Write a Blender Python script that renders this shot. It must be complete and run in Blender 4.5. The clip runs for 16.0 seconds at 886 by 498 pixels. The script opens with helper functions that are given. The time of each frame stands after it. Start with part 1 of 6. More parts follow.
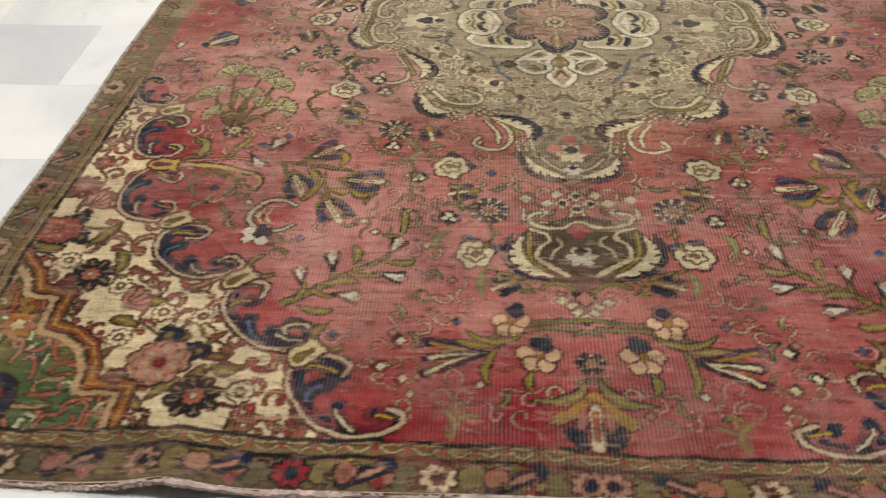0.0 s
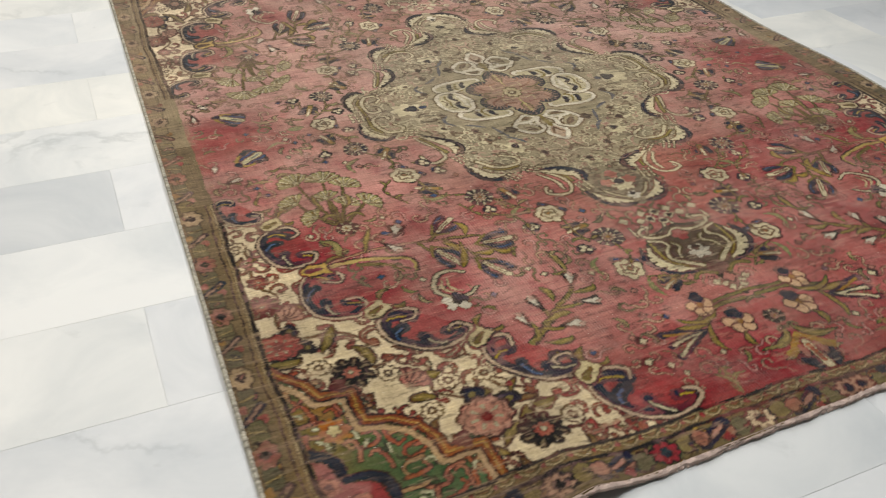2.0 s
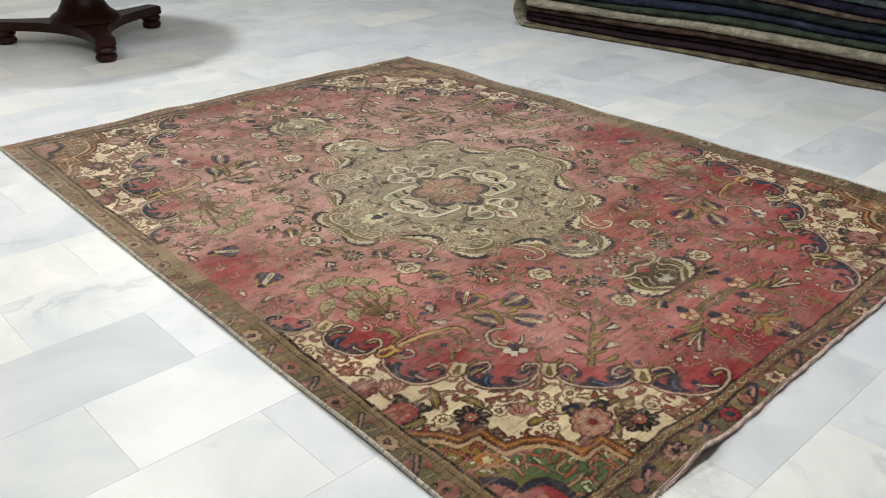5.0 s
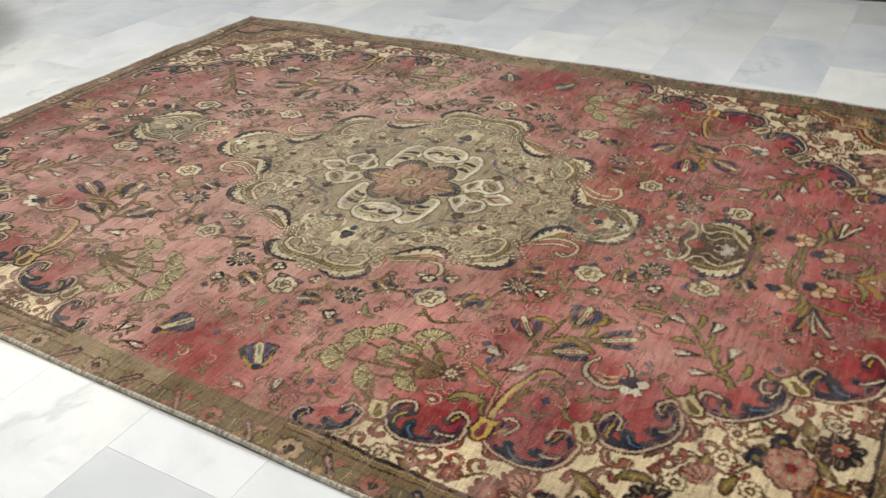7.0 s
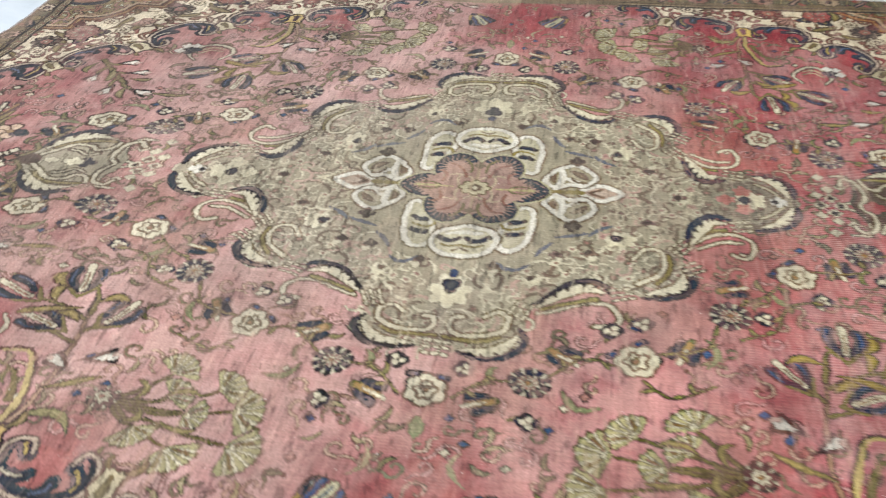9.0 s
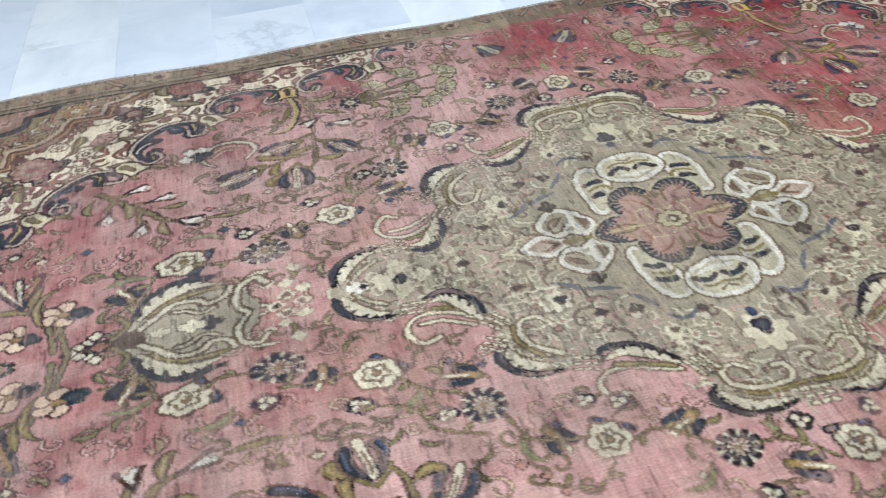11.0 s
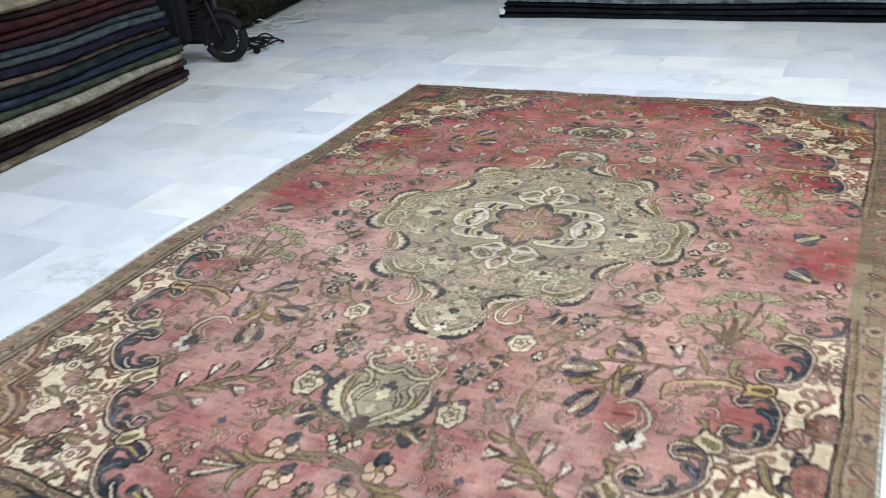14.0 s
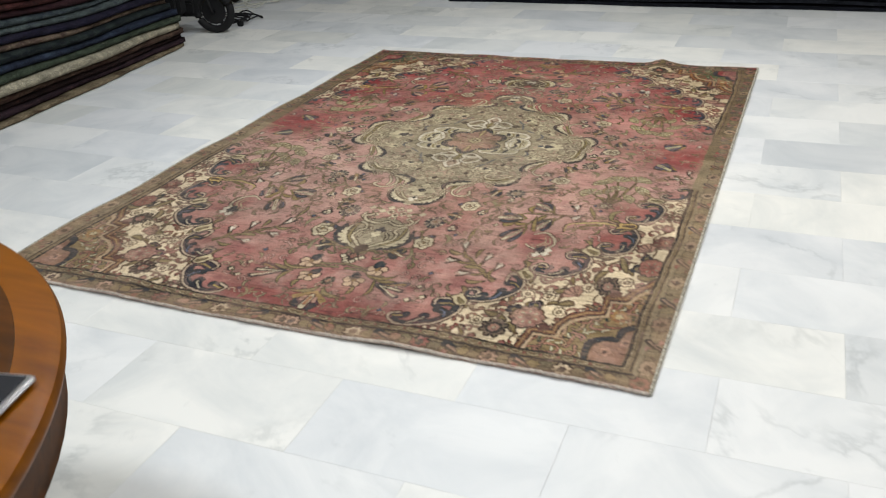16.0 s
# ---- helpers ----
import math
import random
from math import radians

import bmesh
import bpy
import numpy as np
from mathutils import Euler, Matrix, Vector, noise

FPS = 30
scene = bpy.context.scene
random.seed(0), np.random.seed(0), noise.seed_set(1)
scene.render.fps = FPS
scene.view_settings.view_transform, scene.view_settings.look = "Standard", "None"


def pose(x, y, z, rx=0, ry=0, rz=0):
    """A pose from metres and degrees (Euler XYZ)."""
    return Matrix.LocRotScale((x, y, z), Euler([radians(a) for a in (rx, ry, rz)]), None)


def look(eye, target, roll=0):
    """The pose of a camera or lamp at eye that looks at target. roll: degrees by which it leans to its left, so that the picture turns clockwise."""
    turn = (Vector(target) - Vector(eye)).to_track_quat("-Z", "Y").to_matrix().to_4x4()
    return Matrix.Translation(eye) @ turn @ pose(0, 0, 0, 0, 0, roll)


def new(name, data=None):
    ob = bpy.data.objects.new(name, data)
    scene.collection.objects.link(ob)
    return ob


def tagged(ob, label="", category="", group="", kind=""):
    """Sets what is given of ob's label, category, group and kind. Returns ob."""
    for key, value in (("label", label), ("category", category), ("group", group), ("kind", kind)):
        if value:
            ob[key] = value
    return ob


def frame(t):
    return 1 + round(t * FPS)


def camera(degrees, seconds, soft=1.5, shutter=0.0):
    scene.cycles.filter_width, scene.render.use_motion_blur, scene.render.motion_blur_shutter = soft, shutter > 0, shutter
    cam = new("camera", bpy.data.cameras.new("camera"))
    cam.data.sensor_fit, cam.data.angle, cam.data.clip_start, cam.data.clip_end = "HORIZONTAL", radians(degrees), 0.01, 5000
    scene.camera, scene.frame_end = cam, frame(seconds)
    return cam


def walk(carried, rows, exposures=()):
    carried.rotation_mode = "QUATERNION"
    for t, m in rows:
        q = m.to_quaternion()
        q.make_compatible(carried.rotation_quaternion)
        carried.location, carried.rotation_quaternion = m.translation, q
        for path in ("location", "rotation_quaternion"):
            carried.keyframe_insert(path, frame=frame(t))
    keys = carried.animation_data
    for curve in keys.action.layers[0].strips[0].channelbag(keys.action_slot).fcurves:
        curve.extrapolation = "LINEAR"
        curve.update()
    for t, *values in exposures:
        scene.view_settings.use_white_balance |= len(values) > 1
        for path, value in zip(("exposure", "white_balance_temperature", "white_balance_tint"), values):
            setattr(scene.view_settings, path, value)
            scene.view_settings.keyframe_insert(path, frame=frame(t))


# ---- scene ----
cam = camera(55.0, 16.0, soft=1.05, shutter=0.4)
PATH = [
    (0, (-0.184, -2.045, 1.034), (-0.269, -0.904, 0.018), -1.3),
    (0.5, (-0.411, -2.089, 1.043), (-0.379, -0.935, 0.039), -1.8),
    (1, (-0.688, -2.047, 1.050), (-0.470, -0.905, 0.057), 0.1),
    (1.5, (-0.948, -2.063, 1.092), (-0.542, -0.926, 0.151), 2.3),
    (2, (-1.237, -2.109, 1.131), (-0.708, -0.981, 0.243), 2.1),
    (2.5, (-1.501, -1.994, 1.130), (-0.853, -0.901, 0.277), 0.7),
    (3, (-1.730, -2.007, 1.199), (-0.954, -0.928, 0.441), -0.3),
    (3.5, (-1.956, -2.101, 1.242), (-1.033, -1.102, 0.540), 1.1),
    (4, (-2.039, -2.142, 1.247), (-1.129, -1.128, 0.552), 1.1),
    (4.2, (-2.033, -2.157, 1.244), (-1.127, -1.136, 0.554), 0.8),
    (6.3, (-1.908, -1.539, 1.149), (-0.882, -0.670, 0.419), -3.8),
    (6.5, (-1.929, -1.418, 1.154), (-0.862, -0.617, 0.405), -2.8),
    (7, (-1.924, -1.209, 1.141), (-0.797, -0.547, 0.344), -2.4),
    (7.5, (-1.802, -0.959, 1.092), (-0.670, -0.401, 0.226), -4.4),
    (8, (-1.738, -0.726, 1.087), (-0.576, -0.289, 0.193), -4.3),
    (8.5, (-1.695, -0.447, 1.076), (-0.499, -0.163, 0.167), -1.7),
    (9, (-1.584, -0.236, 1.063), (-0.401, 0.005, 0.122), -3.1),
    (9.5, (-1.406, 0.008, 1.037), (-0.246, 0.216, 0.061), -4.4),
    (10, (-1.349, 0.272, 1.040), (-0.176, 0.372, 0.062), -5.8),
    (10.2, (-1.334, 0.363, 1.064), (-0.151, 0.404, 0.095), -6.6),
    (12.3, (-0.960, 1.399, 1.075), (0.072, 0.731, 0.164), -5.1),
    (12.5, (-0.855, 1.494, 1.061), (0.147, 0.780, 0.153), -6.6),
    (13, (-0.777, 1.695, 1.131), (0.143, 0.805, 0.294), -6.8),
    (13.5, (-0.841, 2.020, 1.201), (-0.114, 0.894, 0.463), -5.3),
    (14, (-0.950, 2.365, 1.220), (-0.314, 1.157, 0.530), -5.4),
    (14.5, (-1.037, 2.687, 1.257), (-0.422, 1.460, 0.581), -6.5),
    (15, (-1.063, 2.968, 1.271), (-0.515, 1.712, 0.591), -4.5),
    (15.5, (-1.127, 3.174, 1.293), (-0.591, 1.911, 0.615), -2.7),
    (16, (-1.292, 3.333, 1.293), (-0.750, 2.082, 0.599), -3.3),
]
EXPOSURES = [(0.0, 0.0, 7000, 12), (0.5, -0.30, 7100, 12), (1.0, -0.18, 7000, 12), (2.0, -0.10, 6850, 10), (4.0, -0.04, 6600, 9), (6.5, 0.10, 6650, 9), (7.0, 0.06, 6750, 10), (8.0, -0.03, 7000, 13), (8.5, 0.30, 6250, 11), (9.0, 0.46, 5850, 10), (9.5, 0.46, 5700, 9), (10.0, 0.25, 5650, 9), (10.2, 0.26, 5600, 9), (12.5, 0.46, 5450, 9), (13.5, 0.46, 5600, 9), (14.0, 0.40, 5750, 9), (14.5, 0.18, 6050, 9), (15.0, -0.16, 6350, 9), (15.5, -0.06, 6450, 9), (16.0, 0.0, 6550, 9)]
walk(cam, [(t, look(eye, target, roll)) for t, eye, target, roll in PATH], EXPOSURES)

# ---- light ----
world = bpy.data.worlds.new("world")
scene.world = world
world.use_nodes = True
world.node_tree.nodes["Background"].inputs[0].default_value = (0.80, 0.88, 1.0, 1)
world.node_tree.nodes["Background"].inputs[1].default_value = 0.10


def ceiling_lamp(x, y, size, watts, colour):
    data = bpy.data.lights.new("ceiling_lamp", "AREA")
    data.shape, data.size, data.size_y, data.energy, data.color = "RECTANGLE", size, 0.30, watts, colour
    ob = new("ceiling_lamp", data)
    ob.matrix_world = pose(x, y, 2.96)
    return ob


WARM, COOL = (1.0, 0.972, 0.925), (0.90, 0.95, 1.0)
for lx, ly, watts, colour in ((-1.75, -0.80, 37, WARM), (-1.9, 1.2, 41, WARM), (-1.9, 4.2, 22, WARM),
                              (0.25, -1.05, 44, COOL), (0.8, 0.7, 33, COOL), (0.15, 3.35, 52, COOL)):
    ceiling_lamp(lx, ly, 0.45 if ly > 3 else 1.2, watts, colour)


# ---- materials ----
def lin(r, g, b):
    """Linear colour from 0..255 display values."""
    return tuple(((c / 255 + 0.055) / 1.055) ** 2.4 if c > 10 else c / 255 / 12.92 for c in (r, g, b))


class Nodes:
    def __init__(self, name, rough=0.6, spec=0.5):
        self.mat = bpy.data.materials.new(name)
        self.mat.use_nodes = True
        self.tree = self.mat.node_tree
        self.bsdf = self.tree.nodes["Principled BSDF"]
        self.bsdf.inputs["Roughness"].default_value = rough
        self.bsdf.inputs["Specular IOR Level"].default_value = spec

    def node(self, kind, **values):
        n = self.tree.nodes.new(kind)
        for key, value in values.items():
            n.inputs[key.replace("_", " ")].default_value = value
        return n

    def link(self, a, b):
        self.tree.links.new(a, b)

    def coords(self, kind="Object", scale=(1, 1, 1)):
        c, m = self.node("ShaderNodeTexCoord"), self.node("ShaderNodeMapping")
        self.link(c.outputs[kind], m.inputs["Vector"])
        m.inputs["Scale"].default_value = scale
        return m.outputs["Vector"]

    def noise(self, vec, scale, detail=4.0, rough=0.55, distortion=0.0):
        n = self.node("ShaderNodeTexNoise", Scale=scale, Detail=detail, Roughness=rough, Distortion=distortion)
        self.link(vec, n.inputs["Vector"])
        return n.outputs["Fac"]

    def ramp(self, fac, stops):
        r = self.node("ShaderNodeValToRGB")
        while len(r.color_ramp.elements) < len(stops):
            r.color_ramp.elements.new(0.5)
        for e, (at, col) in zip(r.color_ramp.elements, stops):
            e.position = at
            e.color = (*col, 1) if len(col) == 3 else col
        self.link(fac, r.inputs["Fac"])
        return r.outputs["Color"]

    def mix(self, fac, a, b, blend="MIX"):
        m = self.node("ShaderNodeMix")
        m.data_type, m.blend_type = "RGBA", blend
        for socket, value in ((m.inputs[0], fac), (m.inputs[6], a), (m.inputs[7], b)):
            if hasattr(value, "is_linked"):
                self.link(value, socket)
            elif isinstance(value, tuple):
                socket.default_value = (*value, 1)
            else:
                socket.default_value = value
        return m.outputs[2]

    def bump(self, height, strength, distance):
        b = self.node("ShaderNodeBump", Strength=strength, Distance=distance)
        self.link(height, b.inputs["Height"])
        self.link(b.outputs["Normal"], self.bsdf.inputs["Normal"])

    def colour(self, out):
        self.link(out, self.bsdf.inputs["Base Color"])


def grey(v):
    return (v, v, v)


def marble_material(name, shade):
    n = Nodes(name, 0.30, 0.42)
    vec = n.coords("Object")
    info = n.node("ShaderNodeObjectInfo")
    geo = n.node("ShaderNodeNewGeometry")
    shift = n.node("ShaderNodeVectorMath")
    shift.operation = "MULTIPLY_ADD"
    n.link(info.outputs["Random"], shift.inputs[0])
    shift.inputs[1].default_value = (37, 53, 11)
    n.link(vec, shift.inputs[2])
    v = shift.outputs[0]
    pick = n.node("ShaderNodeMath")
    pick.operation = "FRACT"
    both = n.node("ShaderNodeMath")
    both.operation = "ADD"
    n.link(info.outputs["Random"], both.inputs[0])
    n.link(geo.outputs["Random Per Island"], both.inputs[1])
    n.link(both.outputs[0], pick.inputs[0])
    base = n.ramp(pick.outputs[0], [(0.0, (0.70, 0.71, 0.72)), (0.3, (0.75, 0.76, 0.765)), (0.70, (0.79, 0.787, 0.758)), (1.0, (0.825, 0.815, 0.77))])
    cloud = n.ramp(n.noise(v, 2.6, 6, 0.6, 0.8), [(0.30, (0.79, 0.815, 0.84)), (0.60, grey(1.0))])
    vein = n.ramp(n.noise(v, 1.3, 10, 0.60, 0.5), [(0.480, grey(1.0)), (0.50, (0.80, 0.81, 0.815)), (0.518, grey(1.0))])
    reach = n.ramp(n.noise(v, 2.1, 3, 0.5), [(0.50, grey(0.0)), (0.62, grey(1.0))])
    vein = n.mix(reach, grey(1.0), vein)
    fleck = n.ramp(n.noise(v, 9, 6, 0.66, 0.6), [(0.64, grey(1.0)), (0.78, (0.84, 0.845, 0.85))])
    base = n.mix(1.0, base, shade, "MULTIPLY")
    c = n.mix(1.0, base, cloud, "MULTIPLY")
    c = n.mix(1.0, c, vein, "MULTIPLY")
    c = n.mix(1.0, c, fleck, "MULTIPLY")
    n.colour(c)
    r = n.ramp(n.noise(vec, 5, 4), [(0.3, grey(0.36)), (0.7, grey(0.54))])
    n.link(r, n.bsdf.inputs["Roughness"])
    n.bump(n.noise(vec, 60, 3), 0.05, 0.001)
    return n.mat


def plain_material(name, base, rough, spec=0.5, scale=9.0, spread=0.15, bump=0.1, metal=0.0, stretch=(1, 1, 1)):
    n = Nodes(name, rough, spec)
    n.bsdf.inputs["Metallic"].default_value = metal
    vec = n.coords("Object", stretch)
    lo, hi = tuple(c * (1 - spread) for c in base), tuple(min(1, c * (1 + spread)) for c in base)
    c = n.ramp(n.noise(vec, scale, 6, 0.6), [(0.3, lo), (0.7, hi)])
    fine = n.ramp(n.noise(vec, scale * 12, 3), [(0.3, grey(1 - spread * 0.6)), (0.7, grey(1.0))])
    n.colour(n.mix(1.0, c, fine, "MULTIPLY"))
    n.bump(n.noise(vec, scale * 14, 3), bump, 0.002)
    return n.mat


def wood_material(name, dark, light, rough):
    n = Nodes(name, rough, 0.10)
    n.bsdf.inputs["Coat Weight"].default_value = 0.03
    n.bsdf.inputs["Coat Roughness"].default_value = 0.18
    vec = n.coords("Object", (1.0, 9.0, 9.0))
    grain = n.noise(vec, 3.2, 8, 0.62, 0.9)
    c = n.ramp(grain, [(0.30, dark), (0.68, light)])
    patch = n.ramp(n.noise(n.coords("Object"), 2.2, 3), [(0.3, grey(0.78)), (0.7, grey(1.0))])
    n.colour(n.mix(1.0, c, patch, "MULTIPLY"))
    n.bump(grain, 0.06, 0.002)
    return n.mat


def pile_material():
    """Hand-knotted wool: the dyed colour of each knot, fading, worn warps and the nap of the pile."""
    n = Nodes("wool_pile", 0.92, 0.12)
    n.bsdf.inputs["Sheen Weight"].default_value = 0.18
    n.bsdf.inputs["Sheen Roughness"].default_value = 0.42
    n.bsdf.inputs["Sheen Tint"].default_value = (1.0, 0.88, 0.78, 1)
    tint = n.node("ShaderNodeAttribute")
    tint.attribute_name = "tint"
    vec = n.coords("Object")
    streak = n.coords("Object", (3.0, 26.0, 1.0))
    c = tint.outputs["Color"]
    abrash = n.ramp(n.noise(streak, 1.5, 5, 0.6), [(0.30, grey(0.90)), (0.72, grey(1.08))])
    c = n.mix(1.0, c, abrash, "MULTIPLY")
    faded = n.ramp(n.noise(n.coords("Object", (2.2, 7.0, 1.0)), 2.4, 7, 0.68), [(0.46, grey(0.0)), (0.76, grey(0.15))])
    c = n.mix(faded, c, (0.38, 0.26, 0.20))
    fine = n.ramp(n.noise(n.coords("Object", (5.0, 90.0, 1.0)), 1.6, 4, 0.6), [(0.30, grey(0.86)), (0.70, grey(1.12))])
    c = n.mix(1.0, c, fine, "MULTIPLY")
    warps = n.ramp(n.noise(n.coords("Object", (110.0, 6.0, 1.0)), 1.6, 4, 0.6), [(0.30, grey(0.89)), (0.70, grey(1.09))])
    c = n.mix(1.0, c, warps, "MULTIPLY")
    soil = n.ramp(n.noise(n.coords("Object", (2.0, 2.4, 1.0)), 4.1, 7, 0.7), [(0.30, grey(0.74)), (0.52, grey(1.0))])
    c = n.mix(1.0, c, soil, "MULTIPLY")
    knots = n.ramp(n.noise(n.coords("Object", (1.0, 0.6, 1.0)), 330, 2, 0.6), [(0.28, grey(0.82)), (0.74, grey(1.14))])
    c = n.mix(1.0, c, knots, "MULTIPLY")
    # bare warps along the length where the pile is worn low
    wave = n.node("ShaderNodeTexWave", Scale=50.0, Distortion=0.5, Detail=2.0)
    wave.wave_type, wave.bands_direction = "BANDS", "X"
    n.link(vec, wave.inputs["Vector"])
    low = n.node("ShaderNodeAttribute")
    low.attribute_name = "bare"
    ragged = n.ramp(n.noise(n.coords("Object", (1.0, 2.0, 1.0)), 42, 4, 0.65), [(0.36, grey(0.15)), (0.62, grey(1.0))])
    worn = n.mix(1.0, low.outputs["Color"], ragged, "MULTIPLY")
    groove = n.ramp(wave.outputs["Fac"], [(0.05, grey(0.80)), (0.45, grey(1.0))])
    c = n.mix(worn, c, n.mix(1.0, c, groove, "MULTIPLY"))
    warp = n.ramp(wave.outputs["Fac"], [(0.60, grey(0.0)), (0.92, grey(0.30))])
    c = n.mix(n.mix(1.0, worn, warp, "MULTIPLY"), c, (0.60, 0.47, 0.40))
    # pale lint flecks
    fleck = n.ramp(n.noise(vec, 170, 2, 0.5), [(0.735, grey(0.0)), (0.79, grey(0.55))])
    c = n.mix(fleck, c, (0.66, 0.58, 0.48))
    n.colour(c)
    n.bump(n.noise(n.coords("Object", (1.0, 0.7, 1.0)), 260, 3, 0.6), 0.35, 0.002)
    return n.mat


def folded_material(name, base, accent, spots):
    n = Nodes(name, 0.95, 0.1)
    vec = n.coords("Object", (1, 0.8, 2.0))
    m = n.ramp(n.noise(vec, 15, 5, 0.6, 0.5), [(spots - 0.05, base), (spots + 0.05, accent)])
    patch = n.ramp(n.noise(n.coords("Object", (1, 1, 4)), 9, 5, 0.65), [(0.36, grey(0.55)), (0.66, grey(1.25))])
    m = n.mix(1.0, m, patch, "MULTIPLY")
    knots = n.ramp(n.noise(n.coords("Object", (1, 1, 2)), 120, 3, 0.6), [(0.34, grey(0.6)), (0.68, grey(1.3))])
    m = n.mix(1.0, m, knots, "MULTIPLY")
    fleck = n.ramp(n.noise(n.coords("Object", (1, 0.6, 1.4)), 26, 4, 0.6), [(0.70, grey(0.0)), (0.76, grey(0.55))])
    m = n.mix(fleck, m, tuple(min(0.6, c * 3.0 + 0.04) for c in base))
    rows = n.ramp(n.noise(n.coords("Object", (1, 14, 3)), 4, 4), [(0.3, grey(0.78)), (0.7, grey(1.12))])
    n.colour(n.mix(1.0, m, rows, "MULTIPLY"))
    n.bump(n.noise(n.coords("Object", (1, 3, 1)), 90, 3), 0.5, 0.004)
    return n.mat


MARBLE = marble_material("marble_tile", grey(0.88))
MARBLE_GREY = marble_material("grey_marble_tile", (0.782, 0.79, 0.792))
PILE = pile_material()
GROUT = plain_material("grout", (0.70, 0.70, 0.69), 0.9)
PLASTER = plain_material("wall_paint", (0.48, 0.465, 0.44), 0.85, 0.3, 2.0, 0.05, 0.05)
CEILING = plain_material("ceiling_paint", (0.78, 0.78, 0.76), 0.9, 0.3, 2.0, 0.04, 0.05)
WOOL_CORD = plain_material("wool_cord", (0.44, 0.38, 0.33), 0.95, 0.1, 60, 0.35, 0.6)
WHIPPED = plain_material("whipped_cord", (0.42, 0.39, 0.32), 0.95, 0.1, 34, 0.65, 0.6, 0.0, (1, 4, 1))
COTTON = plain_material("cotton_fringe", (0.52, 0.40, 0.35), 0.95, 0.1, 40, 0.45, 0.7)
BACKING = plain_material("rug_backing", (0.30, 0.18, 0.14), 0.95, 0.1, 30, 0.3, 0.5)
WALNUT = wood_material("walnut_veneer", lin(46, 24, 2), lin(82, 45, 4), 0.42)
CHERRY = wood_material("cherry_band", lin(94, 52, 1), lin(128, 74, 2), 0.42)
MAHOGANY = wood_material("dark_mahogany", lin(28, 15, 12), lin(60, 34, 27), 0.36)
RUBBER = plain_material("black_rubber", (0.009, 0.009, 0.010), 0.75, 0.25)
BLACK = plain_material("black_paint", (0.010, 0.010, 0.011), 0.6, 0.25)
CHROME_DARK = plain_material("dark_chrome", (0.16, 0.16, 0.165), 0.25, 0.5, 20, 0.1, 0.02, 1.0)
STEEL = plain_material("steel", (0.55, 0.56, 0.58), 0.28, 0.5, 20, 0.1, 0.02, 1.0)
DULL = plain_material("dull_steel", (0.035, 0.035, 0.037), 0.5, 0.5, 20, 0.2, 0.02, 1.0)
GLASS_BLACK = plain_material("black_glass", (0.015, 0.016, 0.020), 0.08, 0.5, 5, 0.1, 0.0)
PAPER = plain_material("white_paper", (0.75, 0.75, 0.74), 0.8)
CABLE_WHITE = plain_material("pale_cord", (0.50, 0.50, 0.44), 0.7)


# ---- mesh helpers ----
def finish(name, bm, material, parent=None, label="", smooth=True):
    me = bpy.data.meshes.new(name)
    bm.to_mesh(me)
    bm.free()
    if smooth:
        me.shade_smooth()
        me.set_sharp_from_angle(angle=radians(40))
    me.materials.append(material)
    ob = new(name, me)
    ob.parent = parent
    if label:
        tagged(ob, label)
    return ob


def part(name, bm, material, parent, label=""):
    return finish(name, bm, material, parent, label)


def box(bm, x0, x1, y0, y1, z0, z1, bevel=0.0):
    out = bmesh.ops.create_cube(bm, size=1, matrix=Matrix.Translation(((x0 + x1) / 2, (y0 + y1) / 2, (z0 + z1) / 2)) @ Matrix.Diagonal((x1 - x0, y1 - y0, z1 - z0, 1)))
    if bevel:
        edges = {e for v in out["verts"] for e in v.link_edges}
        bmesh.ops.bevel(bm, geom=list(edges), offset=bevel, segments=2, affect="EDGES")
    return bm


def lathe(bm, profile, steps, centre=(0, 0)):
    """Turn a profile of (radius, z) round the upright through centre."""
    rings = []
    for r, z in profile:
        rings.append([bm.verts.new((centre[0] + r * math.cos(2 * math.pi * i / steps), centre[1] + r * math.sin(2 * math.pi * i / steps), z)) for i in range(steps)])
    for a, b in zip(rings, rings[1:]):
        for i in range(steps):
            j = (i + 1) % steps
            bm.faces.new((a[i], a[j], b[j], b[i]))
    bm.faces.new(rings[0][::-1])
    bm.faces.new(rings[-1])
    return bm


def tube(bm, pts, radius, sides=8, closed=False):
    """A round bar along points."""
    pts = [Vector(p) for p in pts]
    rings = []
    count = len(pts)
    for i, p in enumerate(pts):
        a = pts[i - 1] if (i or closed) else pts[i]
        b = pts[(i + 1) % count] if (i < count - 1 or closed) else pts[i]
        d = (b - a).normalized()
        up = Vector((0, 0, 1)) if abs(d.z) < 0.9 else Vector((1, 0, 0))
        s = d.cross(up).normalized()
        u = s.cross(d)
        rings.append([bm.verts.new(p + radius * (math.cos(2 * math.pi * k / sides) * s + math.sin(2 * math.pi * k / sides) * u)) for k in range(sides)])
    pairs = list(zip(rings, rings[1:])) + ([(rings[-1], rings[0])] if closed else [])
    for a, b in pairs:
        for k in range(sides):
            j = (k + 1) % sides
            bm.faces.new((a[k], a[j], b[j], b[k]))
    if not closed:
        bm.faces.new(rings[0][::-1])
        bm.faces.new(rings[-1])
    return bm


# ---- the shell of the shop ----
X0, X1, Y0, Y1, TOP = -4.6, 4.4, -5.0, 5.6, 3.0


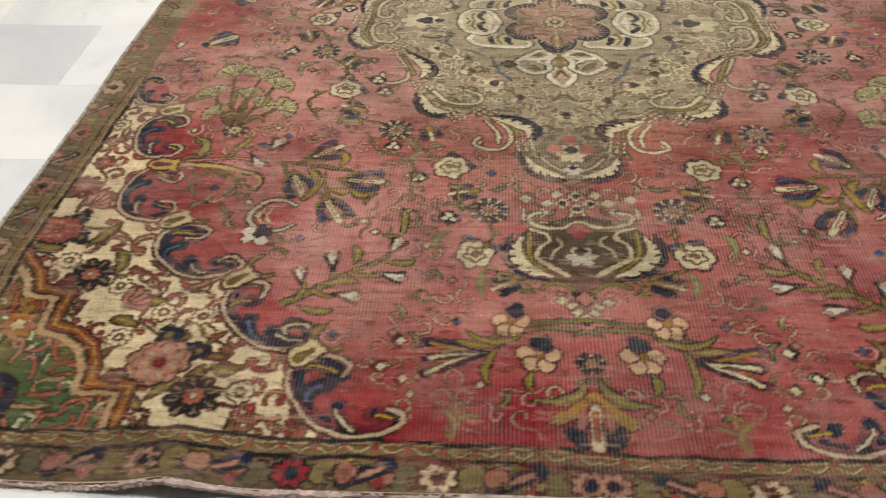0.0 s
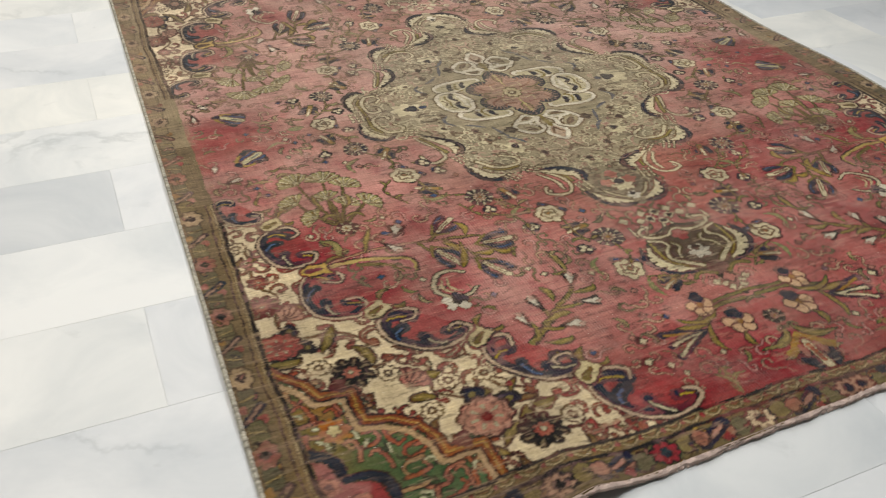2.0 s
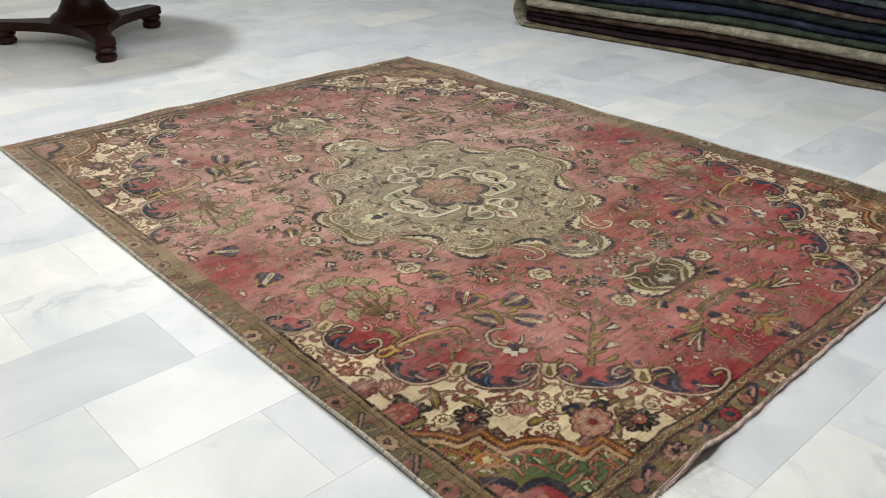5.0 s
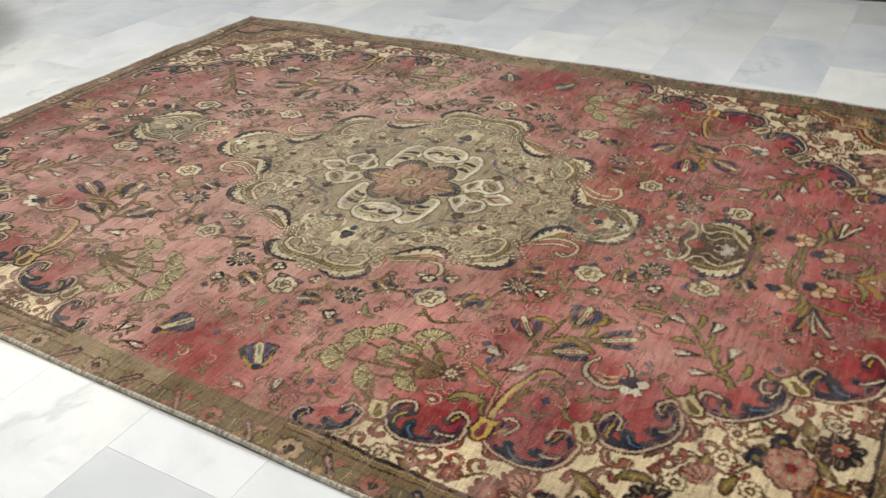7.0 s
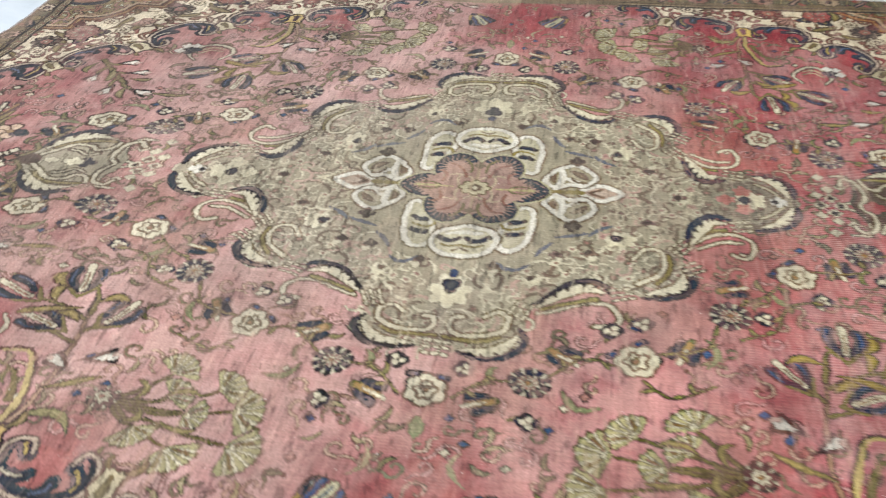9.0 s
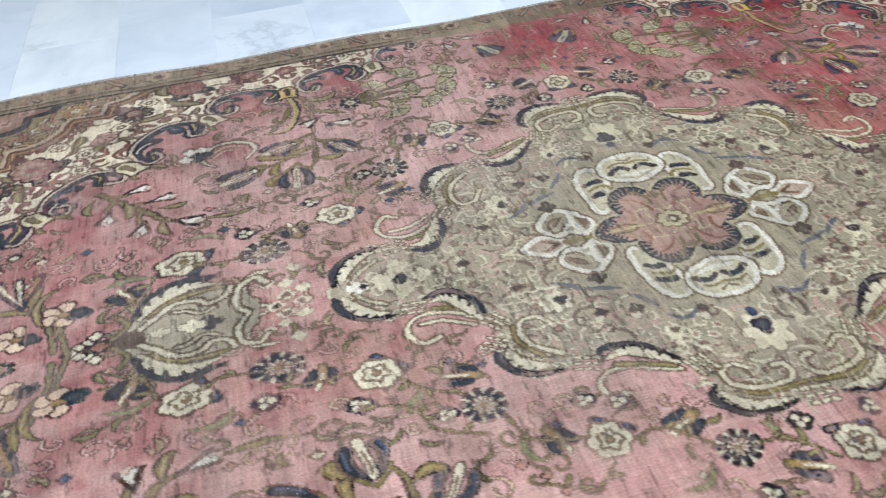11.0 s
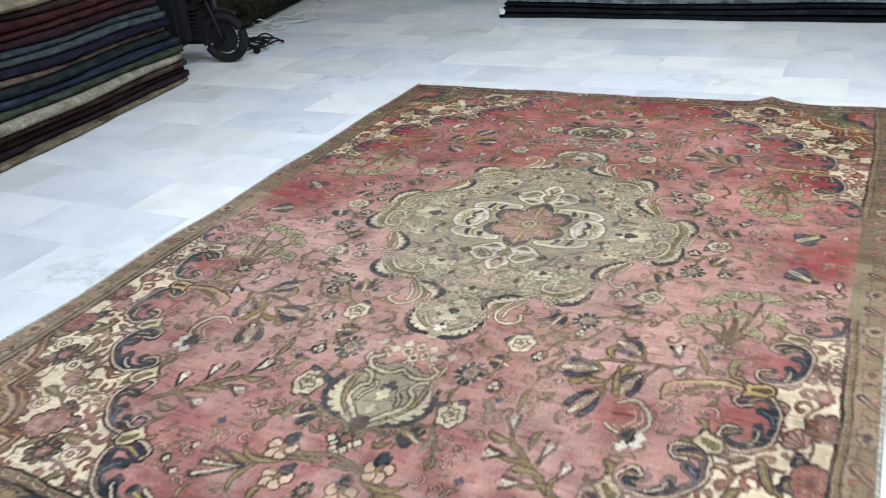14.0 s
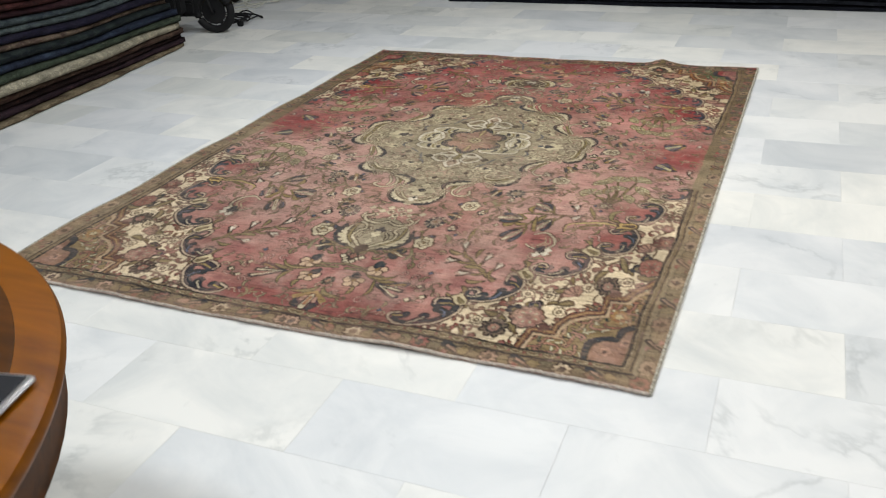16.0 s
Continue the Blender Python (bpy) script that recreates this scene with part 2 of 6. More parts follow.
def wall(name, x0, x1, y0, y1):
    return tagged(finish(name, box(bmesh.new(), x0, x1, y0, y1, 0, TOP), PLASTER, smooth=False), "plain pale painted wall of the shop", "wall", kind="structure")


wall("wall_north", X0, X1, Y1, Y1 + 0.2)
wall("wall_south", X0, X1, Y0 - 0.2, Y0)
wall("wall_east", X1, X1 + 0.2, Y0 - 0.2, Y1 + 0.2)
wall("wall_west", X0 - 0.2, X0, Y0 - 0.2, Y1 + 0.2)
tagged(finish("ceiling", box(bmesh.new(), X0 - 0.2, X1 + 0.2, Y0 - 0.2, Y1 + 0.2, TOP, TOP + 0.15), CEILING, smooth=False), "plain white painted ceiling of the shop", "ceiling", kind="structure")
floor = tagged(finish("floor", box(bmesh.new(), X0, X1, Y0, Y1, -0.12, -0.0012), GROUT, smooth=False),
               "white and pale grey marble tile floor in staggered rows", "floor", kind="structure")


# ---- the knotted rug ----
# The design is drawn for one quarter: p across and q along, from the rug's middle, in units of 0.765 m.
UNIT, STEP = 0.765, 0.0025
PW, QL = 1.45, 1.835


def wool(r, g, b):
    return np.array(lin(r, g, b)) * 0.62


RED, DEEP, PINK = wool(176, 68, 66), wool(156, 22, 40), wool(208, 150, 138)
GREY, CREAM, IVORY, NAVY = wool(164, 150, 116), wool(226, 210, 164), wool(238, 214, 168), wool(9, 36, 54)
BROWN, OLIVE, GOLD, GREEN = wool(50, 34, 28), wool(124, 106, 56), wool(158, 116, 42), wool(84, 98, 62)
RUST, TAN, ROSE, BLUE, WHITE = wool(146, 70, 52), wool(126, 102, 74), wool(186, 116, 98), wool(52, 76, 112), wool(222, 212, 186)
UMBER = wool(62, 40, 26)


class Canvas:
    def __init__(self):
        self.nq, self.np = int(QL / STEP) + 3, int(PW / STEP) + 14
        self.a = np.zeros((self.nq, self.np, 3))

    def area(self, p0, p1, q0, q1):
        i0, i1 = max(0, int(p0 / STEP) - 1), min(self.np, int(p1 / STEP) + 3)
        j0, j1 = max(0, int(q0 / STEP) - 1), min(self.nq, int(q1 / STEP) + 3)
        if i1 <= i0 or j1 <= j0:
            return None
        p, q = np.meshgrid(np.arange(i0, i1) * STEP, np.arange(j0, j1) * STEP)
        return (slice(j0, j1), slice(i0, i1)), p, q

    def fill(self, pts, col):
        pts = np.asarray(pts, float)
        got = self.area(pts[:, 0].min(), pts[:, 0].max(), pts[:, 1].min(), pts[:, 1].max())
        if got:
            cut, p, q = got
            self.a[cut][inside(pts, p, q)] = col

    def stroke(self, pts, w0, w1, col, swell=False):
        """A line of half width w0 to w1 (swell: thickest in the middle)."""
        pts = np.asarray(pts, float)
        n = len(pts) - 1
        for i in range(n):
            a, b = pts[i], pts[i + 1]
            s0, s1 = i / n, (i + 1) / n
            if swell:
                s0, s1 = math.sin(math.pi * s0), math.sin(math.pi * s1)
            ra, rb = w0 + (w1 - w0) * s0, w0 + (w1 - w0) * s1
            r = max(ra, rb)
            got = self.area(min(a[0], b[0]) - r, max(a[0], b[0]) + r, min(a[1], b[1]) - r, max(a[1], b[1]) + r)
            if not got:
                continue
            cut, p, q = got
            d = b - a
            t = np.clip(((p - a[0]) * d[0] + (q - a[1]) * d[1]) / max(1e-9, d @ d), 0, 1)
            self.a[cut][np.hypot(p - a[0] - t * d[0], q - a[1] - t * d[1]) <= ra + (rb - ra) * t] = col

    def petals(self, c, r, n, depth, col, turn=0.0, squash=1.0):
        got = self.area(c[0] - r, c[0] + r, c[1] - r, c[1] + r)
        if got:
            cut, p, q = got
            x, y = p - c[0], (q - c[1]) / squash
            ang = np.arctan2(y, x) - turn
            self.a[cut][np.hypot(x, y) <= r * (1 - depth + depth * np.abs(np.cos(n * ang / 2)))] = col


def inside(pts, p, q):
    hit = np.zeros(p.shape, bool)
    for (x0, y0), (x1, y1) in zip(pts, np.roll(pts, -1, 0)):
        if y0 != y1:
            hit ^= ((y0 > q) != (y1 > q)) & (p < (x1 - x0) * (q - y0) / (y1 - y0) + x0)
    return hit


def bend(a, c, b, n=12):
    """Points of a bow from a to b that passes c half way."""
    a, b, c = (np.asarray(v, float) for v in (a, b, c))
    k = 2 * c - (a + b) / 2
    t = np.linspace(0, 1, n)[:, None]
    return (1 - t) ** 2 * a + 2 * t * (1 - t) * k + t ** 2 * b


def bow(a, c, b, n=24):
    """Half an ellipse from a to b over the crown c."""
    a, b, c = (np.asarray(v, float) for v in (a, b, c))
    mid = (a + b) / 2
    t = np.linspace(0, math.pi, n)[:, None]
    return mid + (a - mid) * np.cos(t) + (c - mid) * np.sin(t)


def spiral(c, r, start, turns, n=16, shrink=0.75):
    t = np.linspace(0, 1, n)
    ang, rad = start + turns * 2 * math.pi * t, r * (1 - shrink * t)
    return np.c_[c[0] + rad * np.cos(ang), c[1] + rad * np.sin(ang)]


def smooth_loop(pts, n=6):
    """A closed soft line through points."""
    pts = np.asarray(pts, float)
    out = []
    for i in range(len(pts)):
        a, b, c, d = (pts[(i + k) % len(pts)] for k in (-1, 0, 1, 2))
        for t in np.linspace(0, 1, n, endpoint=False):
            out.append(0.5 * (2 * b + (c - a) * t + (2 * a - 5 * b + 4 * c - d) * t * t + (3 * b - a - 3 * c + d) * t ** 3))
    return np.array(out)


# motifs
def line(pts, n=7):
    """An open soft line through points."""
    pts = np.asarray(pts, float)
    ext = np.r_[[2 * pts[0] - pts[1]], pts, [2 * pts[-1] - pts[-2]]]
    out = []
    for i in range(1, len(ext) - 2):
        a, b, c, d = ext[i - 1:i + 3]
        for t in np.linspace(0, 1, n, endpoint=False):
            out.append(0.5 * (2 * b + (c - a) * t + (2 * a - 5 * b + 4 * c - d) * t * t + (3 * b - a - 3 * c + d) * t ** 3))
    return np.array(out + [pts[-1]])


def frame_of(ang):
    return np.array((math.cos(ang), math.sin(ang))), np.array((-math.sin(ang), math.cos(ang)))


def rosette(cv, c, r=0.052, petal=NAVY, heart=ROSE, n=10):
    """A round flower: a dark ring of petals with pale nicks and a soft heart."""
    cv.petals(c, r, n, 0.16, petal)
    for k in range(n):
        d, _ = frame_of(2 * math.pi * (k + 0.5) / n)
        cv.stroke([np.asarray(c) + d * r * 0.56, np.asarray(c) + d * r * 0.84], r * 0.03, r * 0.10, CREAM * 0.78)
    cv.petals(c, r * 0.50, n, 0.3, heart)
    for k in range(n):
        d, _ = frame_of(2 * math.pi * k / n)
        cv.stroke([np.asarray(c) + d * r * 0.14, np.asarray(c) + d * r * 0.46], r * 0.04, r * 0.06, CREAM * 0.8)
    cv.petals(c, r * 0.16, 4, 0.2, GOLD)


def white_flower(cv, c, r=0.055, ang=1.57):
    """A pale rose seen from above, with two dark leaves behind it; ang points away from them."""
    c = np.asarray(c, float)
    d, s = frame_of(ang)
    for k in (-1, 1):
        cv.petals(c - d * r * 0.75 + s * k * r * 0.62, r * 0.50, 3, 0.35, NAVY, ang)
        cv.petals(c - d * r * 0.85 + s * k * r * 0.62, r * 0.16, 1, 0.0, BLUE)
    cv.petals(c, r * 1.12, 6, 0.16, UMBER * 1.3, ang)
    cv.petals(c, r, 6, 0.20, CREAM * 0.92, ang)
    for k in range(5):
        e, f = frame_of(ang + k * 1.26 + 0.4)
        cv.stroke(bend(c + e * r * 0.34 - f * r * 0.22, c + e * r * 0.60, c + e * r * 0.34 + f * r * 0.22, 6), r * 0.05, r * 0.05, TAN * 0.95)
    cv.stroke(spiral(c, r * 0.24, ang + 2, 0.8, 10, 0.4), r * 0.06, r * 0.05, OLIVE)
    cv.petals(c, r * 0.13, 3, 0.2, GOLD)


def trio(cv, c, r=0.024):
    """A tiny flower of three pale petals on a dark ground."""
    cv.petals(c, r * 1.15, 4, 0.2, NAVY * 1.3)
    for k in range(3):
        d, _ = frame_of(k * 2.1 + 0.5)
        cv.petals(np.asarray(c) + d * r * 0.45, r * 0.36, 1, 0.0, CREAM * 0.95)


def blue_bud(cv, c, ang, r=0.045):
    """A gold and cream bud between two blue petals."""
    d, s = frame_of(ang)
    c = np.asarray(c, float)
    for k in (-1, 1):
        cv.stroke([c - d * r * 0.3 + s * k * r * 0.38, c + d * r * 0.40 + s * k * r * 0.52], r * 0.34, r * 0.36, UMBER)
        cv.stroke([c - d * r * 0.3 + s * k * r * 0.38, c + d * r * 0.40 + s * k * r * 0.52], r * 0.28, r * 0.31, NAVY)
    cv.stroke([c - d * r * 0.75, c + d * r * 0.70], r * 0.26, r * 0.20, OLIVE)
    cv.stroke([c - d * r * 0.62, c + d * r * 0.80], r * 0.17, r * 0.18, GOLD * 1.15)
    cv.stroke([c - d * r * 0.2, c + d * r * 0.9], r * 0.08, r * 0.14, CREAM)


def tulip(cv, c, ang, r=0.058, blue=True):
    """A bell with a cream and gold tongue between dark outer petals, held by a gold calyx."""
    d, s = frame_of(ang)
    c = np.asarray(c, float)
    edge = NAVY if blue else BROWN
    for k in (-1, 1):
        side = bend(c - d * r * 0.55 + s * k * r * 0.10, c + d * r * 0.15 + s * k * r * 0.52, c + d * r * 0.85 + s * k * r * 0.50, 8)
        cv.stroke(side, r * 0.16, r * 0.27, UMBER)
        cv.stroke(side, r * 0.12, r * 0.23, edge)
        cv.stroke(side[3:] + s * k * r * 0.06, r * 0.03, r * 0.05, BLUE * 0.9)
    cv.stroke([c - d * r * 0.5, c + d * r * 0.3, c + d * r * 1.15], r * 0.16, r * 0.20, UMBER)
    cv.stroke([c - d * r * 0.5, c + d * r * 0.3, c + d * r * 1.12], r * 0.12, r * 0.16, CREAM * 0.98)
    cv.stroke([c - d * r * 0.4, c + d * r * 0.7], r * 0.04, r * 0.03, GOLD)
    for k in (-1, 1):
        cv.stroke(bend(c - d * r * 1.05, c - d * r * 0.65 + s * k * r * 0.30, c - d * r * 0.25 + s * k * r * 0.62, 6), r * 0.11, r * 0.07, wool(134, 110, 54))


def bud(cv, c, ang, r=0.05):
    """A closed white bud with a pink tip held by a dark calyx."""
    d, s = frame_of(ang)
    c = np.asarray(c, float)
    cv.fill(np.array([c - d * r * 1.05, c + s * r * 0.60 + d * r * 0.55, c + s * r * 0.40 + d * r * 0.75, c + d * r * 0.25, c - s * r * 0.40 + d * r * 0.75, c - s * r * 0.60 + d * r * 0.55]), BROWN * 0.8)
    cv.fill(np.array([c - d * r * 0.62, c + s * r * 0.40 + d * r * 0.50, c + d * r * 0.95, c - s * r * 0.40 + d * r * 0.50]), BROWN)
    cv.fill(np.array([c - d * r * 0.50, c + s * r * 0.33 + d * r * 0.48, c + d * r * 0.86, c - s * r * 0.33 + d * r * 0.48]), WHITE)
    cv.stroke([c + d * r * 0.55 - s * r * 0.12, c + d * r * 0.80 + s * r * 0.02], r * 0.17, r * 0.10, wool(206, 164, 142))


def leaf(cv, a, c, b, w=0.014, col=OLIVE, edge=UMBER):
    pts = bend(a, c, b, 12)
    cv.stroke(pts, 0.003, w, edge, True)
    cv.stroke(pts, 0.001, w * 0.72, col, True)
    cv.stroke(pts[2:-2], 0.0012, w * 0.18, col * 1.5, True)


def stem(cv, a, c, b, w=0.0055, col=OLIVE):
    cv.stroke(bend(a, c, b, 14), w * 1.5, w * 1.1, UMBER)
    cv.stroke(bend(a, c, b, 14), w, w * 0.7, col)


def acanthus(cv, pts, field, dark=NAVY, claws=4):
    """A large C scroll that holds a lobe of the field: curled ends, a pale outline and dark claws inside."""
    pts = line(pts, 7)
    n = len(pts) - 1
    mouth = (pts[0] + pts[-1]) / 2
    size = np.linalg.norm(pts.max(0) - pts.min(0))
    k = size / 0.25

    def at(s, f):
        """A place on the scroll at s of its length, drawn in towards the mouth by f."""
        x = pts[min(n, max(0, int(round(s * n))))]
        return x + (mouth - x) * f

    core = pts[int(n * 0.14):int(n * 0.86)]
    cv.fill(core, field)
    cv.stroke(pts, 0.0095 * k, 0.0095 * k, UMBER)
    cv.stroke(pts, 0.0060 * k, 0.0060 * k, wool(206, 176, 140))
    band = [at(s, 0.10) for s in np.linspace(0.10, 0.90, 28)]
    cv.stroke(band, 0.0055 * k, 0.0150 * k, dark, True)
    for i in range(claws):
        s0 = 0.24 + 0.52 * i / (claws - 1)
        tail = [at(s0 + 0.10 * (m / 6), 0.14 + 0.36 * (1 - m / 6) ** 1.3) for m in range(7)]
        cv.stroke(tail, 0.0165 * k, 0.0110 * k, dark)
        cv.stroke(tail[1:], 0.0034 * k, 0.0026 * k, (wool(196, 160, 50), BLUE * 1.5, CREAM * 0.8)[i % 3])
    for end in (pts[:int(n * 0.2)], pts[int(n * 0.8):]):
        inner = end + (end.mean(0) - end) * 0.34
        cv.stroke(inner, 0.0065 * k, 0.0065 * k, dark)
    cv.stroke(pts, 0.0036 * k, 0.0036 * k, wool(206, 176, 140))


def cape(cv, rim, body, wide=0.011, full=0.016, teeth=6):
    """A medallion leaf: a cream crescent with a toothed dark blue rim."""
    rim, body = line(rim), line(body)
    cv.stroke(body, 0.006, full + 0.005, OLIVE * 0.6, True)
    cv.stroke(rim, 0.0045, wide, NAVY, True)
    cv.stroke(body, 0.004, full, CREAM * 0.95, True)
    for k in range(teeth):
        s = (k + 0.8) / (teeth + 0.6)
        a = rim[int(s * (len(rim) - 1))]
        b = body[int(np.argmin(((body - a) ** 2).sum(1)))]
        along = rim[min(len(rim) - 1, int(s * (len(rim) - 1)) + 3)] - a
        cv.stroke([a, a + (b - a) * 0.75 + along * 0.35], wide * 0.62, 0.0022, NAVY)


def ribbon(cv, pts, w=0.0062, col=CREAM * 0.88, edge=OLIVE * 0.62, gap=0.0042, swell=False):
    pts = line(pts)
    cv.stroke(pts, w * 0.8 + gap, w + gap, edge, swell)
    cv.stroke(pts, w * 0.8, w, col, swell)


def knot(cv, c, ang, size=0.030):
    """A little sheaf of pale bars that ties two leaves."""
    d, s = frame_of(ang)
    c = np.asarray(c, float)
    for i in (-1, 0, 1):
        for j in (-1, 0, 1):
            m = c + d * size * 0.62 * i + s * size * 0.66 * j
            cv.stroke([m - s * size * 0.22, m + s * size * 0.22], size * 0.22, size * 0.20, OLIVE * 0.7)
            cv.stroke([m - s * size * 0.20, m + s * size * 0.20], size * 0.13, size * 0.12, CREAM * 0.9)


def fan(cv, c, ang, r=0.058):
    """A pale olive palmate head with cream ribs."""
    d, s = frame_of(ang)
    c = np.asarray(c, float) - d * r * 0.5
    for w, col, reach in ((1.0, wool(108, 92, 50), 1.06), (0.80, wool(172, 158, 102), 1.0)):
        for k in range(-3, 4):
            e = math.cos(k * 0.40) * d + math.sin(k * 0.40) * s
            cv.stroke([c, c + e * r * reach], r * 0.08 * w, r * 0.20 * w, col)
    for k in range(-3, 3):
        e = math.cos((k + 0.5) * 0.40) * d + math.sin((k + 0.5) * 0.40) * s
        cv.stroke([c + e * r * 0.15, c + e * r * 1.08], r * 0.035, r * 0.065, wool(220, 206, 160))
    for k in (-1, 1):
        e = math.cos(k * 0.8) * d + math.sin(k * 0.8) * s
        cv.stroke([c + e * r * 0.3, c + e * r * 0.85], r * 0.06, r * 0.09, wool(128, 108, 44))


def curl(cv, c, r, ang, turn, col, w=0.0036, tail=True):
    cv.stroke(spiral(c, r, ang, turn, 14), w, w * 0.7, col)
    if tail:
        a = np.array((c[0] + r * math.cos(ang), c[1] + r * math.sin(ang)))
        d = np.array((-math.sin(ang), math.cos(ang))) * -np.sign(turn)
        cv.stroke(bend(a, a + d * r * 0.8, a + d * r * 1.5 + np.array((math.cos(ang), math.sin(ang))) * r * 0.7, 7), w, w * 0.5, col)


def rust_scroll(cv, c, r, ang, turn, col):
    """A thick leafy C of the ivory corners with a round end."""
    pts = spiral(c, r, ang, turn, 14, 0.45)
    cv.stroke(pts, r * 0.20, r * 0.29, wool(96, 58, 38), True)
    cv.petals(pts[-1], r * 0.42, 1, 0.0, wool(96, 58, 38))
    cv.stroke(pts, r * 0.12, r * 0.22, col, True)
    cv.petals(pts[-1], r * 0.32, 1, 0.0, col)
    cv.stroke(pts[3:10], r * 0.03, r * 0.07, IVORY * 0.9, True)


def ring_flower(cv, c, r=0.030):
    cv.petals(c, r * 1.06, 1, 0.0, IVORY)
    cv.petals(c, r, 8, 0.16, wool(104, 86, 60))
    for k in range(8):
        d, _ = frame_of(k * math.pi / 4)
        cv.petals(np.asarray(c) + d * r * 0.62, r * 0.25, 1, 0.0, IVORY)
    cv.petals(c, r * 0.20, 1, 0.0, IVORY * 0.9)


def big_flower(cv, c, r, col, ang):
    """A cabbage rose with two dark leaves on one side."""
    c = np.asarray(c, float)
    d, s = frame_of(ang)
    for k in (-1, 1):
        at = c - d * r * 0.82 + s * k * r * 0.60
        cv.petals(at, r * 0.46, 3, 0.35, NAVY * 0.9, ang)
        cv.petals(at, r * 0.14, 1, 0.0, OLIVE)
    cv.petals(c, r, 10, 0.13, UMBER * 1.3, ang, 0.92)
    cv.petals(c, r * 0.90, 10, 0.14, col, ang, 0.92)
    for k in range(7):
        e, _ = frame_of(ang + k * 0.9)
        cv.stroke(spiral(c + e * r * 0.52, r * 0.24, ang + k * 0.9 - 1.2, 0.42, 8, 0.2), r * 0.030, r * 0.045, col * 0.62)
        cv.stroke([c + e * r * 0.30, c + e * r * 0.48], r * 0.03, r * 0.06, CREAM * 0.62)
    cv.petals(c, r * 0.30, 6, 0.2, col * 0.72, ang)
    cv.petals(c, r * 0.20, 4, 0.2, wool(126, 60, 48), ang)


def dark_flower(cv, c, r, petal=BROWN):
    c = np.asarray(c, float)
    for k in range(8):
        d, _ = frame_of(k * math.pi / 4 + 0.3)
        cv.petals(c + d * r * 0.68, r * 0.31, 2, 0.12, petal * 0.8, k * math.pi / 4 + 0.3)
        cv.stroke([c + d * r * 0.5, c + d * r * 0.8], r * 0.03, r * 0.08, wool(130, 110, 82))
    cv.petals(c, r * 0.56, 8, 0.2, petal)
    cv.petals(c, r * 0.40, 8, 0.3, wool(176, 104, 78))
    cv.petals(c, r * 0.14, 4, 0.2, CREAM * 0.7)


MEDALLION = [(0, 0), (0.686, 0.000), (0.697, 0.097), (0.680, 0.179), (0.615, 0.213), (0.533, 0.200), (0.475, 0.243), (0.431, 0.280), (0.406, 0.330), (0.418, 0.390), (0.450, 0.470), (0.451, 0.522), (0.430, 0.563), (0.386, 0.588),
             (0.325, 0.575), (0.216, 0.575), (0.153, 0.600), (0.101, 0.635), (0.089, 0.675), (0.123, 0.730), (0.145, 0.775), (0.132, 0.825), (0.106, 0.855), (0.066, 0.878), (0.022, 0.893), (0, 0.905)]
SPANDREL = [(1.335, 0.46), (1.335, 0.52), (1.27, 0.565), (1.20, 0.575), (1.245, 0.65), (1.25, 0.71), (1.225, 0.79), (1.17, 0.83), (1.118, 0.855), (1.15, 0.88), (1.18, 0.92), (1.19, 0.985), (1.175, 1.05), (1.135, 1.085),
            (1.04, 1.085), (1.035, 1.16), (1.03, 1.21), (0.965, 1.27), (0.90, 1.29), (0.81, 1.28), (0.81, 1.40), (0.76, 1.465), (0.70, 1.50), (0.61, 1.505), (0.628, 1.57), (0.608, 1.632), (0.552, 1.694), (0.46, 1.722), (1.335, 1.722)]
CORNER = [(1.335, 1.222), (1.31, 1.255), (1.27, 1.295), (1.252, 1.345), (1.175, 1.352), (1.18, 1.40), (1.183, 1.444), (1.12, 1.462), (1.065, 1.502), (1.036, 1.56), (1.036, 1.606), (0.94, 1.615), (0.938, 1.722), (1.335, 1.722)]


def scatter(rng, region, count, gap, avoid):
    """Places in a region, apart from one another and from circles to avoid."""
    region = np.asarray(region, float)
    lo, hi = region.min(0), region.max(0)
    got, out = list(avoid), []
    for _ in range(count * 30):
        c = lo + rng.random(2) * (hi - lo)
        if inside(region, np.array([[c[0]]]), np.array([[c[1]]]))[0, 0] and all((c[0] - x) ** 2 + (c[1] - y) ** 2 > (gap + r) ** 2 for x, y, r in got):
            got.append((c[0], c[1], 0.0))
            out.append(c)
            if len(out) == count:
                break
    return out


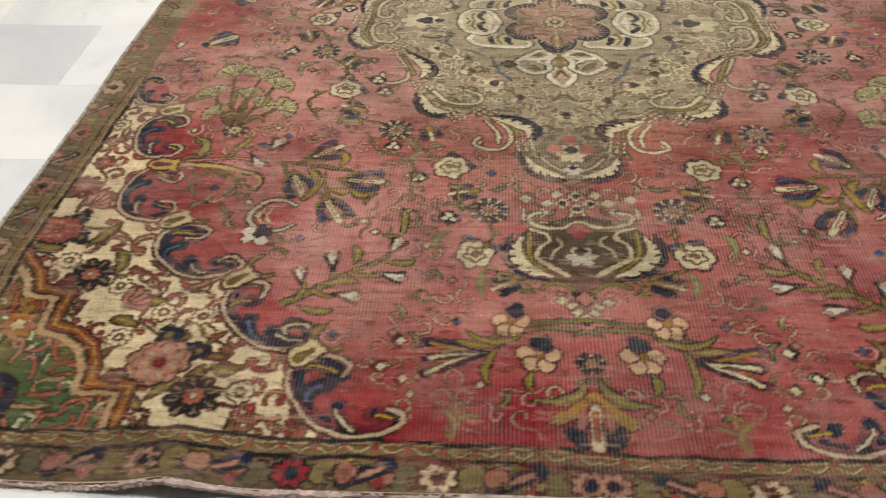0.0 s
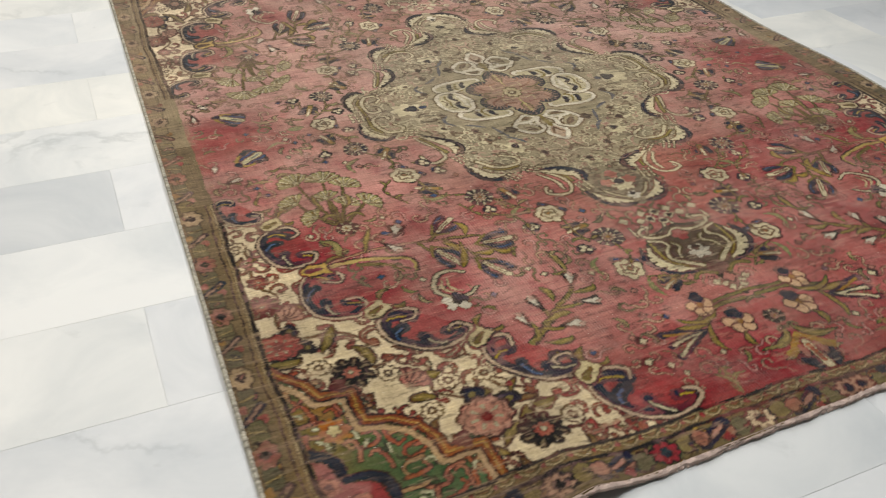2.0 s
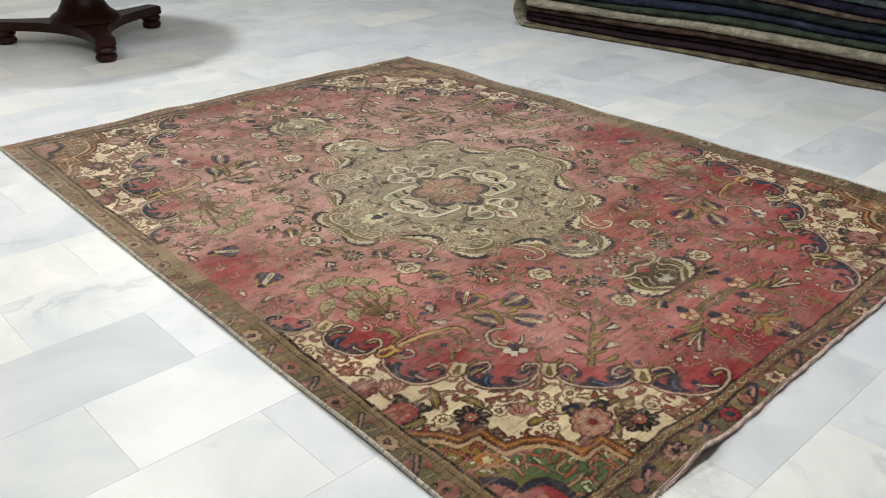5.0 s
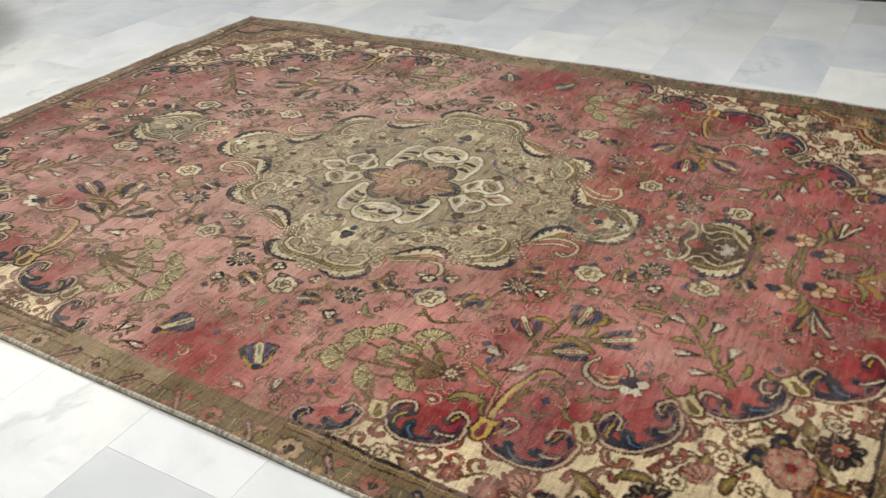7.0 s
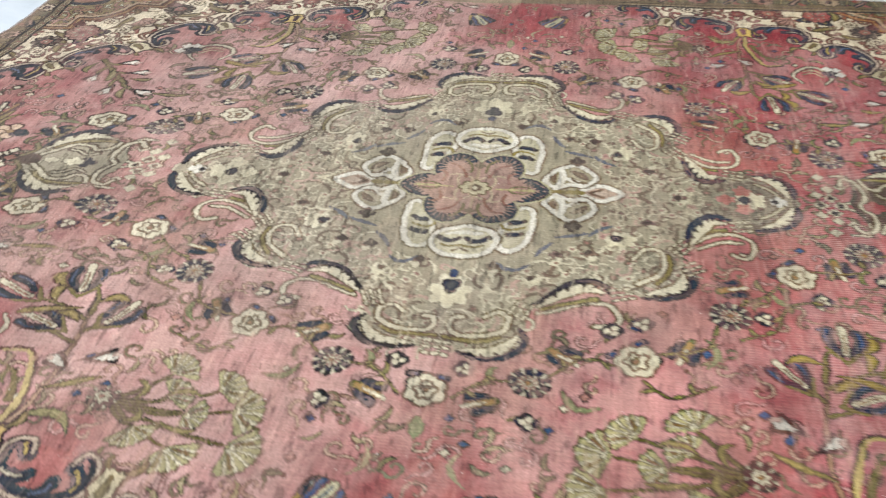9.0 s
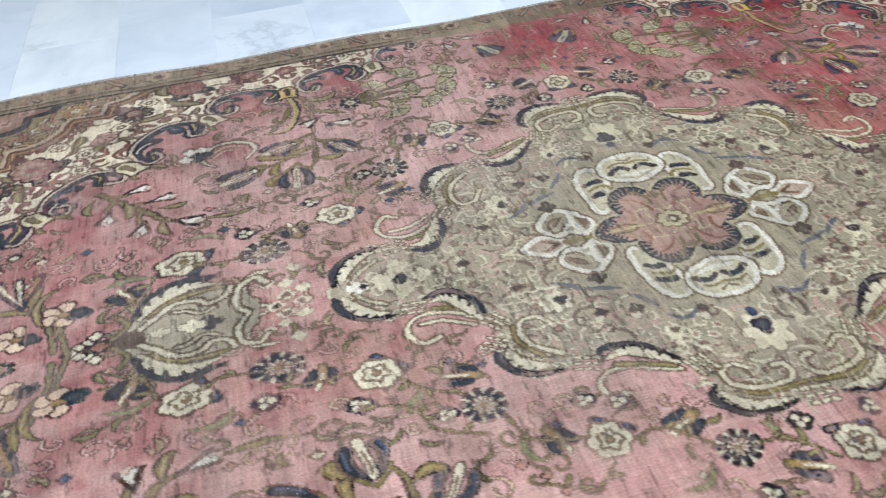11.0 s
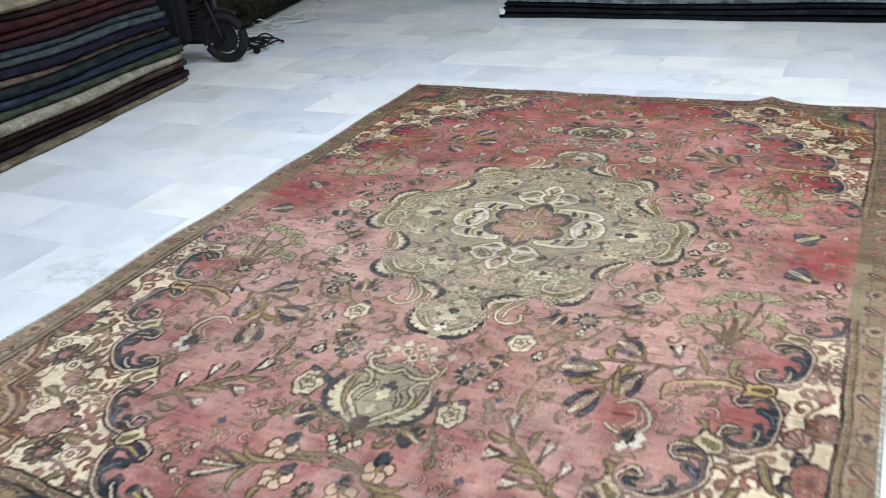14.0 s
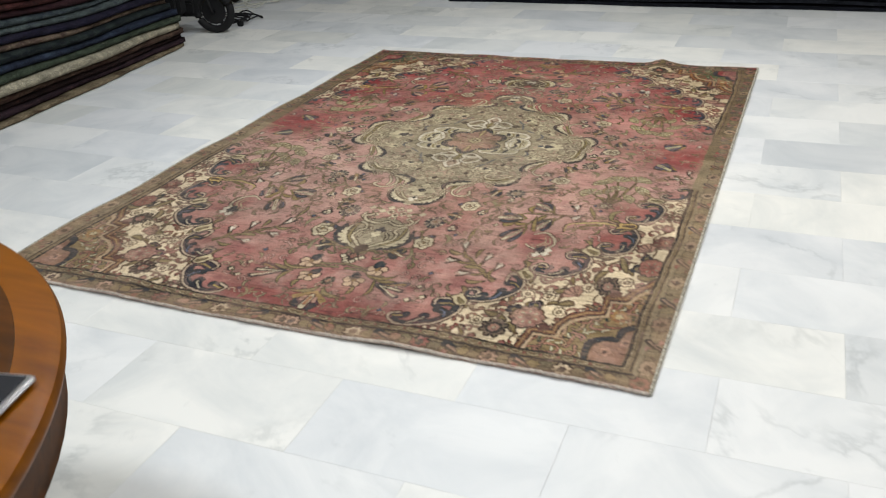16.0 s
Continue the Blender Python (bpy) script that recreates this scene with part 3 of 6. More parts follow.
def draw_medallion(cv, rng, p, q, near, pool):
    soft = np.array(MEDALLION)
    cv.fill(soft, GREY)
    tones = (CREAM * 0.94, CREAM * 0.84, TAN * 0.8, CREAM * 0.88, TAN * 0.7, wool(190, 150, 126))
    for c in scatter(rng, MEDALLION, 300, 0.025, [(0, 0, 0.36), (0.47, 0, 0.06)]):
        kind = rng.integers(4)
        ang = rng.random() * 6.3
        d, e = frame_of(ang)
        col = tones[rng.integers(6)]
        if kind < 2:
            curl(cv, c, 0.014 + 0.012 * rng.random(), ang, rng.choice((-0.7, 0.7)), col, 0.0044)
        elif kind == 2:
            cv.stroke(bend(c - d * 0.032, c + e * 0.014, c + d * 0.030), 0.0030, 0.0056, col, True)
        else:
            cv.petals(c, 0.015, 5, 0.35, col)
            cv.petals(c, 0.006, 3, 0.2, wool(150, 96, 84))
    inner = inside(soft, p, q)
    n1, n2, n3 = (np.clip((cloud(p.shape, cells, 71 + k + 5 * near) - 0.46) / 0.22, 0, 1)[..., None] for k, cells in enumerate(((40, 30), (16, 12), (26, 20))))
    tone = cv.a * (0.92 + 0.14 * n1) * (1 - 0.18 * n2) + CREAM * 0.62 * 0.18 * n2
    tone = tone * (1 - 0.18 * n3) + wool(172, 132, 112) * 0.18 * n3
    cv.a[inner] = tone[inner]
    if near:
        dirt = np.clip(0.85 * pool(0.0, 0.76, 0.15, 0.13), 0, 1)
        cv.a[inner] = (cv.a * (1 - dirt) + wool(84, 68, 54) * dirt)[inner]
    # pale blossoms with a dark eye
    for c, r in (((0.470, 0.000), 0.066), ((0.0, 0.765), 0.046), ((0.221, 0.415), 0.042), ((0.410, 0.200), 0.03)):
        c = np.asarray(c, float)
        cv.petals(c, r, 7, 0.32, CREAM * 0.92)
        cv.petals(c - c / max(0.01, np.hypot(*c)) * r * 0.35, r * 0.44, 3, 0.35, NAVY)
    for c in ((0.0, 0.585), (0.13, 0.49), (0.30, 0.25), (0.36, 0.10), (0.29, 0.33)):
        cv.petals(c, 0.020, 4, 0.45, BROWN * 1.3)
        cv.petals((c[0] + 0.022, c[1] + 0.01), 0.013, 3, 0.3, CREAM * 0.85)
    cv.petals((0.402, 0.000), 0.015, 2, 0.2, BLUE * 0.7)

    white = WHITE * 1.04

    def strap(pts, fill, w=0.0085):
        closed = np.r_[pts, pts[:1]]
        cv.stroke(closed, w + 0.005, w + 0.005, TAN * 0.6)
        cv.fill(pts, fill)
        cv.stroke(closed, w, w, white)

    # outer cups of the heart across the width
    strap(smooth_loop([(0.105, 0.13), (0.10, 0.165), (0.17, 0.172), (0.25, 0.168), (0.295, 0.140), (0.292, 0.105), (0.25, 0.088), (0.19, 0.098)], 5), wool(190, 178, 138))
    strap(smooth_loop([(0.20, -0.06), (0.215, 0.05), (0.255, 0.085), (0.30, 0.078), (0.325, 0.045), (0.332, 0.0), (0.325, -0.045)], 5), wool(204, 192, 150))
    for a, b in (((0.165, 0.150), (0.175, 0.118)), ((0.222, 0.152), (0.232, 0.112))):
        cv.stroke([a, ((a[0] + b[0]) / 2 + 0.004, (a[1] + b[1]) / 2), b], 0.008, 0.012, NAVY)
    cv.stroke(bend((0.150, 0.090), (0.205, 0.100), (0.195, 0.150), 8), 0.0045, 0.0045, wool(150, 130, 52))
    cv.stroke(bend((0.252, 0.010), (0.268, 0.036), (0.250, 0.066), 8), 0.008, 0.010, NAVY)
    cv.stroke([(0.225, 0.0), (0.235, 0.045)], 0.010, 0.007, white)
    cv.stroke(bend((0.285, 0.0), (0.292, 0.03), (0.282, 0.058), 8), 0.0040, 0.0040, wool(150, 130, 62))
    cv.stroke([(0.300, 0.0), (0.312, 0.022)], 0.0035, 0.0030, TAN)
    # palmettes along the length: a pointed tip and two rounded cells
    strap(smooth_loop([(0.0, 0.300), (0.026, 0.325), (0.040, 0.360), (0.024, 0.392), (0.0, 0.418), (-0.024, 0.392), (-0.040, 0.360), (-0.026, 0.325)], 5), wool(186, 158, 132), 0.0095)
    cv.stroke([(0.0, 0.325), (0.020, 0.362)], 0.006, 0.004, UMBER)
    strap(smooth_loop([(0.022, 0.232), (0.058, 0.196), (0.094, 0.216), (0.125, 0.240), (0.146, 0.282), (0.112, 0.326), (0.075, 0.342), (0.034, 0.312), (0.040, 0.270)], 5), GREY * 1.02)
    cv.stroke(bend((0.020, 0.232), (0.078, 0.250), (0.118, 0.240), 8), 0.011, 0.010, white)
    cv.stroke(bend((0.042, 0.300), (0.068, 0.268), (0.060, 0.245), 8), 0.009, 0.008, white)
    leaf(cv, (0.050, 0.226), (0.072, 0.220), (0.094, 0.230), 0.011, TAN * 0.7, UMBER * 1.3)
    leaf(cv, (0.068, 0.318), (0.092, 0.300), (0.112, 0.272), 0.013, TAN * 0.75, UMBER * 1.3)
    cv.stroke(bend((0.050, 0.318), (0.052, 0.294), (0.072, 0.278), 8), 0.0042, 0.0036, UMBER)
    cv.stroke([(0.0, 0.205), (0.0, 0.300)], 0.009, 0.011, wool(140, 122, 64))
    cv.petals((0.168, 0.285), 0.026, 4, 0.4, BROWN)
    for a, c, b in (((0.150, 0.400), (0.175, 0.360), (0.205, 0.335)), ((0.225, 0.245), (0.210, 0.290), (0.195, 0.330)), ((0.345, 0.11), (0.37, 0.15), (0.345, 0.19)), ((0.31, 0.20), (0.28, 0.215), (0.25, 0.24))):
        cv.stroke(bend(a, c, b), 0.003, 0.0075, BLUE * 0.6 + GREY * 0.3, True)
    # rose heart of six lobes with dark combed rims
    rose = wool(178, 132, 112)
    t = np.linspace(0, 2 * math.pi, 33)
    lobe = np.c_[0.108 + 0.066 * np.cos(t), 0.062 + 0.058 * np.sin(t)]
    point = smooth_loop([(-0.02, 0.08), (0.050, 0.115), (0.056, 0.150), (0.040, 0.180), (0.0, 0.206), (-0.040, 0.18), (-0.056, 0.15)], 5)
    for w, col in ((0.0145, wool(186, 174, 124)), (0.0080, NAVY), (0.0, rose)):
        for shape in (lobe, point):
            if w:
                cv.stroke(np.r_[shape, shape[:1]], w, w, col)
            else:
                cv.fill(shape, col)
    cv.fill([(0, 0), (0.14, 0.0), (0.16, 0.04), (0.10, 0.10), (0.05, 0.12), (0, 0.14)], rose)
    for i in range(11):
        d, _ = frame_of(-0.9 + i * 0.30)
        hub = np.array((0.108, 0.062))
        cv.stroke([hub + d * (0.062, 0.056), hub + d * (0.040, 0.036)], 0.0072, 0.003, NAVY * 1.2)
    for i in range(6):
        c = np.array((0.054 - 0.009 * i, 0.152 + 0.009 * i))
        cv.stroke([c, c - (0.014, 0.018)], 0.0070, 0.002, NAVY * 1.2)
    pale = wool(206, 176, 132)
    for a, c, b, col in (((0.0, 0.04), (0.05, 0.05), (0.085, 0.03), pale), ((0.04, 0.0), (0.068, 0.04), (0.06, 0.09), pale), ((0.0, 0.09), (0.02, 0.12), (0.012, 0.155), OLIVE), ((0.06, 0.03), (0.11, 0.05), (0.13, 0.085), RUST),
                         ((0.09, 0.02), (0.13, 0.025), (0.155, 0.05), OLIVE), ((0.03, 0.09), (0.07, 0.085), (0.085, 0.105), RUST)):
        cv.stroke(bend(a, c, b), 0.0046, 0.0032, col)
    cv.stroke([(0.0, 0.06), (0.0, 0.165)], 0.0045, 0.006, wool(196, 176, 108))
    cv.stroke([(0.04, 0.0), (0.11, 0.0)], 0.0032, 0.0040, wool(186, 150, 112))
    cv.petals((0.125, 0.0), 0.016, 4, 0.3, TAN)
    cv.petals((0, 0), 0.046, 8, 0.22, OLIVE)
    cv.petals((0, 0), 0.040, 8, 0.25, wool(210, 192, 138))
    cv.petals((0, 0), 0.020, 6, 0.2, BROWN)
    cv.petals((0, 0), 0.009, 1, 0.0, CREAM)

    cv.a[inner] = cv.a[inner] * 0.84 + GREY * 0.16
    # the side lobe and its inner scroll
    ribbon(cv, [(0.561, 0.105), (0.541, 0.137), (0.557, 0.162), (0.592, 0.163), (0.615, 0.137), (0.628, 0.095), (0.628, 0.042), (0.605, 0.020), (0.571, 0.026), (0.565, 0.050)], 0.0072)
    ribbon(cv, [(0.625, 0.150), (0.643, 0.115), (0.647, 0.060), (0.643, 0.010)], 0.0050, wool(146, 128, 66))
    cape(cv, [(0.590, 0.196), (0.615, 0.213), (0.651, 0.205), (0.680, 0.179), (0.695, 0.137), (0.699, 0.097), (0.688, 0.050)], [(0.615, 0.193), (0.656, 0.165), (0.675, 0.127), (0.679, 0.060)], 0.0105, 0.0150)
    # hollow leaf turned outwards, its tail curling into the field
    ribbon(cv, [(0.530, 0.231), (0.507, 0.289), (0.481, 0.344), (0.489, 0.392), (0.530, 0.416), (0.560, 0.404), (0.564, 0.365)], 0.0068)
    ribbon(cv, [(0.515, 0.240), (0.486, 0.306), (0.468, 0.362)], 0.0055, wool(150, 132, 66))
    cape(cv, [(0.449, 0.388), (0.416, 0.375), (0.406, 0.329), (0.431, 0.280), (0.475, 0.243), (0.506, 0.212)], [(0.446, 0.376), (0.433, 0.326), (0.462, 0.277), (0.508, 0.228)], 0.0105, 0.0150)
    # diagonal lobe
    ribbon(cv, [(0.303, 0.443), (0.260, 0.470), (0.257, 0.510), (0.299, 0.523), (0.352, 0.512), (0.398, 0.458)], 0.0068)
    ribbon(cv, [(0.273, 0.535), (0.339, 0.535), (0.395, 0.500)], 0.0048, wool(146, 128, 66))
    cape(cv, [(0.320, 0.560), (0.340, 0.585), (0.386, 0.588), (0.430, 0.563), (0.451, 0.522), (0.452, 0.468)], [(0.350, 0.567), (0.391, 0.560), (0.421, 0.527), (0.435, 0.480)], 0.0125, 0.0165)
    # second hollow leaf
    ribbon(cv, [(0.225, 0.592), (0.173, 0.655), (0.163, 0.715), (0.186, 0.752), (0.227, 0.756), (0.265, 0.732), (0.250, 0.700)], 0.0068)
    ribbon(cv, [(0.235, 0.615), (0.199, 0.675), (0.196, 0.725)], 0.0060)
    ribbon(cv, [(0.218, 0.590), (0.162, 0.640), (0.145, 0.690)], 0.0050, wool(150, 132, 66))
    cape(cv, [(0.097, 0.708), (0.084, 0.662), (0.106, 0.628), (0.153, 0.598), (0.212, 0.585)], [(0.114, 0.694), (0.116, 0.652), (0.162, 0.622), (0.219, 0.597)], 0.0135, 0.0170)
    # leaf at the tip
    cape(cv, [(0.022, 0.888), (0.063, 0.886), (0.104, 0.860), (0.129, 0.822), (0.135, 0.775)], [(0.027, 0.872), (0.069, 0.858), (0.103, 0.832), (0.121, 0.790)], 0.0125, 0.0150)
    ribbon(cv, [(0.021, 0.850), (0.057, 0.825), (0.082, 0.790)], 0.0050, wool(190, 176, 132))
    for c, ang in (((0.526, 0.188), 1.2), ((0.445, 0.419), 0.3), ((0.320, 0.592), 0.6), ((0.123, 0.735), 0.2), ((0.238, 0.570), 0.9)):
        knot(cv, c, ang)
    knot(cv, (0.685, 0.0), 0.0, 0.034)
    for k in (0.0, 0.045):
        cv.petals((k, 0.70 + k), 0.026, 5, 0.3, ROSE if near else CREAM * 0.8)
    cv.petals((0.0, 0.84), 0.026, 5, 0.4, WHITE)
    cv.petals((0.0, 0.828), 0.012, 4, 0.4, NAVY)


def draw_pendant(cv, near):
    for w, col in ((0.013, UMBER), (0.0085, CREAM * 0.82)):
        cv.stroke(line([(0.138, 1.005), (0.134, 1.045), (0.092, 1.066), (0.032, 1.052), (0.008, 1.015)]), w * 0.5, w, col, True)
    for c in ((0.088, 1.020), (0.073, 0.985), (0.134, 0.965), (0.047, 0.950)):
        cv.petals(c, 0.017, 4, 0.3, CREAM * 0.8)
    for c in ((0.0, 0.955), (0.034, 0.985), (0.0, 1.005)):
        cv.petals(c, 0.019, 4, 0.35, CREAM * 0.78)
        cv.petals(c, 0.010, 3, 0.3, BROWN)
    ground = wool(92, 74, 56) if near else GREY
    cv.fill(smooth_loop([(0.0, 1.035), (0.075, 1.06), (0.14, 1.10), (0.165, 1.16), (0.15, 1.22), (0.09, 1.262), (0.0, 1.295), (-0.05, 1.2), (-0.08, 1.1)], 4), ground)
    ribbon(cv, [(0.118, 1.085), (0.085, 1.098), (0.075, 1.125), (0.100, 1.150), (0.102, 1.190), (0.062, 1.225), (0.012, 1.268)], 0.0070, CREAM * 0.84)
    ribbon(cv, [(0.055, 1.115), (0.042, 1.14), (0.062, 1.165), (0.070, 1.19)], 0.0050, CREAM * 0.72)
    ribbon(cv, [(0.122, 1.10), (0.126, 1.15), (0.115, 1.20), (0.08, 1.235)], 0.0055, wool(150, 130, 62))
    cape(cv, [(0.165, 1.105), (0.180, 1.150), (0.172, 1.200), (0.130, 1.248), (0.060, 1.272)], [(0.142, 1.115), (0.156, 1.160), (0.146, 1.200), (0.112, 1.234), (0.070, 1.252)], 0.0130, 0.0185)
    for pts in ([(0.004, 1.055), (0.045, 1.078), (0.105, 1.070), (0.122, 1.038), (0.095, 1.022)],):
        ribbon(cv, pts, 0.0070, CREAM * 0.86)
    if near:
        cv.petals((0.0, 1.09), 0.030, 5, 0.35, wool(172, 84, 76))
        cv.petals((0.0, 1.185), 0.038, 6, 0.35, WHITE * 0.92)
        cv.petals((0.0, 1.165), 0.015, 4, 0.3, BROWN)
    else:
        cv.petals((0.0, 1.13), 0.030, 4, 0.5, NAVY)
        cv.petals((0.0, 1.16), 0.026, 5, 0.35, CREAM * 0.9)
        cv.petals((0.0, 1.215), 0.020, 5, 0.35, CREAM * 0.75)
    cv.stroke([(0.0, 1.275), (0.0, 1.40)], 0.034, 0.008, UMBER)
    for c in ((0.030, 1.345), (0.016, 1.368), (0.0, 1.385), (0.046, 1.335)):
        cv.petals(c, 0.019, 4, 0.35, UMBER)
        cv.petals(c, 0.014, 4, 0.35, CREAM * 0.88)
    cv.petals((0.0, 1.325), 0.018, 4, 0.35, RUST)
    ribbon(cv, [(0.02, 1.30), (0.06, 1.275), (0.095, 1.292)], 0.0045, OLIVE * 1.1)


def draw_flowers(cv):
    """Single flowers round the medallion and the large sprays of the field."""
    for c in ((0.766, 0.226), (0.502, 0.660), (0.226, 1.015)):
        rosette(cv, c, 0.052)
    for c, ang in (((0.821, 0.000), 0.0), ((0.673, 0.456), 0.6), ((0.330, 0.838), 0.8), ((0.254, 1.180), 1.2)):
        white_flower(cv, c, 0.049, ang)
    for c, ang in (((0.673, 0.296), 0.9), ((0.637, 0.557), -0.4), ((0.399, 0.676), 1.9), ((0.848, 0.124), -1.2), ((0.289, 0.945), 0.2), ((0.172, 1.277), 0.4)):
        blue_bud(cv, c, ang)
    for c in ((0.742, 0.077), (0.553, 0.465), (0.502, 0.738), (0.889, 0.225), (0.414, 0.885), (0.323, 1.050), (0.578, 0.400)):
        trio(cv, c)
    for a, c, b in (((0.720, 0.157), (0.744, 0.138), (0.782, 0.141)), ((0.782, 0.300), (0.828, 0.330), (0.824, 0.380)), ((0.591, 0.600), (0.642, 0.625), (0.683, 0.600)), ((0.399, 0.770), (0.434, 0.790), (0.450, 0.830)), ((0.903, 0.000), (0.939, 0.008), (0.970, 0.000)),
                    ((0.221, 1.235), (0.242, 1.275), (0.231, 1.320)), ((0.318, 1.100), (0.354, 1.130), (0.349, 1.180))):
        leaf(cv, a, c, b, 0.012, wool(138, 128, 82), ROSE * 0.6)
    # thin vines that tie the ring of flowers together
    for pts in ([(0.841, 0.060), (0.780, 0.120), (0.766, 0.180)], [(0.740, 0.270), (0.679, 0.340), (0.691, 0.410)], [(0.651, 0.500), (0.622, 0.600), (0.540, 0.630)], [(0.459, 0.690), (0.409, 0.760), (0.358, 0.800)], [(0.307, 0.880), (0.297, 0.990), (0.267, 1.010)],
                [(0.226, 1.060), (0.216, 1.120), (0.236, 1.140)], [(0.226, 1.230), (0.165, 1.250), (0.104, 1.310)], [(0.582, 0.680), (0.541, 0.760), (0.450, 0.800), (0.420, 0.880)], [(0.733, 0.470), (0.774, 0.530), (0.734, 0.620)]):
        cv.stroke(line(pts), 0.0052, 0.0044, UMBER * 1.2)
        cv.stroke(line(pts), 0.0028, 0.0022, wool(150, 126, 70))
        for k, v in enumerate(line(pts)[3::4]):
            d, _ = frame_of(v[0] * 40 + k * 2.4)
            leaf(cv, v, v + d * 0.016, v + d * 0.030, 0.0075, wool(138, 118, 64), UMBER)
    # pale olive bush
    root = np.array((0.962, 0.672))
    for c, ang, r in (((1.058, 0.350), -1.2, 0.060), ((0.948, 0.368), -1.7, 0.060), ((0.878, 0.432), -2.2, 0.052), ((0.838, 0.562), -2.7, 0.050), ((0.914, 0.540), -2.3, 0.046), ((0.978, 0.482), -1.4, 0.048), ((1.098, 0.480), -0.7, 0.056), ((1.050, 0.590), -0.5, 0.048)):
        d, _ = frame_of(ang)
        tip = np.array(c) - d * 0.03
        stem(cv, root, (root + tip) / 2 + np.array((0.012, 0.006)), tip, 0.0052, wool(118, 96, 48))
        fan(cv, c, ang, r)
    for a, c, b in (((0.955, 0.63), (0.915, 0.615), (0.895, 0.64)), ((0.97, 0.61), (1.00, 0.60), (1.015, 0.63)), ((0.93, 0.57), (0.905, 0.53), (0.915, 0.49)), ((1.0, 0.55), (1.02, 0.50), (1.015, 0.46))):
        leaf(cv, a, c, b, 0.012, wool(136, 116, 58))
    rosette(cv, (0.962, 0.690), 0.038, BROWN, CREAM * 0.8, 7)
    # bluebells at the sides
    head, ang = np.array((1.150, 0.155)), math.pi + 0.55
    d, s = frame_of(ang)
    base = head - d * 0.046
    for k, col in ((-2, NAVY), (2, NAVY), (-1, BLUE), (1, BLUE), (0, wool(206, 196, 140))):
        tip = head + d * (0.040 - 0.007 * abs(k)) + s * k * 0.019
        for w, c in ((1.35, UMBER), (1.0, col)):
            cv.stroke([base + s * k * 0.009, tip], 0.010 * w, 0.0150 * w, c)
        cv.stroke([head + s * k * 0.014, tip], 0.002, 0.004, wool(150, 160, 150))
    for k in (-1, 1):
        cv.stroke(bend(base - d * 0.014, base + s * k * 0.024, base + d * 0.030 + s * k * 0.036, 6), 0.010, 0.005, wool(166, 128, 44))
    cv.petals(base - d * 0.014, 0.017, 3, 0.3, NAVY)
    bud(cv, (1.287, 0.196), ang + 0.9, 0.036)
    bud(cv, (1.243, 0.280), ang - 0.3, 0.038)
    leaf(cv, (1.08, 0.12), (1.04, 0.085), (1.0, 0.095), 0.009, wool(176, 152, 104), ROSE * 0.7)
    leaf(cv, (1.20, 0.33), (1.16, 0.32), (1.12, 0.335), 0.008, wool(170, 140, 92), ROSE * 0.7)
    # large spray out of the gap between two scrolls
    cv.stroke(line([(1.09, 0.862), (1.0, 0.852), (0.90, 0.872), (0.84, 0.905), (0.85, 0.955)]), 0.013, 0.006, UMBER)
    cv.stroke(line([(1.09, 0.862), (1.0, 0.855), (0.90, 0.875), (0.845, 0.905), (0.853, 0.95)]), 0.009, 0.004, wool(188, 158, 84))
    cv.stroke(line([(1.0, 0.875), (0.92, 0.90), (0.89, 0.945)]), 0.009, 0.004, wool(128, 104, 54))
    leaf(cv, (1.045, 0.845), (1.025, 0.765), (1.07, 0.725), 0.017, wool(150, 136, 76))
    stem(cv, (1.09, 0.85), (0.90, 0.822), (0.62, 0.850), 0.0050, wool(172, 128, 92))
    leaf(cv, (0.955, 0.830), (0.925, 0.765), (0.90, 0.715), 0.013, wool(138, 116, 54))
    for a, c, b in (((0.80, 0.83), (0.785, 0.868), (0.765, 0.90)), ((0.76, 0.825), (0.73, 0.80), (0.71, 0.775)), ((0.70, 0.835), (0.62, 0.85), (0.585, 0.885)), ((0.72, 0.84), (0.675, 0.91), (0.645, 0.99))):
        stem(cv, a, c, b, 0.0048, wool(132, 108, 54))
    bud(cv, (0.838, 0.748), -2.0, 0.046)
    bud(cv, (0.872, 0.828), 2.2, 0.044)
    tulip(cv, (0.697, 0.778), -2.6, 0.054)
    tulip(cv, (0.745, 0.912), 2.0, 0.054)
    tulip(cv, (0.575, 0.900), 3.0, 0.060)
    tulip(cv, (0.635, 1.015), 2.1, 0.058)
    for a, c, b in (((0.73, 0.85), (0.70, 0.885), (0.69, 0.93)), ((0.65, 0.84), (0.63, 0.80), (0.645, 0.77)), ((0.68, 0.86), (0.70, 0.95), (0.72, 0.985)), ((0.60, 0.93), (0.565, 0.965), (0.54, 0.955)), ((0.66, 0.93), (0.62, 0.945), (0.595, 0.935))):
        leaf(cv, a, c, b, 0.016, wool(150, 122, 46))
    for w, col in ((0.0105, UMBER), (0.0065, CREAM * 0.72)):
        cv.stroke(line([(0.725, 1.01), (0.775, 0.985), (0.825, 1.01), (0.845, 1.06), (0.81, 1.10), (0.76, 1.108), (0.715, 1.085)]), w * 0.7, w, col, True)
    for k in (0.0, 0.022):
        cv.stroke(line([(0.77 + k, 1.085), (0.80 + k, 1.055), (0.79 + k, 1.02)]), 0.003, 0.0045, wool(196, 170, 120), True)
    cv.petals((0.800, 1.118), 0.036, 4, 0.4, NAVY)
    for c in ((0.825, 1.138), (0.788, 1.148), (0.832, 1.108)):
        cv.petals(c, 0.019, 4, 0.25, WHITE)
    # spray of white buds
    stem(cv, (0.700, 1.385), (0.60, 1.30), (0.49, 1.225), 0.009, wool(136, 112, 54))
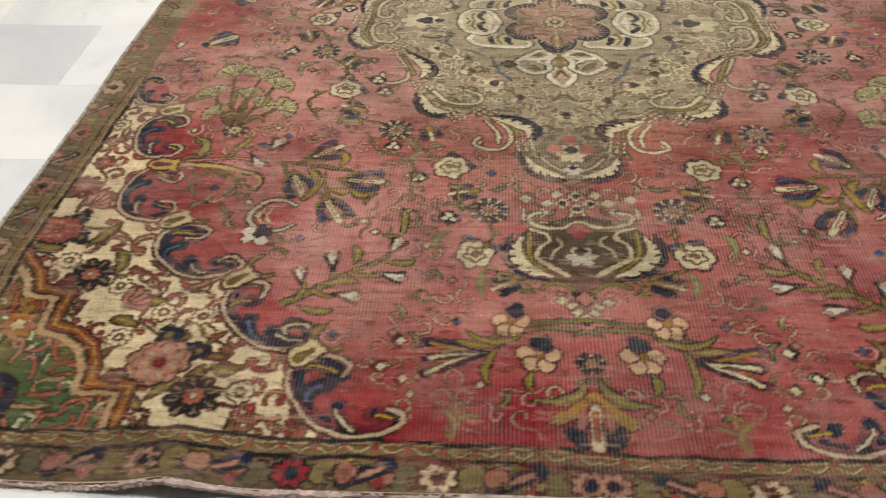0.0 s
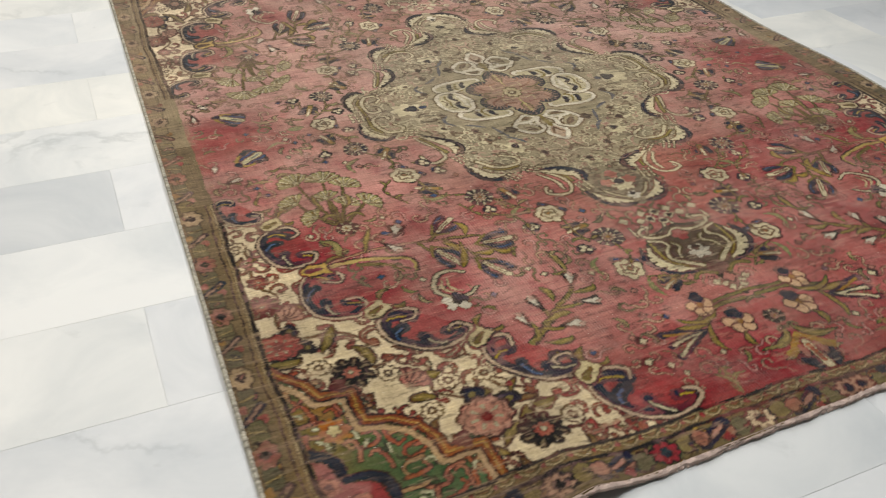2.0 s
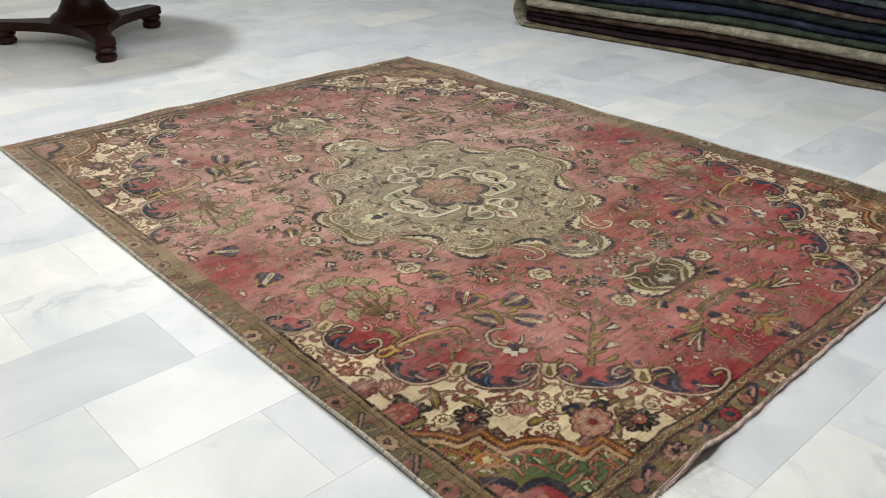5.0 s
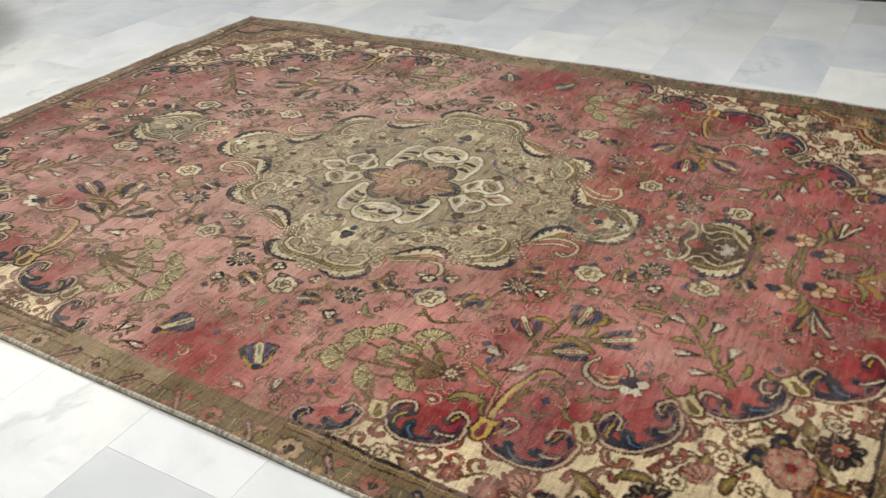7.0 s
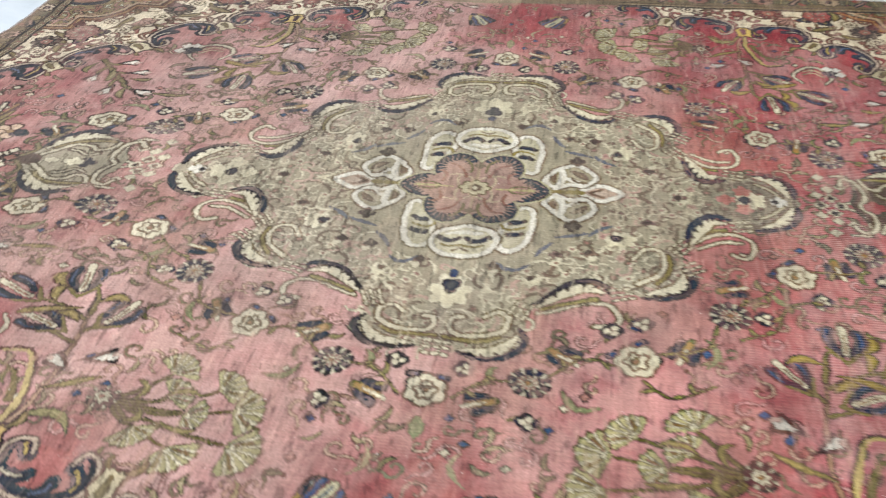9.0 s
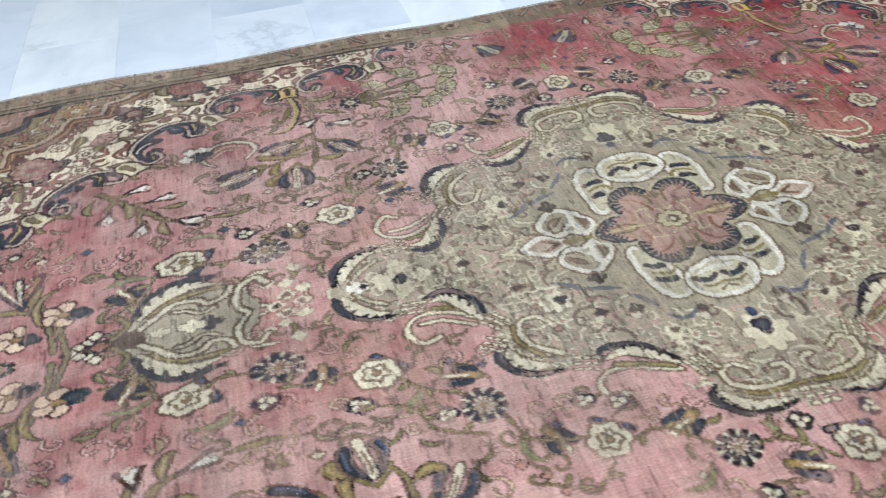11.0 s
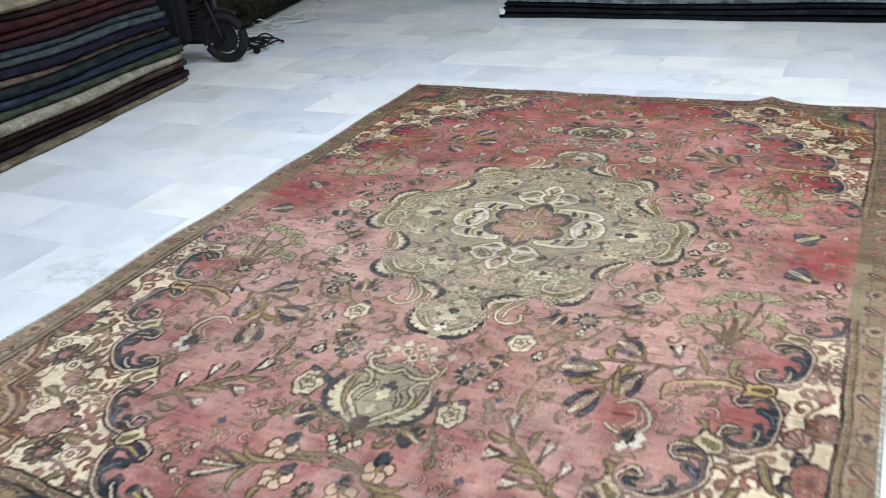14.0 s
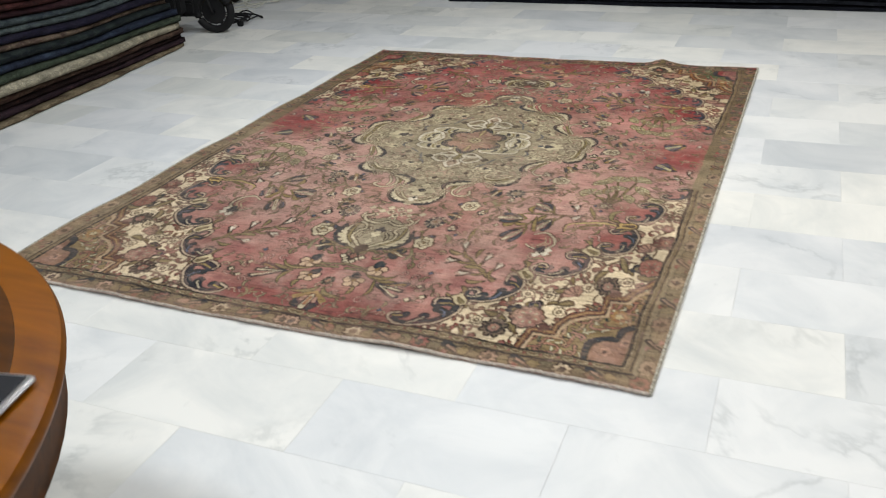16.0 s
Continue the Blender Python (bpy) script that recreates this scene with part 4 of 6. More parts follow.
    for a, c, b in (((0.655, 1.345), (0.645, 1.31), (0.655, 1.285)), ((0.625, 1.32), (0.585, 1.335), (0.56, 1.325)), ((0.585, 1.285), (0.585, 1.255), (0.59, 1.235)), ((0.545, 1.26), (0.50, 1.27), (0.465, 1.26)), ((0.50, 1.235), (0.47, 1.20), (0.46, 1.175))):
        stem(cv, a, c, b, 0.006, wool(136, 112, 54))
    for c, ang in (((0.665, 1.268), -1.3), ((0.545, 1.332), 3.0), ((0.592, 1.218), -1.4), ((0.452, 1.262), 3.0), ((0.452, 1.160), -2.0)):
        bud(cv, c, ang, 0.044)
    for a, c, b in (((0.65, 1.37), (0.60, 1.385), (0.575, 1.37)), ((0.62, 1.30), (0.555, 1.285), (0.52, 1.295)), ((0.54, 1.23), (0.535, 1.19), (0.55, 1.165)), ((0.48, 1.215), (0.43, 1.215), (0.405, 1.195)), ((0.445, 1.125), (0.435, 1.07), (0.445, 1.02))):
        leaf(cv, a, c, b, 0.014, wool(140, 118, 60))


def draw_bouquet(cv):
    """Flowers at the end of the field."""
    stem(cv, (0.0, 1.39), (0.09, 1.40), (0.16, 1.40))
    stem(cv, (0.02, 1.42), (0.18, 1.43), (0.28, 1.49), 0.006)
    for c, r in (((0.105, 1.49), 0.048), ((0.165, 1.395), 0.046)):
        for k in range(4):
            ang = -0.15 + k * 1.1
            at = np.array((c[0] + math.cos(ang) * r * 0.62, c[1] + math.sin(ang) * r * 0.62))
            cv.petals(at, r * 0.48, 1, 0.0, UMBER * 1.6)
            cv.petals(at, r * 0.40, 1, 0.0, wool(224, 178, 132))
        cv.petals((c[0] - 0.01, c[1] - 0.030), 0.027, 3, 0.3, NAVY)
        cv.petals(c, 0.013, 4, 0.3, GOLD)
    for k in (-1, 0, 1):
        cv.stroke([(0.215, 1.49), (0.30, 1.50 + 0.036 * k), (0.345, 1.505 + 0.044 * k)], 0.006, 0.0140, NAVY)
        cv.stroke([(0.235, 1.492), (0.338, 1.505 + 0.041 * k)], 0.0025, 0.0062, (CREAM * 0.9, CREAM, GOLD)[k])
    for a, c, b in (((0.19, 1.46), (0.215, 1.53), (0.20, 1.58)), ((0.13, 1.43), (0.21, 1.455), (0.27, 1.42)), ((0.12, 1.53), (0.13, 1.56), (0.12, 1.59)), ((0.20, 1.47), (0.25, 1.465), (0.29, 1.455))):
        leaf(cv, a, c, b, 0.013, wool(140, 116, 50))
    rosette(cv, (0.0, 1.515), 0.030, BROWN, ROSE, 6)
    leaf(cv, (0.012, 1.555), (0.045, 1.602), (0.125, 1.612), 0.017, wool(132, 112, 62))
    cv.petals((0.0, 1.668), 0.066, 1, 0.0, UMBER)
    cv.petals((0.0, 1.668), 0.060, 1, 0.0, NAVY)
    cv.fill([(0.0, 1.585), (0.085, 1.648), (0.062, 1.668), (0.03, 1.640), (0.0, 1.66)], wool(170, 132, 48))
    cv.stroke([(0.022, 1.640), (0.030, 1.662)], 0.012, 0.010, wool(196, 140, 118))
    cv.stroke([(0.0, 1.625), (0.0, 1.71)], 0.015, 0.017, UMBER)
    cv.stroke([(0.0, 1.625), (0.0, 1.71)], 0.011, 0.013, CREAM)
    cv.stroke([(0.0, 1.635), (0.0, 1.69)], 0.006, 0.006, wool(190, 120, 40))
    for c in ((0.41, 1.46), (0.45, 1.53), (0.40, 1.56)):
        cv.petals(c, 0.018, 4, 0.35, BROWN)
        cv.petals((c[0] - 0.004, c[1]), 0.012, 4, 0.35, CREAM)
    for tip in ((0.27, 1.62), (0.22, 1.655), (0.31, 1.635)):
        leaf(cv, (0.285, 1.715), (0.275, 1.67), tip, 0.011, wool(146, 122, 78), RUST)


def draw_corner(cv, rng, near, p, q, pool):
    """The ivory corner with its vine, and the stepped gold and green piece in it."""
    cv.fill(SPANDREL, IVORY)
    rusts = (wool(172, 92, 74), wool(150, 74, 58), wool(164, 104, 84), wool(140, 88, 58))
    # thin vines first, then paired scrolls under each cup
    for pts in ([(1.32, 0.62), (1.285, 0.75), (1.30, 0.86), (1.25, 0.94), (1.28, 1.05), (1.24, 1.13)], [(1.22, 1.13), (1.14, 1.14), (1.09, 1.20), (1.12, 1.28)], [(1.10, 1.29), (1.03, 1.27), (0.98, 1.33), (0.99, 1.42), (0.93, 1.47)],
                [(0.90, 1.46), (0.86, 1.42), (0.83, 1.47), (0.76, 1.52), (0.80, 1.59)], [(0.76, 1.66), (0.70, 1.66), (0.64, 1.69), (0.56, 1.70)]):
        cv.stroke(line(pts), 0.0052, 0.0040, wool(110, 86, 50))
    placed = []
    for (cp, cq), ang, r in (((1.118, 0.858), 0.15, 0.034), ((1.025, 1.088), 0.45, 0.040), ((0.805, 1.290), 0.75, 0.040), ((0.605, 1.512), 1.05, 0.034), ((1.195, 0.578), -0.1, 0.030)):
        d, s = frame_of(ang)
        for k in (-1, 1):
            at = np.array((cp, cq)) + d * r * 1.9 + s * k * r * 1.75
            rust_scroll(cv, at, r, ang + math.pi - k * 0.6, k * 0.72, rusts[rng.integers(4)])
            placed.append((at[0], at[1], r * 0.9))
            at = np.array((cp, cq)) + d * r * 3.6 + s * k * r * 0.9
            rust_scroll(cv, at, r * 0.7, ang - k * 0.4, -k * 0.7, rusts[rng.integers(4)])
            placed.append((at[0], at[1], r * 0.7))
    big = [(1.292, 1.145, 0.07), (1.157, 1.290, 0.06), (0.905, 1.545, 0.085), (0.802, 1.642, 0.065), (1.30, 0.968, 0.06), (1.285, 0.855, 0.035), (1.05, 1.375, 0.055)]
    rings = [(1.223, 1.250), (1.077, 1.318), (0.945, 1.400), (0.715, 1.622), (1.018, 1.480), (0.850, 1.412), (1.315, 0.668)]
    for c in scatter(rng, SPANDREL, 270, 0.0270, big + placed + [(x, y, 0.022) for x, y in rings]):
        ang = rng.random() * 6.3
        d, e = frame_of(ang)
        kind = rng.integers(8)
        if kind <= 3:
            rust_scroll(cv, c, 0.019 + 0.008 * rng.random(), ang, rng.choice((-0.7, 0.7)), rusts[kind])
        elif kind <= 5:
            leaf(cv, c - d * 0.030, c + e * 0.008, c + d * 0.026, 0.0125, (wool(126, 104, 52), TAN * 0.9, wool(110, 84, 46))[rng.integers(3)], UMBER)
        elif kind == 6:
            cv.stroke(bend(c - d * 0.030, c + e * 0.012, c + d * 0.026), 0.0036, 0.0024, UMBER * 1.3)
            cv.petals(c + d * 0.024, 0.012, 3, 0.4, rusts[1])
        else:
            cv.petals(c, 0.018, 5, 0.3, wool(96, 58, 38))
            cv.petals(c, 0.014, 5, 0.3, rusts[rng.integers(4)])
    for a, c, b in (((1.20, 1.20), (1.17, 1.15), (1.145, 1.105)), ((1.33, 1.20), (1.29, 1.215), (1.25, 1.20)), ((0.93, 1.40), (0.975, 1.365), (1.03, 1.352)), ((0.84, 1.60), (0.865, 1.615), (0.90, 1.655)), ((0.80, 1.56), (0.815, 1.59), (0.82, 1.605)),
                    ((1.13, 1.20), (1.10, 1.235), (1.10, 1.28)), ((0.90, 1.45), (0.885, 1.47), (0.86, 1.475)), ((0.72, 1.55), (0.76, 1.57), (0.785, 1.555)), ((1.06, 1.43), (1.03, 1.425), (0.99, 1.445))):
        leaf(cv, a, c, b, 0.019, wool(128, 108, 56), UMBER)
    for at in ((1.05, 1.375), (1.26, 1.04)):
        for k in range(-2, 3):
            d, _ = frame_of(-2.4 + k * 0.42)
            cv.stroke([at, np.array(at) + d * 0.050], 0.006, 0.016, wool(120, 70, 52))
            cv.stroke([at, np.array(at) + d * 0.048], 0.004, 0.012, wool(196, 140, 112))
    big_flower(cv, (1.292, 1.145), 0.064, wool(176, 84, 68), 0.3)
    big_flower(cv, (0.905, 1.548), 0.078, wool(188, 132, 108), 1.0)
    dark_flower(cv, (1.157, 1.290), 0.058)
    dark_flower(cv, (0.802, 1.642), 0.060)
    dark_flower(cv, (1.30, 0.968), 0.054, wool(120, 44, 38))
    dark_flower(cv, (1.285, 0.855), 0.034, wool(140, 62, 50))
    for c in rings:
        ring_flower(cv, c)

    # the stepped piece
    ground = wool(80, 100, 58) if near else wool(150, 122, 62)
    cv.fill(CORNER, ground)
    shade = np.clip(0.9 * pool(1.25, 1.38, 0.10, 0.06) + 0.8 * pool(1.12, 1.455, 0.05, 0.04) + 0.5 * pool(1.30, 1.5, 0.06, 0.1), 0, 0.9)
    mask = inside(np.array(CORNER), p, q)
    cv.a[mask] = (cv.a * (1 - shade) + wool(160, 116, 48) * shade)[mask]
    for c in scatter(rng, CORNER, 70, 0.037, [(1.27, 1.65, 0.09)]):
        way = rng.integers(4) * math.pi / 2 + 0.5 * (rng.random() - 0.5)
        d, e = frame_of(way)
        hook = line([c - d * 0.038, c, c + d * 0.020 + e * 0.012, c + d * 0.014 + e * 0.030], 4)
        cv.stroke(hook, 0.0082, 0.0056, UMBER * 1.2)
        cv.stroke(hook, 0.0058, 0.0036, (wool(186, 116, 84), wool(176, 96, 54), wool(190, 140, 92))[rng.integers(3)])
        cv.stroke([c - e * 0.016, c - e * 0.020 + d * 0.020, c - e * 0.030 + d * 0.020], 0.0046, 0.0034, wool(206, 206, 160) if rng.random() < 0.65 else GREEN * 0.4)
    cv.petals((1.257, 1.452), 0.040, 8, 0.3, wool(178, 124, 30))
    cv.petals((1.257, 1.452), 0.018, 5, 0.3, wool(210, 190, 130))
    edge = np.array(CORNER[:-1])
    inner = edge + (0.024, 0.019)
    cv.stroke(inner, 0.0085, 0.0085, wool(196, 158, 112))
    cv.stroke(edge, 0.0165, 0.0165, UMBER)
    cv.stroke(edge, 0.0115, 0.0115, wool(150, 84, 26) if near else wool(134, 78, 32))
    cv.stroke(edge, 0.0030, 0.0030, wool(196, 146, 60))
    cv.petals((1.20, 1.325), 0.026, 3, 0.3, wool(104, 52, 44))
    cv.petals((0.985, 1.590), 0.028, 3, 0.3, wool(104, 52, 44))
    red = wool(158, 52, 52) if near else wool(164, 112, 76)
    cv.fill(smooth_loop([(1.36, 1.49), (1.33, 1.50), (1.29, 1.53), (1.278, 1.585), (1.235, 1.592), (1.195, 1.62), (1.185, 1.68), (1.19, 1.74), (1.36, 1.74)], 4), red)
    for pts in ([(1.36, 1.487), (1.33, 1.503), (1.288, 1.534), (1.280, 1.585)], [(1.278, 1.592), (1.238, 1.594), (1.196, 1.622), (1.186, 1.685), (1.195, 1.722)]):
        cv.stroke(line(pts), 0.012, 0.017, UMBER, True)
        cv.stroke(line(pts), 0.008, 0.013, NAVY, True)
    for c in ((1.315, 1.60), (1.26, 1.66)):
        cv.petals(c, 0.026, 5, 0.3, wool(206, 146, 110))
        cv.petals(c, 0.010, 3, 0.3, BROWN)


def draw_scrolls(cv, near):
    """The chain of dark scrolls between field and ivory, tied by pale cups."""
    lobe = DEEP * 0.6 + RED * 0.4 if near else RED * 0.6 + PINK * 0.4
    red, full = (RED, DEEP) if near else (RED * 0.35 + PINK * 0.65, RED * 0.8 + DEEP * 0.2)
    acanthus(cv, [(1.285, 0.432), (1.270, 0.412), (1.300, 0.392), (1.335, 0.413), (1.338, 0.470), (1.316, 0.525), (1.262, 0.553), (1.215, 0.545), (1.202, 0.512), (1.222, 0.495)], red, NAVY, 3)
    acanthus(cv, [(1.145, 0.672), (1.114, 0.652), (1.141, 0.615), (1.205, 0.613), (1.246, 0.650), (1.247, 0.706), (1.222, 0.787), (1.172, 0.825), (1.115, 0.812), (1.098, 0.775), (1.130, 0.762)], full)
    acanthus(cv, [(1.105, 0.925), (1.067, 0.936), (1.055, 0.908), (1.090, 0.880), (1.140, 0.878), (1.175, 0.920), (1.186, 0.985), (1.172, 1.050), (1.135, 1.080), (1.075, 1.090), (1.036, 1.055), (1.044, 1.020), (1.075, 1.018)], full)
    acanthus(cv, [(0.970, 1.148), (0.934, 1.144), (0.925, 1.115), (0.975, 1.100), (1.020, 1.125), (1.035, 1.160), (1.028, 1.210), (0.965, 1.265), (0.900, 1.285), (0.840, 1.270), (0.810, 1.240), (0.840, 1.210), (0.870, 1.226)], lobe)
    acanthus(cv, [(0.735, 1.350), (0.735, 1.305), (0.775, 1.302), (0.808, 1.335), (0.808, 1.395), (0.758, 1.460), (0.700, 1.497), (0.635, 1.502), (0.597, 1.468), (0.615, 1.430), (0.656, 1.432), (0.655, 1.458)], red)
    acanthus(cv, [(0.515, 1.562), (0.510, 1.530), (0.550, 1.515), (0.605, 1.525), (0.625, 1.570), (0.605, 1.630), (0.550, 1.690), (0.460, 1.715), (0.395, 1.695), (0.380, 1.660), (0.412, 1.645)], lobe)
    for c, ang in (((1.115, 0.860), 3.1), ((1.015, 1.085), -2.6), ((0.800, 1.285), -2.4), ((0.602, 1.508), -2.3), ((1.185, 0.578), -2.9)):
        c = np.asarray(c, float)
        d, e = frame_of(ang)
        yellow = c[1] < 1.0 < c[0] and c[1] > 0.8
        cup = np.array([c - d * 0.042 + e * 0.010, c - d * 0.020 + e * 0.028, c + d * 0.020 + e * 0.024, c + d * 0.044 + e * 0.032, c + d * 0.032, c + d * 0.044 - e * 0.032, c + d * 0.020 - e * 0.024, c - d * 0.020 - e * 0.028, c - d * 0.042 - e * 0.010])
        cv.stroke(np.r_[cup, cup[:1]], 0.007, 0.007, UMBER)
        cv.fill(cup, wool(206, 164, 60) if yellow else wool(212, 192, 136))
        cv.stroke([c - d * 0.022, c + d * 0.016], 0.012, 0.006, UMBER * 1.5 if yellow else OLIVE * 1.1)
        leaf(cv, c + d * 0.036 + e * 0.020, c + d * 0.055 + e * 0.040, c + d * 0.085 + e * 0.040, 0.012, wool(126, 100, 50), UMBER)
        if not yellow:
            leaf(cv, c + d * 0.036 - e * 0.020, c + d * 0.050 - e * 0.035, c + d * 0.070 - e * 0.030, 0.010, wool(126, 100, 50), UMBER)


def draw_border(cv, rng, near, p, q):
    """Guard stripes and the flowered border."""
    def band(axis, lo, hi, col):
        m = ((p if axis == 0 else q) >= lo) & ((p if axis == 0 else q) <= hi)
        if axis == 0:
            m &= q <= 1.722 + (p - 1.335) * 0.9
        else:
            m &= p <= 1.335 + (q - 1.722) * 1.1
        cv.a[m] = col

    tan = wool(120, 98, 62) if near else wool(152, 130, 92)
    band(0, 1.335, 1.60, tan)
    band(1, 1.722, 1.90, wool(112, 94, 58) if near else wool(128, 108, 72))
    for axis, e in ((0, 1.335), (1, 1.722)):
        if axis == 0:
            m = (p >= 1.330) & (p <= 1.372) & (q >= 0.40) & (q <= 1.722 + (p - 1.335) * 0.9)
            for lo, hi, col in ((1.330, 1.372, wool(134, 108, 66)), (1.332, 1.341, BROWN * 0.6), (1.343, 1.348, wool(186, 160, 108)), (1.362, 1.367, UMBER)):
                cv.a[m & (p >= lo) & (p <= hi)] = col
            continue
        band(axis, e, e + 0.046, wool(128, 100, 58))
        band(axis, e - 0.003, e + 0.006, BROWN * 0.6)
        band(axis, e + 0.006, e + 0.011, wool(186, 160, 108))
        band(axis, e + 0.031, e + 0.035, wool(186, 160, 108))
        band(axis, e + 0.035, e + 0.044, BROWN * 0.55)
        zig = np.linspace(0, 1.33, 300)
        wave = np.c_[zig, e + 0.021 + 0.0065 * np.sin(zig * 2 * math.pi / 0.062)]
        cv.stroke(wave, 0.0058, 0.0058, OLIVE * 0.8)
        cv.stroke(wave, 0.0026, 0.0026, wool(206, 180, 126))
        for k in range(int(zig[-1] / 0.062)):
            c = (k * 0.062 + 0.046, e + 0.018)
            cv.petals(c, 0.0075, 3, 0.3, RUST)
    ragged = np.clip((p - 1.285 + 0.08 * (cloud(p.shape, (60, 40), 91) - 0.5)) / 0.075, 0, 1)[..., None] * (q < 0.40)[..., None] * (p < 1.372)[..., None]
    cv.a[:] = cv.a * (1 - ragged) + tan * ragged
    greens = (wool(120, 108, 68), wool(106, 98, 68), wool(136, 116, 70))
    # along the sides: a rosette every 0.25, a dark barred leaf between two, olive leaves beside them
    mid = 1.416
    for i in range(-1, 8):
        s = 0.216 + 0.25 * i
        for k, w in ((-1, 0.046), (1, 0.046)):
            c = np.array((mid, s + 0.066 * k))
            cv.petals(c, 0.034, 2, 0.30, tan * 0.48, math.pi / 2, 1.3)
            cv.petals(c, 0.030, 2, 0.30, greens[rng.integers(3)] * 0.9 if near else (greens[rng.integers(3)] + tan) * 0.5, math.pi / 2, 1.3)
            cv.stroke([c - (0.02, 0.0), c + (0.02, 0.010 * k)], 0.003, 0.003, wool(176, 150, 90))
        outer = (wool(188, 122, 100), wool(204, 168, 126), wool(166, 74, 66))[i % 3] if near else (wool(190, 150, 118), wool(198, 164, 124), wool(182, 128, 102))[i % 3]
        cv.petals((mid, s), 0.037, 8, 0.12, tan * 0.55, 0.4, 1.25)
        cv.petals((mid, s), 0.034, 8, 0.22, (outer + tan) * 0.5, 0.4, 1.25)
        cv.petals((mid, s), 0.020, 8, 0.2, outer * 0.8, 0.4, 1.2)
        cv.petals((mid, s), 0.015, 4, 0.3, BROWN * 0.7)
        h = s + 0.125
        for w, col in ((1.0, BROWN if i % 2 else NAVY), (0.36, wool(176, 130, 104))):
            cv.stroke([(mid - 0.026, h - 0.022), (mid + 0.004, h + 0.006), (mid + 0.026, h + 0.022)], 0.013 * w, 0.010 * w, col)
        for k in (-1, 1):
            cv.petals((mid + 0.022 * k, h - 0.020 * k), 0.015, 3, 0.3, (RUST, wool(178, 92, 76), GOLD)[rng.integers(3)])
    # along the ends: flowers every 0.278, slanting leaves between
    mid = 1.797
    for i in range(0, 6):
        s = 0.02 + 0.278 * i
        for k in (-1, 1):
            for off, r in ((0.062, 0.034), (0.105, 0.028)):
                c = np.array((s + off * k, mid + 0.004 * k))
                cv.petals(c, r, 2, 0.28, UMBER, rng.random())
                cv.petals(c, r * 0.84, 2, 0.28, greens[rng.integers(3)] if off < 0.1 else (wool(160, 88, 70), wool(150, 126, 62), wool(176, 120, 92))[rng.integers(3)], rng.random())
        outer = (wool(200, 150, 118), wool(226, 196, 152), wool(158, 40, 50))[i % 3]
        cv.petals((s, mid), 0.042, 8, 0.12, BROWN, 0.4, 0.85)
        cv.petals((s, mid), 0.037, 8, 0.34, outer, 0.4, 0.85)
        cv.petals((s, mid), 0.016, 6, 0.2, NAVY if i % 2 == 0 else BROWN)
        h = s + 0.139
        cv.stroke([(h - 0.046, mid - 0.020), (h + 0.042, mid + 0.020)], 0.017, 0.013, NAVY)
        cv.stroke([(h - 0.034, mid - 0.014), (h + 0.032, mid + 0.014)], 0.006, 0.005, wool(196, 140, 116))
        cv.petals((h - 0.03, mid + 0.020), 0.014, 3, 0.3, wool(160, 58, 54))
        cv.petals((h + 0.03, mid - 0.020), 0.014, 3, 0.3, wool(176, 140, 60))
    for axis, reach in ((0, 1.74), (1, 1.40)):
        for s in np.arange(0.01, reach, 0.055 if axis else 0.075):
            off = 0.060 * rng.random() + 0.006
            c = np.array((1.383 + off, s)) if axis == 0 else np.array((s, 1.768 + off))
            d, _ = frame_of(rng.random() * 6.3)
            cv.stroke([c - d * 0.010, c + d * 0.010], 0.0055, 0.0036, (BROWN, UMBER, NAVY)[rng.integers(3)])
            cv.stroke([c - d * 0.007, c + d * 0.007], 0.0026, 0.0020, (GOLD, ROSE, wool(186, 160, 108))[rng.integers(3)])


